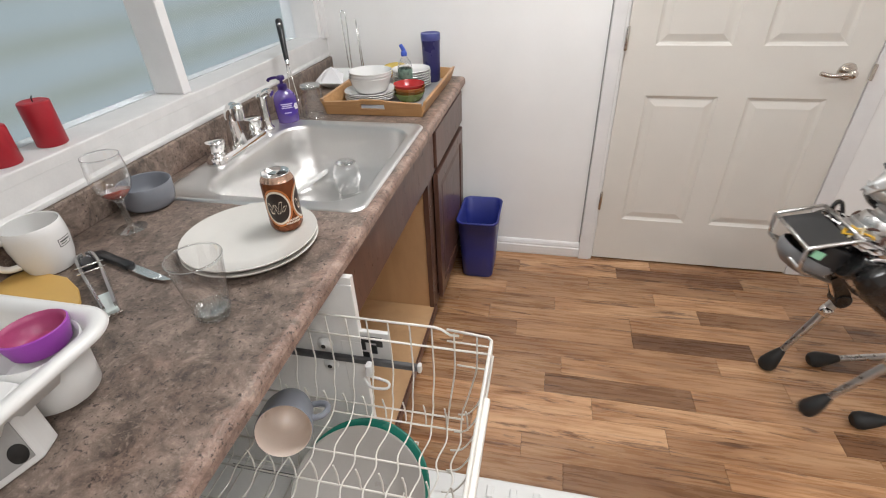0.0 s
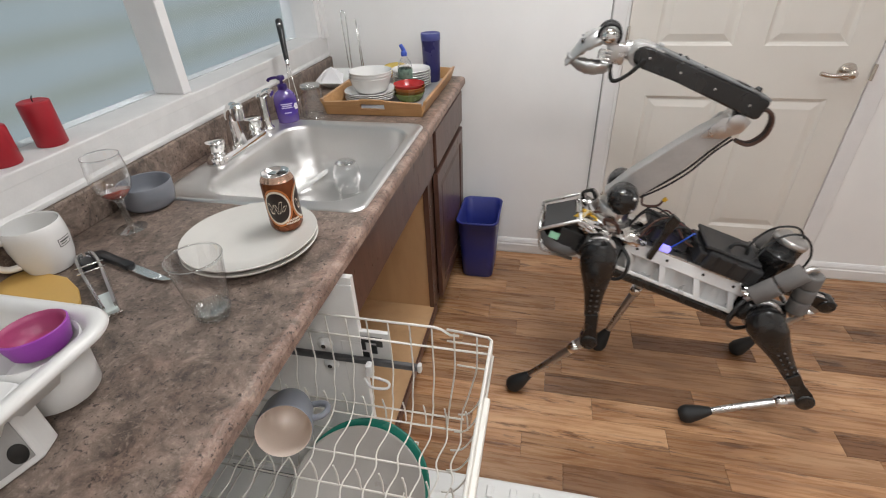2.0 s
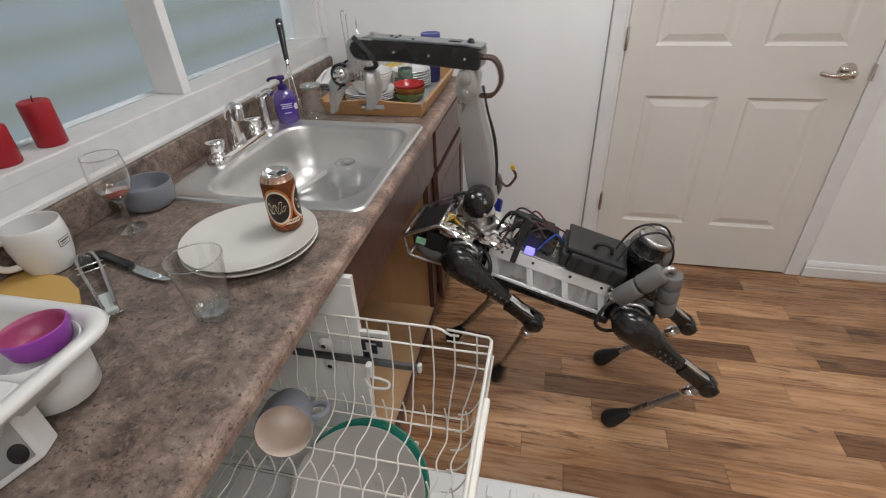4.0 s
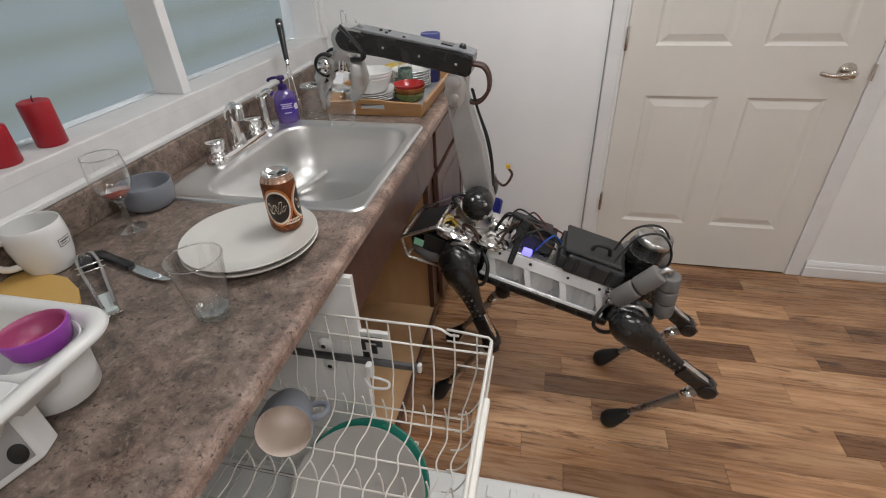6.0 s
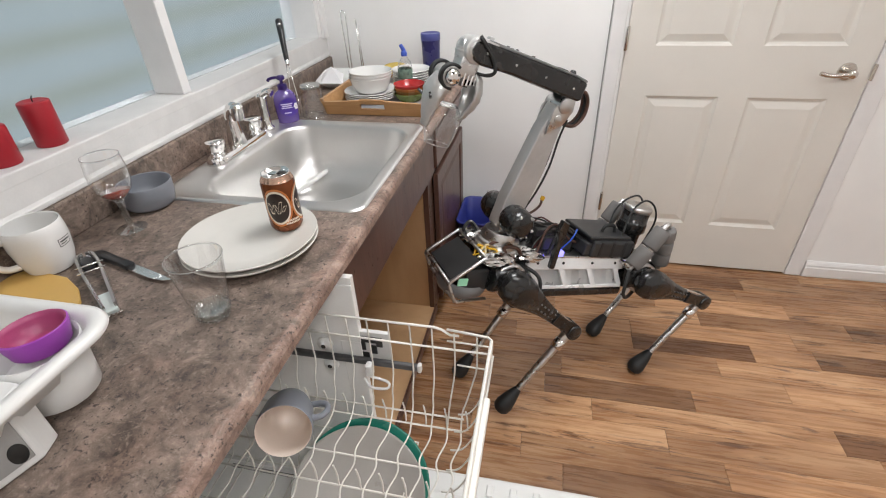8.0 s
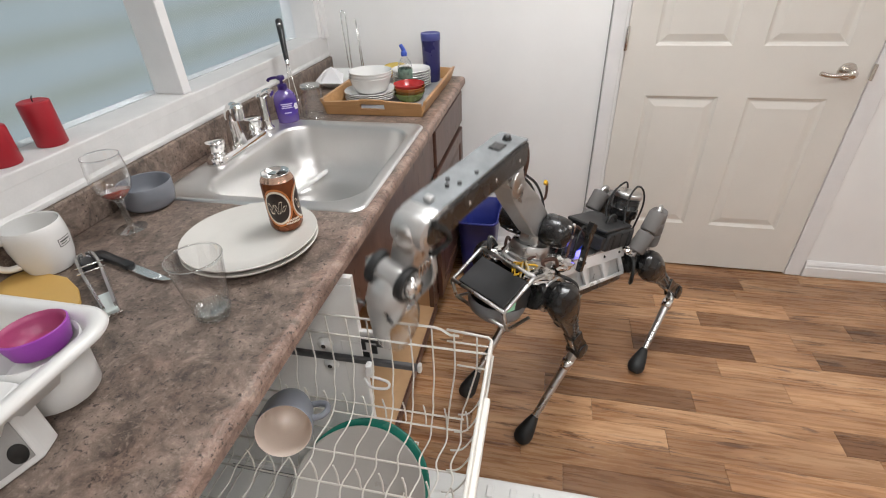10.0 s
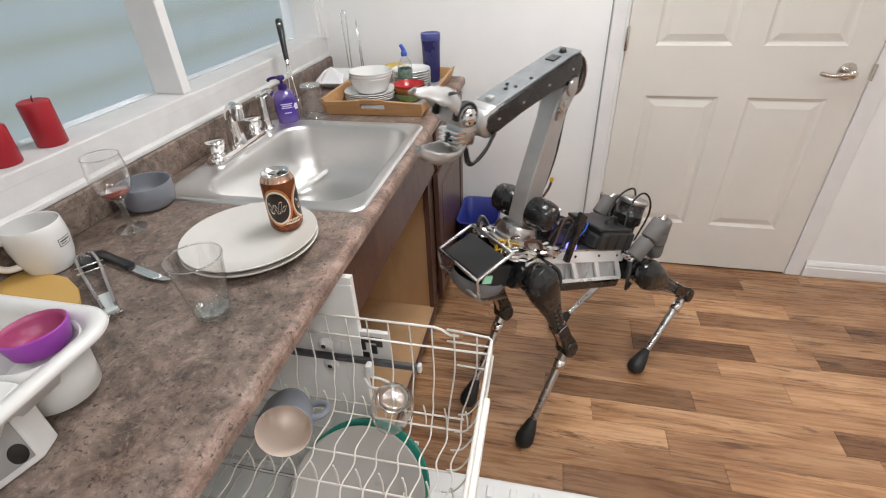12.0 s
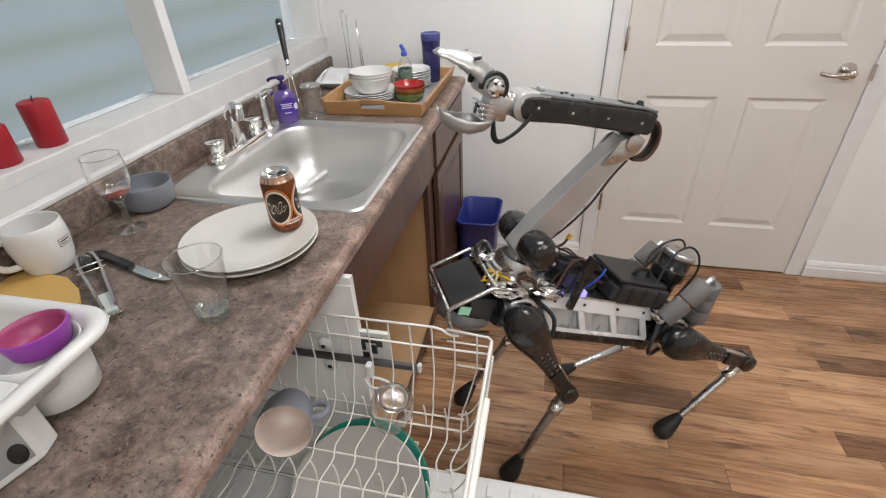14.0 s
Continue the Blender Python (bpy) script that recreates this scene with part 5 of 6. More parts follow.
def build_body():
    bm = bmesh.new()
    box(bm, (-0.27, -0.052, -0.045), (0.30, 0.052, 0.03), 0.012)
    box(bm, (-0.23, -0.080, -0.085), (0.23, 0.080, -0.050), 0.010)
    part("chassis", bm, SHELL, robot)
    for s in (1, -1):
        # side rail with three slanted openings
        bm = bmesh.new()
        y0, y1 = sorted((s * 0.088, s * 0.096))
        box(bm, (-0.20, y0, 0.022), (0.20, y1, 0.062), 0.003)
        box(bm, (-0.20, y0, -0.042), (0.20, y1, -0.030), 0.003)
        for x in (-0.20, -0.085, 0.03, 0.145):
            prism(bm, [(x, -0.031), (x + 0.02, -0.031), (x + 0.045, 0.023), (x + 0.025, 0.023)], 0.008, Matrix(((1, 0, 0, 0), (0, 0, 1, y0), (0, 1, 0, 0), (0, 0, 0, 1))))
        rail = part("side_rail", bm, PLATE_ALU, robot, "silver aluminium side rail")
        rail.matrix_basis = Matrix.Translation((0, s * 0.092, -0.035)) @ pose(0, 0, 0, s * 17, 0, 0) @ Matrix.Translation((0, -s * 0.092, 0.035))
        bm = bmesh.new()
        folds = random.Random(8 + s)
        top = [bm.verts.new((-0.195 + 0.026 * k, s * (0.082 + folds.uniform(-0.005, 0.005)), 0.05)) for k in range(16)]
        low = [bm.verts.new((-0.195 + 0.026 * k + folds.uniform(-0.008, 0.008), s * (0.080 + folds.uniform(-0.007, 0.007)), -0.04)) for k in range(16)]
        for k in range(15):
            bm.faces.new((top[k], top[k + 1], low[k]))
            bm.faces.new((top[k + 1], low[k + 1], low[k]))
        bmesh.ops.solidify(bm, geom=bm.faces[:], thickness=0.001)
        part("inner_panel", bm, PLATE_ALU, rail, "creased bright inner sheet")
        for x in (-0.16, -0.06, 0.06, 0.16):
            part("bolt", rods(((x, s * 0.096, 0.044), (x, s * 0.0985, 0.044), 0.005, 0.004, 8)), SHELL, rail)
    part("deck", boxes(((-0.2, -0.068, 0.055), (0.20, 0.068, 0.064)), bev=0.003), ALU, robot)
    # battery case on the deck
    bm = boxes(((-0.205, -0.085, 0.065), (-0.03, 0.085, 0.128)), bev=0.01)
    box(bm, (-0.19, -0.075, 0.128), (-0.015, 0.075, 0.140), 0.005)
    box(bm, (-0.032, -0.075, 0.07), (-0.008, 0.075, 0.115), 0.005)
    case = part("battery_case", bm, PACK, robot, "black plastic battery case")
    bm = bmesh.new()
    tube(bm, smooth_curve([(-0.15, 0.03, 0.137), (-0.14, 0.03, 0.160), (-0.12, 0.03, 0.164), (-0.10, 0.03, 0.158), (-0.095, 0.03, 0.137)]), 0.006)
    part("carry_loop", bm, RUBBER, case)
    for x in (-0.17, -0.12, -0.07):
        part("rib", boxes(((x, -0.087, 0.072), (x + 0.012, 0.087, 0.125)), bev=0.002), RUBBER, case)
    # electronics between case and turret
    bm = boxes(((0.01, -0.07, 0.065), (0.13, 0.03, 0.115)), bev=0.006)
    box(bm, (0.10, -0.05, 0.11), (0.16, 0.02, 0.135), 0.004)
    box(bm, (0.03, -0.055, 0.115), (0.10, 0.01, 0.13), 0.004)
    part("electronics_box", bm, PACK, robot)
    bm = bmesh.new()
    prism(bm, [(-0.006, 0), (0.012, 0), (0.014, 0.10), (0.024, 0.13), (0.016, 0.165), (-0.012, 0.155), (-0.006, 0.09)], 0.018, pose(0.118, 0.100, 0.035, 90, 0, 0), 0.003)
    part("antenna_bracket", bm, SHELL, robot)
    part("status_light", boxes(((0.068, 0.05, 0.064), (0.098, 0.072, 0.083)), bev=0.004), LED, robot, "glowing violet status light")
    bm = bmesh.new()
    tube(bm, smooth_curve([(0.06, 0.035, 0.07), (0.05, 0.06, 0.12), (0.03, 0.05, 0.15), (0.01, 0.02, 0.13), (-0.01, 0.01, 0.11)]), 0.0026)
    part("blue_cable", bm, BLUE_WIRE, robot, "thin blue cable")
    rngc = random.Random(3)
    for mat_, n in ((RED_WIRE, 2), (RUBBER, 8), (BROWN_WIRE, 1)):
        for k in range(n):
            x0, y0 = rngc.uniform(0.12, 0.2), rngc.uniform(-0.08, 0.08)
            bm = bmesh.new()
            tube(bm, smooth_curve([(x0, y0, 0.065), (x0 - 0.02, y0 * 0.8, 0.10 + rngc.uniform(0, 0.05)), (x0 - 0.07, y0 * 0.5, 0.13 + rngc.uniform(-0.01, 0.03)),
                                   (x0 - 0.13, y0 * 0.6, 0.115), (x0 - 0.17, y0 * 0.5, 0.10)]), rngc.uniform(0.0024, 0.0045))
            part("cable", bm, mat_, robot)
    # spinning scanner at the rear
    scan = part("scanner", turned([(0.0, 0.255), (0.044, 0.255), (0.05, 0.25), (0.05, 0.236), (0.047, 0.234)], 28, pose(-0.245, 0, -0.022)), ALU, robot, "round silver and black scanner")
    part("scanner_window", turned([(0.047, 0.234), (0.047, 0.196), (0.05, 0.194)], 28, pose(-0.245, 0, -0.022)), SHELL, scan)
    part("scanner_base", turned([(0.05, 0.194), (0.051, 0.165), (0.04, 0.155), (0.04, 0.05)], 28, pose(-0.245, 0, -0.022)), SHELL, scan)
    for s in (-0.03, 0.04):
        bm = bmesh.new()
        tube(bm, smooth_curve([(-0.16, s + 0.02, 0.13), (-0.178, s, 0.19), (-0.20, s * 0.8, 0.236), (-0.245, s * 0.7, 0.258), (-0.285, s * 0.9, 0.236), (-0.305, s, 0.18), (-0.28, s, 0.08)]), 0.0034)
        part("cable", bm, RUBBER, robot)
    # foam-wrapped roll bars round the scanner
    for s in (1, -1):
        frame_pts = [(-0.196, s * 0.105, 0.03), (-0.239, s * 0.112, 0.12), (-0.273, s * 0.112, 0.192), (-0.290, s * 0.108, 0.206), (-0.301, s * 0.104, 0.192), (-0.324, s * 0.099, 0.12), (-0.350, s * 0.091, 0.03)]
        bm = bmesh.new()
        tube(bm, smooth_curve(frame_pts), 0.009, 8)
        bar = part("roll_bar", bm, ALU, robot)
        for p0, p1 in (((-0.205, 0.106, 0.050), (-0.238, 0.112, 0.118)), ((-0.240, 0.112, 0.122), (-0.273, 0.112, 0.190)),
                       ((-0.302, 0.104, 0.190), (-0.316, 0.101, 0.147)), ((-0.317, 0.101, 0.144), (-0.331, 0.097, 0.101)), ((-0.332, 0.097, 0.098), (-0.346, 0.092, 0.052))):
            q0, q1 = (p0[0], s * p0[1], p0[2]), (p1[0], s * p1[1], p1[2])
            part("foam_sleeve", rods((q0, q1, 0.029, 0.029, 12, 0.005)), FOAM, bar, "grey foam sleeve")
    part("rear_cross_bar", rods(((-0.348, -0.091, 0.036), (-0.348, 0.091, 0.036), 0.008)), ALU, robot)
    # hip housings with rings
    for sx in (1, -1):
        for s in (1, -1):
            hx = sx * HIP_X
            bm = bmesh.new()
            rod(bm, (hx - 0.06, s * 0.075, 0), (hx + 0.06, s * 0.075, 0), 0.05, 0.05, 20, 0.012)
            box(bm, (hx - 0.035, min(s * 0.06, s * 0.115), -0.035), (hx + 0.035, max(s * 0.06, s * 0.115), 0.035), 0.012)
            hip = part("hip_housing", bm, SHELL, robot, smooth=True)
            part("hip_ring", turned([(0.046, -0.006), (0.056, -0.006), (0.056, 0.006), (0.046, 0.006)], 24, pose(hx, s * 0.104, 0.0, 90)), ALU, hip, "silver motor ring")
            bm = bmesh.new()
            tube(bm, smooth_curve([(hx - sx * 0.05, s * 0.08, 0.04), (hx - sx * 0.09, s * 0.125, 0.02), (hx - sx * 0.095, s * 0.14, -0.04), (hx - sx * 0.05, s * 0.12, -0.07), (hx, s * 0.1, -0.05)]), 0.006)
            part("hip_cable", bm, RUBBER, hip)
    # front bumper cage
    cage = part("front_plate", boxes(((-0.052, -0.086, -0.006), (0.052, 0.086, 0.004)), bev=0.003), PACK, robot, "black front panel inside a tube cage")
    cage.matrix_basis = pose(0.416, 0, 0.022, 0, 36, 0)
    for y in (-0.1, 0.1):
        bm = bmesh.new()
        tube(bm, [(0.285, y * 0.95, 0.062), (0.36, y, 0.072), (0.374, y, 0.070), (0.466, y, -0.004), (0.470, y, -0.014), (0.443, y, -0.066), (0.432, y, -0.074), (0.33, y * 0.9, -0.072)], 0.0055)
        part("cage_tube", bm, ALU, robot)
    for x, z in ((0.367, 0.073), (0.470, -0.008), (0.438, -0.072)):
        part("cage_tube", rods(((x, -0.1, z), (x, 0.1, z), 0.0055)), ALU, robot)
    part("nose_box", boxes(((0.31, -0.075, -0.05), (0.405, 0.075, 0.02)), bev=0.006), PACK, robot)
    part("chin", turned([(0.0, -0.035), (0.05, -0.03), (0.075, -0.01), (0.085, 0.015), (0.08, 0.03)], 20, pose(0.375, 0, -0.07)), surface("grey_chin", (0.2, 0.2, 0.205), 0.4), robot, "grey rounded chin guard")
    part("circuit_board", boxes(((0.40, 0.078, -0.03), (0.432, 0.084, -0.006)), bev=0.001), GREEN_BOARD, robot, "pale green label")
    rngw = random.Random(12)
    for k in range(6):
        y, y2 = 0.012 * k + rngw.uniform(-0.01, 0.01), 0.03 + rngw.uniform(-0.045, 0.045)
        bm = bmesh.new()
        tube(bm, smooth_curve([(0.300, y, 0.045), (0.315 + rngw.uniform(-0.01, 0.01), y + 0.006, 0.074 + rngw.uniform(0, 0.014)), (0.338 + rngw.uniform(-0.01, 0.012), (y + y2) / 2, 0.084 + rngw.uniform(-0.008, 0.008)),
                               (0.356, y2, 0.074), (0.366 + rngw.uniform(0, 0.016), y2 + rngw.uniform(-0.02, 0.02), 0.052)]), 0.0030)
        part("yellow_wire", bm, YELLOW if k % 3 else surface("cream_wire", (0.6, 0.5, 0.3), 0.4), robot)
    for k in range(7):
        x, y = 0.28 + rngc.uniform(-0.02, 0.07), rngc.uniform(-0.1, 0.1)
        bm = bmesh.new()
        tube(bm, smooth_curve([(x, y, 0.06), (x + 0.02, y * 0.9, 0.09), (x - 0.01, y * 1.15, 0.10), (x - 0.04, y * 1.1, 0.07)]), rngc.uniform(0.003, 0.006))
        part("cable", bm, rngc.choice((ALU, RUBBER, BROWN_WIRE)), robot)
    bm = bmesh.new()
    lathe(bm, [(0.075, 0.05), (0.075, 0.075), (0.068, 0.08), (0.068, 0.09), (0.06, 0.094), (0.06, 0.105)], 28, pose(SHOULDER.x, 0, 0))
    part("turret_ring", bm, ALU, robot, "silver turret ring", True)
    # crumpled foil sheets round the turret and over the front hips
    for cx, cy, cz, rx, ry, rz in ((0.20, 0.06, 0.066, 0.055, 0.04, 0.022), (0.20, -0.06, 0.066, 0.055, 0.04, 0.022), (0.315, 0.078, 0.058, 0.06, 0.035, 0.02), (0.315, -0.078, 0.058, 0.06, 0.035, 0.02), (-0.215, 0.085, 0.05, 0.04, 0.03, 0.02), (-0.215, -0.085, 0.05, 0.04, 0.03, 0.02)):
        bm = bmesh.new()
        bmesh.ops.create_icosphere(bm, subdivisions=3, radius=1.0)
        for v in bm.verts:
            k = 1 + rngc.uniform(-0.13, 0.13)
            v.co = Vector((cx + v.co.x * rx * k, cy + v.co.y * ry * k, cz + v.co.z * rz * k))
        part("foil_cover", bm, FOIL, robot, "crumpled silver foil")


build_body()


def build_leg():
    """Thigh and shin; the thigh hangs from its hip, the shin from its knee."""
    bm = bmesh.new()
    lathe(bm, [(0.0, 0.062), (0.03, 0.055), (0.05, 0.03), (0.056, 0.0), (0.052, -0.04), (0.042, -0.08), (0.031, -0.13), (0.025, -0.18), (0.023, -0.215), (0, -0.216)], 20, Matrix.Diagonal((1.0, 0.72, 1, 1)))
    thigh = part("upper_leg", bm, SHELL, robot, "black upper leg", True)
    bm = bmesh.new()
    for s in (1, -1):
        prism(bm, [(-0.021, -0.20), (0.021, -0.20), (0.018, -0.27), (0.026, -THIGH), (0.012, -THIGH - 0.03), (-0.022, -THIGH - 0.024), (-0.028, -THIGH + 0.02), (-0.02, -0.25)], 0.009,
              Matrix(((1, 0, 0, 0), (0, 0, 1, 0.012 if s > 0 else -0.021), (0, 1, 0, 0), (0, 0, 0, 1))), 0.002)
    part("knee_fork", bm, SHELL, thigh)
    part("knee_link", boxes(((-0.024, -0.011, -0.295), (0.020, 0.011, -0.19)), bev=0.004), CHROME, thigh, "silver knee link")
    part("knee_joint", rods(((0, -0.026, -THIGH), (0, 0.026, -THIGH), 0.028, 0.028, 18, 0.005)), SHELL, thigh)
    for k in range(5):
        for s in (1, -1):
            z = -0.10 - 0.022 * k
            yw = (0.038 - 0.004 * k) * 0.72
            for dx in (-0.009, 0.009):
                part("screw", rods(((dx, s * (yw - 0.004), z), (dx, s * (yw + 0.003), z), 0.0036, 0.003, 7)), RAIL_STEEL, thigh)
    bm = bmesh.new()
    rod(bm, (0, 0, 0.0), (0, 0, -0.08), 0.018, 0.0155, 12, 0.003)
    rod(bm, (0, 0, -0.08), (0, 0, -SHIN + 0.05), 0.0145, 0.011, 12)
    box(bm, (-0.014, -0.010, -0.075), (0.018, 0.010, 0.012), 0.004)
    shin = part("lower_leg", bm, ALU, robot, "silver tubular lower leg", True)
    part("shin_clamp", turned([(0.0165, -0.045), (0.0205, -0.047), (0.0205, -0.078), (0.0165, -0.080)], 14), CHROME, shin, "bright shin clamp")
    bm = bmesh.new()
    lathe(bm, [(0.0, 0.075), (0.012, 0.074), (0.017, 0.06), (0.025, 0.03), (0.031, 0.0), (0.028, -0.018), (0.018, -0.029), (0, -0.031)], 16, pose(0, 0, -SHIN))
    part("foot", bm, RUBBER, shin, "black rubber foot", True)
    return thigh, shin


LEGS = {}
first = build_leg()
for leg_name in ("front_left", "front_right", "rear_left", "rear_right"):
    LEGS[leg_name] = first if not LEGS else tuple(copy_thing(o, Matrix()) for o in first)


def build_arm():
    bm = bmesh.new()
    rod(bm, (0, 0, -0.085), (0, 0, -0.05), 0.062, 0.055, 24, 0.005)
    box(bm, (-0.03, -0.03, -0.06), (0.03, 0.03, 0.0), 0.01)
    turret = part("turret", bm, ALU, robot, "silver turret with two black motor housings", True)
    for s in (1, -1):
        bm = bmesh.new()
        lathe(bm, [(0.0, 0.046), (0.030, 0.044), (0.041, 0.034), (0.046, 0.01), (0.046, -0.02), (0.042, -0.032), (0, -0.032)], 22, pose(0, s * 0.060, 0, -s * 90))
        motor = part("shoulder_motor", bm, SHELL, turret, smooth=True)
        for k in range(3):
            a = radians(60 + 70 * k)
            c = Vector((0.033 * math.cos(a), s * 0.098, 0.033 * math.sin(a)))
            bm = bmesh.new()
            rod(bm, c, c + Vector((0.004 * math.cos(a), s * 0.007, 0.004 * math.sin(a))), 0.007, 0.004, 8)
            part("motor_screw", bm, ALU, turret)
    # upper arm: folded aluminium beam
    bm = bmesh.new()
    prism(bm, [(-0.04, -0.035), (0.05, -0.042), (0.27, -0.034), (0.345, -0.022), (0.365, 0.0), (0.345, 0.024), (0.20, 0.036), (0.16, 0.042), (-0.03, 0.038), (-0.05, 0.0)], 0.05,
          Matrix(((1, 0, 0, 0), (0, 0, 1, -0.025), (0, 1, 0, 0), (0, 0, 0, 1))), 0.004)
    upper = part("upper_arm", bm, ARM_ALU, robot, "grey aluminium upper arm")
    bm = bmesh.new()
    for s in (1, -1):
        prism(bm, [(0.26, -0.02), (0.33, -0.03), (0.372, -0.01), (0.378, 0.025), (0.345, 0.035), (0.30, 0.02)], 0.006, Matrix(((1, 0, 0, 0), (0, 0, 1, 0.027 if s > 0 else -0.033), (0, 1, 0, 0), (0, 0, 0, 1))), 0.0015)
    rod(bm, (UPPER, -0.04, 0), (UPPER, 0.04, 0), 0.022, 0.022, 18, 0.004)
    rod(bm, (UPPER - 0.04, -0.037, -0.004), (UPPER - 0.04, 0.037, -0.004), 0.012, 0.012, 14, 0.003)
    part("elbow_joint", bm, ALU, upper, "bright machined elbow", True)
    bm = bmesh.new()
    tube(bm, smooth_curve([(0.03, 0.012, 0.046), (0.10, 0.014, 0.058), (0.18, 0.014, 0.060), (0.26, 0.012, 0.048), (0.32, 0.012, 0.045)]), 0.0032)
    tube(bm, smooth_curve([(0.03, 0.0, 0.044), (0.10, 0.0, 0.052), (0.18, 0.002, 0.053), (0.26, 0.0, 0.044), (0.32, 0.0, 0.04)]), 0.0035)
    part("arm_cable", bm, RUBBER, upper)
    bm = bmesh.new()
    tube(bm, smooth_curve([(0.05, -0.01, 0.045), (0.02, 0.0, 0.075), (0.05, 0.0, 0.105), (0.075, 0.005, 0.10)]), 0.004)
    part("loose_cable", bm, BROWN_WIRE, upper)
    part("connector", boxes(((0.074, 0.0, 0.094), (0.088, 0.009, 0.106)), bev=0.002), YELLOW, upper, "small yellow connector")
    # forearm: black housing with a pale top plate
    bm = bmesh.new()
    prism(bm, [(-0.042, 0.030), (-0.032, 0.022), (0.20, 0.024), (0.296, 0.018), (0.318, 0.022), (0.333, 0.033), (0.338, 0.048), (0.332, 0.062), (0.316, 0.072), (0.29, 0.075), (0.0, 0.080), (-0.042, 0.076)], 0.074,
          Matrix(((1, 0, 0, 0), (0, 0, 1, -0.037), (0, 1, 0, 0), (0, 0, 0, 1))), 0.006)
    fore = part("forearm", bm, SHELL, robot, "black forearm housing with a pale metal top")
    bm = bmesh.new()
    prism(bm, [(-0.04, 0.0765), (-0.04, 0.083), (0.0, 0.086), (0.29, 0.0815), (0.335, 0.068), (0.33, 0.063), (0.29, 0.0745), (0.0, 0.0805)], 0.066,
          Matrix(((1, 0, 0, 0), (0, 0, 1, -0.033), (0, 1, 0, 0), (0, 0, 0, 1))), 0.0015)
    top = part("top_plate", bm, surface("grey_anodised_plate", (0.25, 0.262, 0.27), 0.46, 0.7, vary=0.25, scale=22, relief=0.04), fore, "grey metal top plate")
    bm = bmesh.new()
    rod(bm, (0.316, -0.0335, 0.047), (0.316, 0.0335, 0.047), 0.0325, 0.0325, 28, 0.006)
    box(bm, (0.262, -0.0335, 0.066), (0.316, 0.0335, 0.0812), 0.004)
    part("end_bracket", bm, JAW_ALU, fore, "rounded silver wrist bracket", True)
    part("bracket_tab", boxes(((0.268, -0.008, 0.081), (0.284, 0.008, 0.091)), bev=0.003), JAW_ALU, fore)
    part("camera_window", boxes(((0.02, -0.014, 0.083), (0.052, 0.014, 0.0885)), bev=0.002), SHELL, fore)
    for x, y in ((0.2, -0.012), (0.2, 0.014), (0.22, 0.0), (0.15, 0.02)):
        part("plate_screw", rods(((x, y, 0.08), (x, y, 0.087), 0.005, 0.004, 8)), SHELL, fore)
    part("top_knob", rods(((-0.005, 0.0, 0.08), (-0.005, 0.0, 0.096), 0.012, 0.008, 14, 0.003)), SHELL, fore)
    bm = bmesh.new()
    lathe(bm, [(0.024, -0.03), (0.025, 0.0), (0.023, 0.014), (0.017, 0.027), (0.0, 0.033)], 22, pose(FORE - 0.01, 0, RISE, 0, 90, 0))
    rod(bm, (FORE - 0.012, -0.036, RISE), (FORE - 0.012, 0.036, RISE), 0.020, 0.020, 20, 0.005)
    part("wrist_dome", bm, ALU, fore, "silver wrist dome", True)
    for s in (1, -1):
        for x in (0.0, 0.1, 0.2, 0.29):
            part("side_screw", rods(((x, s * 0.036, 0.05), (x, s * 0.0385, 0.05), 0.004, 0.003, 7)), ALU, fore)
    for y, m_ in ((-0.012, BROWN_WIRE), (0.0, RUBBER), (0.012, BROWN_WIRE)):
        bm = bmesh.new()
        tube(bm, smooth_curve([(-0.04, y, 0.052), (-0.068, y, 0.052), (-0.088, y, 0.030), (-0.094, y, -0.008), (-0.075, y, -0.042), (-0.04, y * 0.6, -0.048)]), 0.0052)
        part("elbow_cable", bm, m_, fore)
    # gripper: a palm with a fixed lower jaw and a hinge motor that carries the moving jaw
    bm = bmesh.new()
    rod(bm, (0.0, 0, 0), (0.026, 0, 0), 0.0235, 0.0235, 20, 0.003)
    rod(bm, (0.008, 0, 0), (0.014, 0, 0), 0.0265, 0.0265, 20, 0.002)
    box(bm, (0.020, -0.026, -0.040), (0.070, 0.026, 0.014), 0.007)
    grip = part("gripper", bm, ALU, robot, "silver gripper with a fixed and a moving jaw", True)
    hx, hz = HINGE.x, HINGE.z
    part("hinge_motor", rods(((hx, -0.044, hz), (hx, 0.038, hz), 0.0245, 0.0245, 24, 0.003)), ARM_ALU, grip, "grey hinge motor", True)
    for s in (1, -1):
        bm = bmesh.new()
        lathe(bm, [(0.0205, 0.0), (0.020, 0.009), (0.016, 0.014), (0.008, 0.0165), (0.0, 0.017)], 10, pose(hx, s * 0.039, hz, -s * 90))
        cap = part("hinge_cap", bm, CHROME, grip, "bright faceted hinge cap")
        for k in range(4):
            a = radians(45 + 90 * k)
            c = Vector((hx + 0.0125 * math.cos(a), s * 0.050, hz + 0.0125 * math.sin(a)))
            part("cap_screw", rods((c, c + Vector((0, s * 0.006, 0)), 0.003, 0.003, 8)), SHELL, cap)
        bm = bmesh.new()
        arcs = [(math.cos(radians(-15 + 15 * k)), math.sin(radians(-15 + 15 * k))) for k in range(16)]
        loft(bm, [[(hx + r * c, s * y, hz + r * z) for r, y in ((0.0252, 0.024), (0.0315, 0.024), (0.0325, 0.026), (0.0325, 0.038), (0.0315, 0.040), (0.0252, 0.040))] for c, z in arcs], True, True)
        part("cable_clip", bm, RUBBER, grip, "thick black rubber clip")
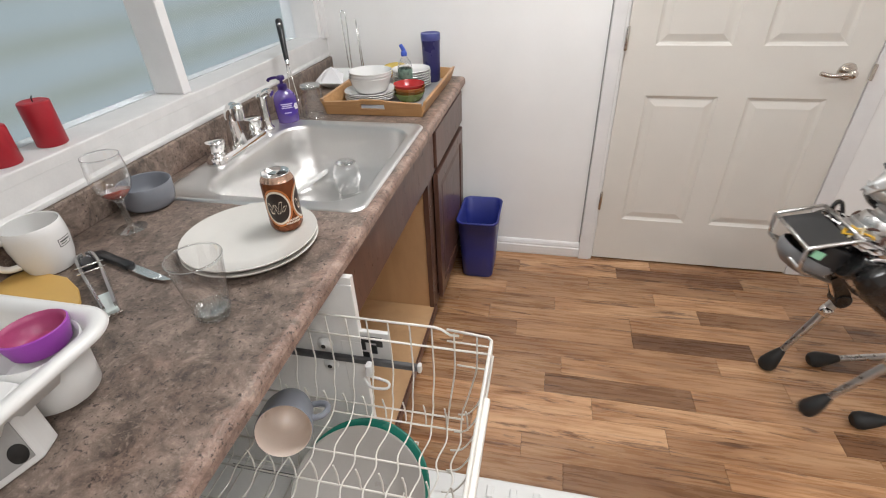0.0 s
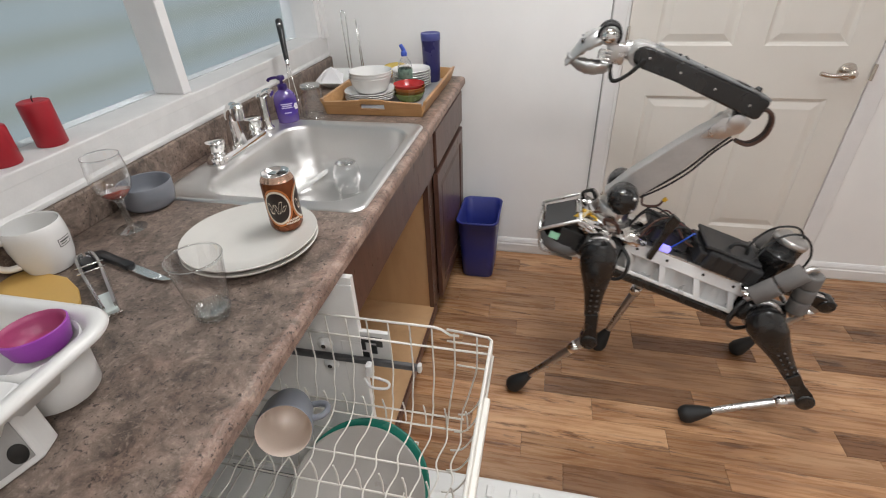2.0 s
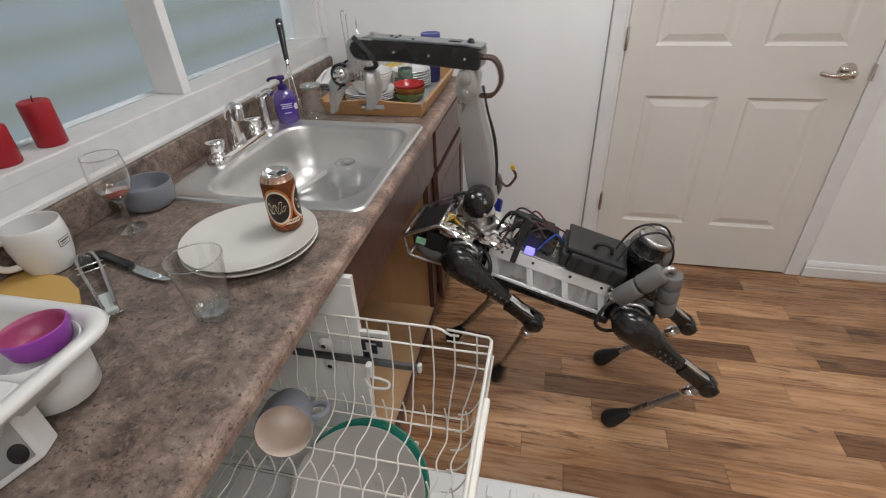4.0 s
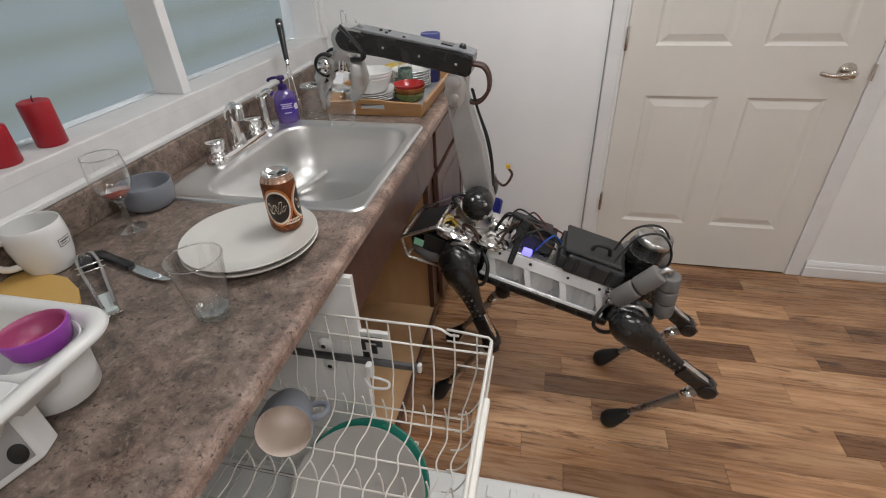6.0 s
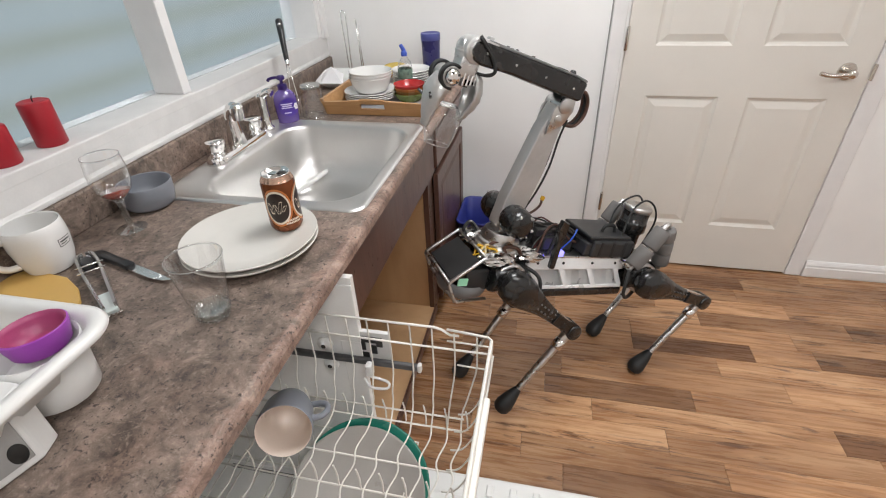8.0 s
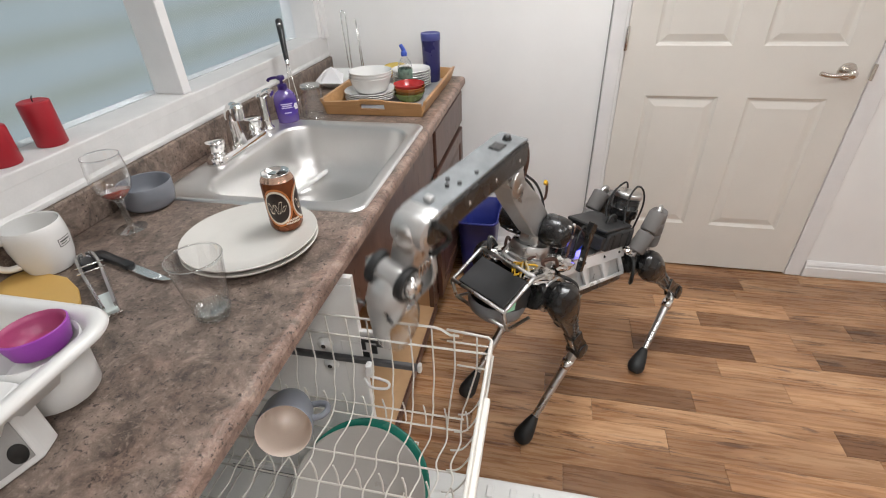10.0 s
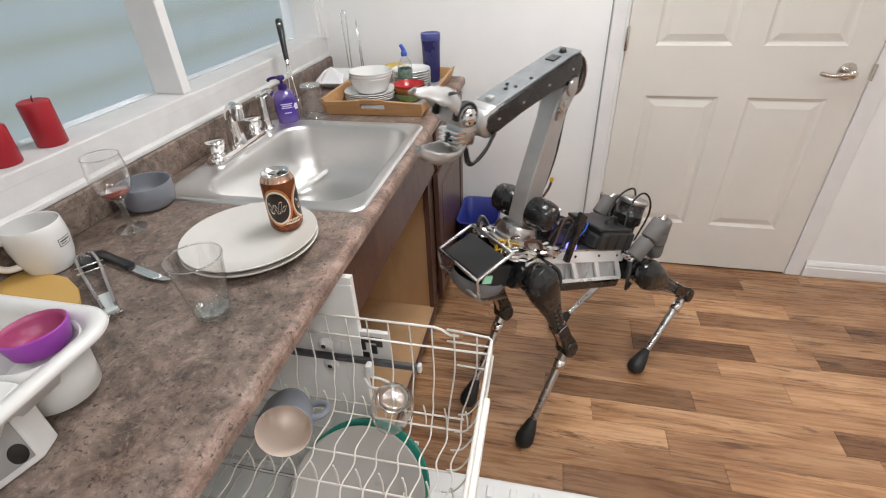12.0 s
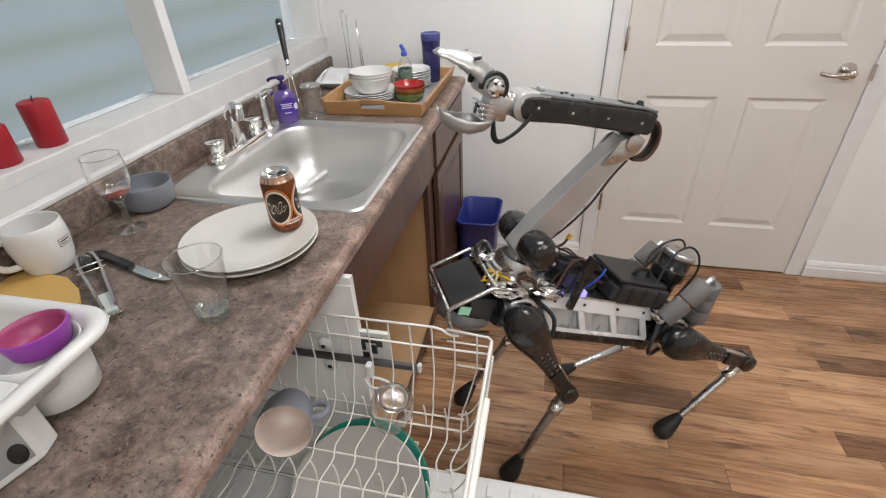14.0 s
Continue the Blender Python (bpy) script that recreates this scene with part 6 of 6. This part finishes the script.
    for k in range(4):
        z = -0.008 - 0.0105 * k
        part("cooling_fin", boxes(((0.056, -0.029, z - 0.003), (0.088 - 0.003 * k, 0.029, z + 0.003)), bev=0.0015), CHROME, grip)
    part("fin_pad", boxes(((0.086, -0.004, -0.034), (0.089, 0.006, -0.012))), SHELL, grip)
    bm = bmesh.new()
    tube(bm, smooth_curve([(-0.035, 0.034, -0.012), (-0.012, 0.038, -0.045), (0.016, 0.036, -0.074), (0.032, 0.032, -0.082), (0.044, 0.028, -0.070), (0.048, 0.024, -0.040)]), 0.0042)
    tube(bm, smooth_curve([(-0.030, 0.040, -0.010), (-0.004, 0.043, -0.048), (0.020, 0.041, -0.072), (0.037, 0.036, -0.074), (0.050, 0.030, -0.042)]), 0.0034)
    part("grip_cable", bm, RUBBER, grip)

    def shell(stations, way):
        """A hollow curved jaw lofted along x: each station is (x, rim height, half width, depth); way is the side on which its back lies."""
        rings = []
        for x, z, w, h in stations:
            outer = [(x, w * math.cos(a), z + way * h * math.sin(a)) for a in [math.pi * j / 12 for j in range(13)]]
            inner = [(x, (w - 0.005) * math.cos(a), z + way * (h - 0.006) * math.sin(a)) for a in [math.pi * (12 - j) / 12 for j in range(13)]]
            rings.append(outer + inner)
        bm = bmesh.new()
        loft(bm, rings, True, True)
        return bm

    lower = []
    for k in range(13):
        u = k / 12
        lower.append((0.052 + 0.120 * u, -0.034 - 0.010 * math.sin(math.pi * u) - 0.004 * abs(math.sin(7 * math.pi * u)), 0.030 + 0.010 * math.sin(math.pi * min(1, u * 1.25)) - 0.017 * u ** 3, 0.030 + 0.012 * math.sin(math.pi * u) - 0.014 * u))
    fixed = part("fixed_jaw", shell(lower, -1), JAW_ALU, grip, "curved silver fixed jaw")
    upper_rim = []
    for k in range(15):
        u = k / 14
        upper_rim.append((-0.004 + 0.128 * u, -0.012 - 0.048 * u ** 1.3 + 0.006 * math.sin(math.pi * u) - 0.005 * abs(math.sin(8 * math.pi * u)), 0.030 + 0.012 * math.sin(math.pi * min(1, u * 1.3)) - 0.018 * u ** 3, 0.034 + 0.018 * math.sin(math.pi * u) - 0.018 * u))
    jaw = part("jaw", shell(upper_rim, 1), JAW_ALU, robot, "curved silver moving jaw")
    part("jaw_liner", boxes(((0.030, -0.026, -0.012), (0.036, 0.026, 0.010)), ((0.060, -0.026, -0.018), (0.066, 0.026, 0.006)), bev=0.002), SHELL, jaw, "dark cross ribs inside the jaw")
    for s in (1, -1):
        part("jaw_bolt", rods(((0.070, s * 0.026, -0.004), (0.070, s * 0.041, 0.006), 0.004, 0.0035, 8)), RAIL_STEEL, jaw)
    return turret, upper, fore, grip, jaw


TURRET, UPPER_ARM, FOREARM, GRIPPER, JAW = build_arm()

# ---- floor planks ----
floor = thing("floor", "warm brown streaked wood-look laminate plank floor", "floor", kind="structure")
rng = random.Random(5)
ROW, ROW_TOP = 0.0955, 0.0155
PLANKS = {}
# known boards of some rows, from the cabinets outwards: where each ends, and its tone (0 pale, 1 middle, 2 dark)
BOARDS = {
    0: [(0.12, 1), (0.95, 0), (1.62, 1)], 1: [(0.30, 1), (0.78, 0), (1.35, 2), (2.1, 1)], 2: [(0.64, 1), (1.30, 1), (1.9, 0)], 3: [(0.25, 0), (0.93, 1), (1.48, 0)],
    4: [(0.035, 1), (0.482, 1), (1.10, 0), (1.68, 1), (2.2, 2)], 5: [(0.19, 0), (0.805, 1), (1.44, 0), (2.1, 1)], 6: [(0.32, 1), (0.802, 1), (1.26, 2), (1.49, 0), (1.95, 2)],
    7: [(0.10, 0), (1.11, 1), (1.75, 0)], 8: [(0.512, 1), (1.32, 0), (2.0, 0)], 9: [(0.45, 1), (0.98, 2), (1.62, 0)], 10: [(0.62, 0), (1.41, 0), (2.0, 2)], 11: [(0.20, 1), (0.86, 0), (1.5, 1)],
    12: [(0.38, 0), (1.02, 1), (1.7, 0)], 13: [(0.518, 1), (1.15, 2), (1.9, 1)], 14: [(0.30, 1), (1.05, 0), (1.75, 1)],
}
for k in range(41):
    y0 = ROW_TOP - ROW * (k + 1)
    x, row = XW, list(BOARDS.get(k, []))
    if not row:
        row = [(x + rng.uniform(0.2, 0.8), rng.choice((0, 1, 1, 2)))]
    while x < XR - 0.01:
        end, tone = row.pop(0) if row else (x + rng.choice((0.5, 0.62, 0.78, 0.92)), rng.choice((0, 0, 1, 1, 2)))
        length = round(min(end, XR) - x, 3)
        if (length, tone) not in PLANKS:
            bm = bmesh.new()
            box(bm, (0.0004, 0.0004, -0.008), (length - 0.0004, ROW - 0.0004, 0), 0.0009)
            ob = mesh_ob("plank", bm, FLOOR_WOODS[tone])
            PLANKS[(length, tone)] = ob.data
        else:
            ob = new("plank", PLANKS[(length, tone)])
        ob.matrix_basis = pose(x, y0, 0)
        ob.parent = floor
        x += length

# ---- what moves: seconds, then metres or degrees ----
BODY_PLACE = [
    (0, 1.535, -0.778, 0.505),
    (0.5, 1.413, -0.743, 0.495),
    (1, 1.207, -0.759, 0.51),
    (1.5, 1.013, -0.739, 0.51),
    (2, 0.832, -0.76, 0.497),
    (2.5, 0.647, -0.838, 0.506),
    (3, 0.499, -0.84, 0.523),
    (4.3, 0.415, -0.893, 0.533),
    (5, 0.415, -0.896, 0.535),
    (5.5, 0.415, -0.896, 0.535),
    (6, 0.415, -0.891, 0.53),
    (6.5, 0.421, -0.87, 0.511),
    (7, 0.447, -0.888, 0.498),
    (7.5, 0.467, -0.86, 0.502),
    (8, 0.467, -0.785, 0.481),
    (10.5, 0.505, -0.808, 0.508),
    (11, 0.505, -0.808, 0.508),
    (11.5, 0.506, -0.805, 0.506),
    (12, 0.482, -0.787, 0.508),
    (12.5, 0.513, -0.896, 0.477),
    (13, 0.504, -0.91, 0.473),
    (13.5, 0.479, -0.945, 0.509),
    (14, 0.525, -1.019, 0.5),
]
BODY_TURN = [
    (0, 184.2, -23.7, -0.7),
    (0.5, 173, -17, -0.3),
    (1, 179, -17, -0.8),
    (1.5, 180.5, -18.2, 3.2),
    (2, 177, -18.6, 1.5),
    (2.5, 174.1, -16.8, 0.9),
    (3, 178.9, -17.3, 1.4),
    (4.3, 175.3, -15.3, 0.2),
    (5, 175.2, -15.2, 0),
    (5.5, 175.2, -15.2, 0),
    (6, 175.2, -15.1, 0.5),
    (6.5, 185.8, -13.7, 1.8),
    (7, 190.9, -11.7, 1),
    (7.5, 203.7, -15, 2.7),
    (8, 212.4, -15.4, 2.9),
    (10.5, 234.6, -14.6, -0.8),
    (11, 234.7, -14.6, -0.9),
    (11.5, 234.6, -14.8, -0.9),
    (12, 223.2, -19.5, 1.4),
    (12.5, 215.8, -22.2, -1.7),
    (13, 208.7, -20.4, -0.9),
    (13.5, 207.3, -18.3, 1.9),
    (14, 206.2, -21.4, 2.1),
]
ARM_TURN = [
    (0, 3, 190, 16),
    (0.5, 4, 187.3, 17.9),
    (1, 3.9, 145.4, 4.8),
    (1.5, -0.2, 119.2, 4),
    (2, -2, 117.8, 4.1),
    (2.5, 6.5, 120.6, 6.2),
    (3, -1.4, 119.2, 2.9),
    (4, -1.9, 66, -12),
    (4.6, -1.9, 47, -41),
    (5, -1.9, 47, -41),
    (5.5, 4.9, 62.8, -30.5),
    (6, 3.8, 62.9, -3.8),
    (6.5, -6, 92.8, -0),
    (7, 11.3, 105.1, 12.6),
    (7.5, 10.5, 103.3, 7),
    (8, 1.7, 102.3, 8.7),
    (9.2, 4, 70, 10),
    (10.2, 16.5, 25, -24),
    (10.5, 17.2, 20.4, -30),
    (11, 17.2, 20.4, -30),
    (11.2, 16.8, 21.5, -27),
    (11.5, 13, 26.4, -8.7),
    (12, 12.8, 87.5, -31),
    (12.5, 8.9, 114, 6.5),
    (13, 4.7, 115.7, 2.3),
    (13.5, 0.9, 121.7, 4.4),
    (14, 3.1, 116, -7.3),
]
WRIST_TURN = [
    (0, -6, 0, 0),
    (0.5, -6, 0, 0),
    (1, -4, 0, 0),
    (1.5, -6, 0, 0),
    (2, -10, 0, 0),
    (2.5, -12, 0, 0),
    (3, -14, 0, 0),
    (4, -100, 1.3, 0),
    (4.6, -105.1, 1.3, 0),
    (5, -108, 1.3, 0),
    (5.5, -103, 0, 0),
    (6, -96, 0, 0),
    (6.5, -88, 0, 0),
    (7, -77, 0, 0),
    (7.5, -80, 0, 0),
    (8, -82, 0, 0),
    (9.2, -90, -3, 0),
    (10.5, -100.4, -7.7, 0),
    (11, -100.4, -7.7, 0),
    (11.2, -98, -7.7, 0),
    (11.5, -68, -6, 0),
    (12, -8, 0, 0),
    (12.5, -9, 0, 0),
    (13, -9, 0, 0),
    (13.5, -6, 0, 0),
    (14, -5, 0, 0),
]
JAW_TURN = [
    (0, -20),
    (3.4, -20),
    (4.1, 50),
    (4.6, 50),
    (4.9, 32),
    (10.9, 32),
    (11.15, 50),
    (11.5, 52),
    (12, 44),
    (12.5, 42),
    (14, 42),
]
FRONT_LEFT_FOOT = [
    (0, 1.317, -0.92, 0.078),
    (0.5, 0.967, -0.872, 0.03),
    (1, 0.967, -0.872, 0.03),
    (1.5, 0.967, -0.872, 0.03),
    (2, 0.34, -0.945, 0.03),
    (2.5, 0.34, -0.945, 0.03),
    (3, 0.34, -0.945, 0.03),
    (3.9, 0.34, -0.945, 0.03),
    (4.2, 0.07, -1.03, 0.03),
    (5.5, 0.067, -1.03, 0.03),
    (6, 0.067, -1.03, 0.03),
    (6.5, 0.174, -1.049, 0.094),
    (7, 0.261, -1.119, 0.03),
    (7.5, 0.261, -1.119, 0.03),
    (8, 0.312, -1.104, 0.099),
    (10.5, 0.391, -1.173, 0.03),
    (11, 0.391, -1.173, 0.03),
    (11.5, 0.391, -1.173, 0.03),
    (12, 0.391, -1.173, 0.03),
    (12.5, 0.326, -1.244, 0.03),
    (13, 0.326, -1.244, 0.03),
    (13.5, 0.326, -1.244, 0.03),
    (14, 0.353, -1.304, 0.03),
]
FRONT_RIGHT_FOOT = [
    (0, 1.286, -0.673, 0.03),
    (0.5, 1.24, -0.7, 0.06),
    (1, 0.944, -0.608, 0.071),
    (1.5, 0.659, -0.675, 0.03),
    (2, 0.659, -0.675, 0.03),
    (2.5, 0.33, -0.69, 0.09),
    (3, 0.065, -0.734, 0.03),
    (5.5, 0.065, -0.734, 0.03),
    (6, 0.065, -0.734, 0.03),
    (6.5, 0.065, -0.734, 0.03),
    (7, 0.065, -0.734, 0.03),
    (7.5, 0.126, -0.913, 0.03),
    (8, 0.126, -0.913, 0.03),
    (10.5, 0.18, -1.043, 0.03),
    (11, 0.18, -1.043, 0.03),
    (11.5, 0.18, -1.043, 0.03),
    (12, 0.18, -1.043, 0.03),
    (12.5, 0.18, -1.043, 0.03),
    (13, 0.168, -0.966, 0.03),
    (13.5, 0.157, -1.042, 0.03),
    (14, 0.157, -1.042, 0.03),
]
REAR_LEFT_FOOT = [
    (0, 1.497, -0.903, 0.03),
    (0.5, 1.497, -0.903, 0.03),
    (1, 1.497, -0.903, 0.03),
    (1.5, 1.003, -0.951, 0.048),
    (2, 0.938, -0.977, 0.03),
    (2.5, 0.938, -0.977, 0.03),
    (3, 0.815, -0.969, 0.072),
    (3.3, 0.68, -1.04, 0.03),
    (5.5, 0.676, -1.043, 0.03),
    (6, 0.676, -1.043, 0.03),
    (6.5, 0.676, -1.043, 0.03),
    (7, 0.676, -1.043, 0.03),
    (7.5, 0.676, -1.043, 0.03),
    (8, 0.793, -0.775, 0.03),
    (10.5, 0.793, -0.775, 0.03),
    (11, 0.793, -0.775, 0.03),
    (11.5, 0.793, -0.775, 0.03),
    (12, 0.793, -0.775, 0.03),
    (12.5, 0.793, -0.775, 0.03),
    (13, 0.793, -0.775, 0.03),
    (13.5, 0.846, -1.057, 0.03),
    (14, 0.846, -1.057, 0.03),
]
REAR_RIGHT_FOOT = [
    (0, 1.468, -0.627, 0.03),
    (0.5, 1.421, -0.59, 0.03),
    (1, 1.198, -0.608, 0.03),
    (1.5, 1.198, -0.608, 0.03),
    (2, 1.198, -0.608, 0.03),
    (2.5, 0.667, -0.755, 0.03),
    (3, 0.667, -0.755, 0.03),
    (5.5, 0.667, -0.755, 0.03),
    (6, 0.667, -0.755, 0.03),
    (6.5, 0.667, -0.755, 0.03),
    (7, 0.638, -0.676, 0.102),
    (7.5, 0.643, -0.593, 0.03),
    (8, 0.643, -0.593, 0.03),
    (10.5, 0.489, -0.593, 0.03),
    (11, 0.489, -0.593, 0.03),
    (11.5, 0.489, -0.593, 0.03),
    (12, 0.489, -0.593, 0.03),
    (12.5, 0.463, -0.733, 0.03),
    (13, 0.59, -0.685, 0.03),
    (13.5, 0.59, -0.685, 0.03),
    (14, 0.495, -0.867, 0.03),
]


def track(rows, t):
    """The values of a table at t seconds, gliding from row to row without overshoot."""
    rows = [r for r in rows]
    if t <= rows[0][0]:
        return rows[0][1:]
    if t >= rows[-1][0]:
        return rows[-1][1:]
    k = max(i for i in range(len(rows) - 1) if rows[i][0] <= t)
    a, b = rows[k], rows[k + 1]
    before, after = rows[max(k - 1, 0)], rows[min(k + 2, len(rows) - 1)]
    h = b[0] - a[0]
    u = (t - a[0]) / h
    out = []
    for i in range(1, len(a)):
        s = (b[i] - a[i]) / h
        s0 = (a[i] - before[i]) / (a[0] - before[0]) if k else s
        s1 = (after[i] - b[i]) / (after[0] - b[0]) if k + 2 < len(rows) else s
        m0 = 0 if s0 * s <= 0 else 2 * s0 * s / (s0 + s)
        m1 = 0 if s1 * s <= 0 else 2 * s1 * s / (s1 + s)
        out.append((2 * u ** 3 - 3 * u * u + 1) * a[i] + (u ** 3 - 2 * u * u + u) * h * m0 + (3 * u * u - 2 * u ** 3) * b[i] + (u ** 3 - u * u) * h * m1)
    return out


def foot_track(rows, t):
    """A foot stands, or swings with a lift, between its rows."""
    k = max([i for i in range(len(rows) - 1) if rows[i][0] <= t] or [0])
    a, b = rows[k], rows[k + 1]
    x, y, z = track(rows, t)
    step = math.hypot(b[1] - a[1], b[2] - a[2])
    if step > 0.04 and max(a[3], b[3]) < 0.05:
        u = (t - a[0]) / (b[0] - a[0])
        z += min(0.07, 0.03 + 0.15 * step) * math.sin(math.pi * min(1, max(0, u)))
    return Vector((x, y, z))


def leg_poses(hip, foot):
    """Thigh and shin in the robot's space for a hip and a foot; the knee points backwards."""
    v = foot - hip
    spread = math.atan2(v.y, -v.z)
    drop = math.hypot(v.y, v.z)
    reach = min(math.hypot(v.x, drop), THIGH + SHIN - 0.004)
    lean = math.atan2(v.x, drop)
    p = lean - math.acos(max(-1, min(1, (THIGH ** 2 + reach ** 2 - SHIN ** 2) / (2 * THIGH * reach))))
    q = lean + math.acos(max(-1, min(1, (SHIN ** 2 + reach ** 2 - THIGH ** 2) / (2 * SHIN * reach))))
    thigh = Matrix.Translation(hip) @ Matrix.Rotation(spread, 4, "X") @ Matrix.Rotation(-p, 4, "Y")
    knee = thigh @ Vector((0, 0, -THIGH))
    return thigh, Matrix.Translation(knee) @ Matrix.Rotation(spread, 4, "X") @ Matrix.Rotation(-q, 4, "Y")


def robot_poses(t):
    x, y, z = track(BODY_PLACE, t)
    yaw, pitch, roll = track(BODY_TURN, t)
    body = pose(x, y, z, roll, pitch, yaw)
    inside = body.inverted()
    out = {robot: body}
    for name, rows, sx, sy in (("front_left", FRONT_LEFT_FOOT, 1, 1), ("front_right", FRONT_RIGHT_FOOT, 1, -1), ("rear_left", REAR_LEFT_FOOT, -1, 1), ("rear_right", REAR_RIGHT_FOOT, -1, -1)):
        out[LEGS[name][0]], out[LEGS[name][1]] = leg_poses(Vector((sx * HIP_X, sy * HIP_Y, 0)), inside @ foot_track(rows, t))
    turn, lift, bend = track(ARM_TURN, t)
    nod, swing, twist = track(WRIST_TURN, t)
    gape = track(JAW_TURN, t)[0]
    base = Matrix.Translation(SHOULDER) @ pose(0, 0, 0, 0, 0, turn)
    out[TURRET] = base
    out[UPPER_ARM] = base @ pose(0, 0, 0, 0, -lift, 0)
    elbow = out[UPPER_ARM] @ Vector((UPPER, 0, 0))
    out[FOREARM] = Matrix.Translation(elbow) @ pose(0, 0, 0, 0, 0, turn) @ pose(0, 0, 0, 0, -bend, 0)
    wrist = out[FOREARM] @ Vector((FORE, 0, RISE))
    out[GRIPPER] = Matrix.Translation(wrist) @ pose(0, 0, 0, 0, 0, turn) @ pose(0, 0, 0, 0, -nod, 0) @ pose(0, 0, 0, twist, 0, swing)
    out[JAW] = out[GRIPPER] @ Matrix.Translation(HINGE) @ pose(0, 0, 0, 0, -gape, 0)
    return out


TAKEN, CARRIED, LOOSED, LEFT = 4.9, 5.4, 10.6, 10.95     # the glass is taken from the sink, held, let go and left in the rack
IN_SINK = Vector((-0.2596, -0.8326, 0.7362)), Vector((0.005, 0.031, 0.9995))       # mouth and axis of the upturned glass
IN_RACK = Vector((0.0996, -1.5752, 0.5816)), Vector((0.21, -0.20, 0.957))


def held_glass(t):
    """The glass upside down: in the sink, between the jaws with its foot towards the wrist, or let down into the rack."""
    if t >= LEFT:
        mouth, axis = IN_RACK
    elif t <= TAKEN:
        mouth, axis = IN_SINK
    else:
        p = robot_poses(t)
        hand = p[robot] @ p[GRIPPER]
        mouth, axis = hand @ Vector((0.245, 0, -0.004)), hand.to_3x3() @ Vector((-1, 0, 0.06))
        if t < CARRIED:
            u = (t - TAKEN) / (CARRIED - TAKEN)
            mouth, axis = IN_SINK[0].lerp(mouth, u * u * (3 - 2 * u)), IN_SINK[1].lerp(axis, u)
        elif t > LOOSED:
            u = (t - LOOSED) / (LEFT - LOOSED)
            mouth, axis = mouth.lerp(IN_RACK[0], u * u), axis.lerp(IN_RACK[1], u)
    return Matrix.Translation(mouth) @ axis.normalized().to_track_quat("Z", "Y").to_matrix().to_4x4()


def motions():
    times = [round(0.1 * k, 1) for k in range(141)]
    keyed = {}
    for t in times:
        for ob, m in robot_poses(t).items():
            keyed.setdefault(ob, []).append((t, m))
    for ob, rows in keyed.items():
        walk(ob, rows)
    walk(stemless_glass, [(t, held_glass(t)) for t in times])


motions()
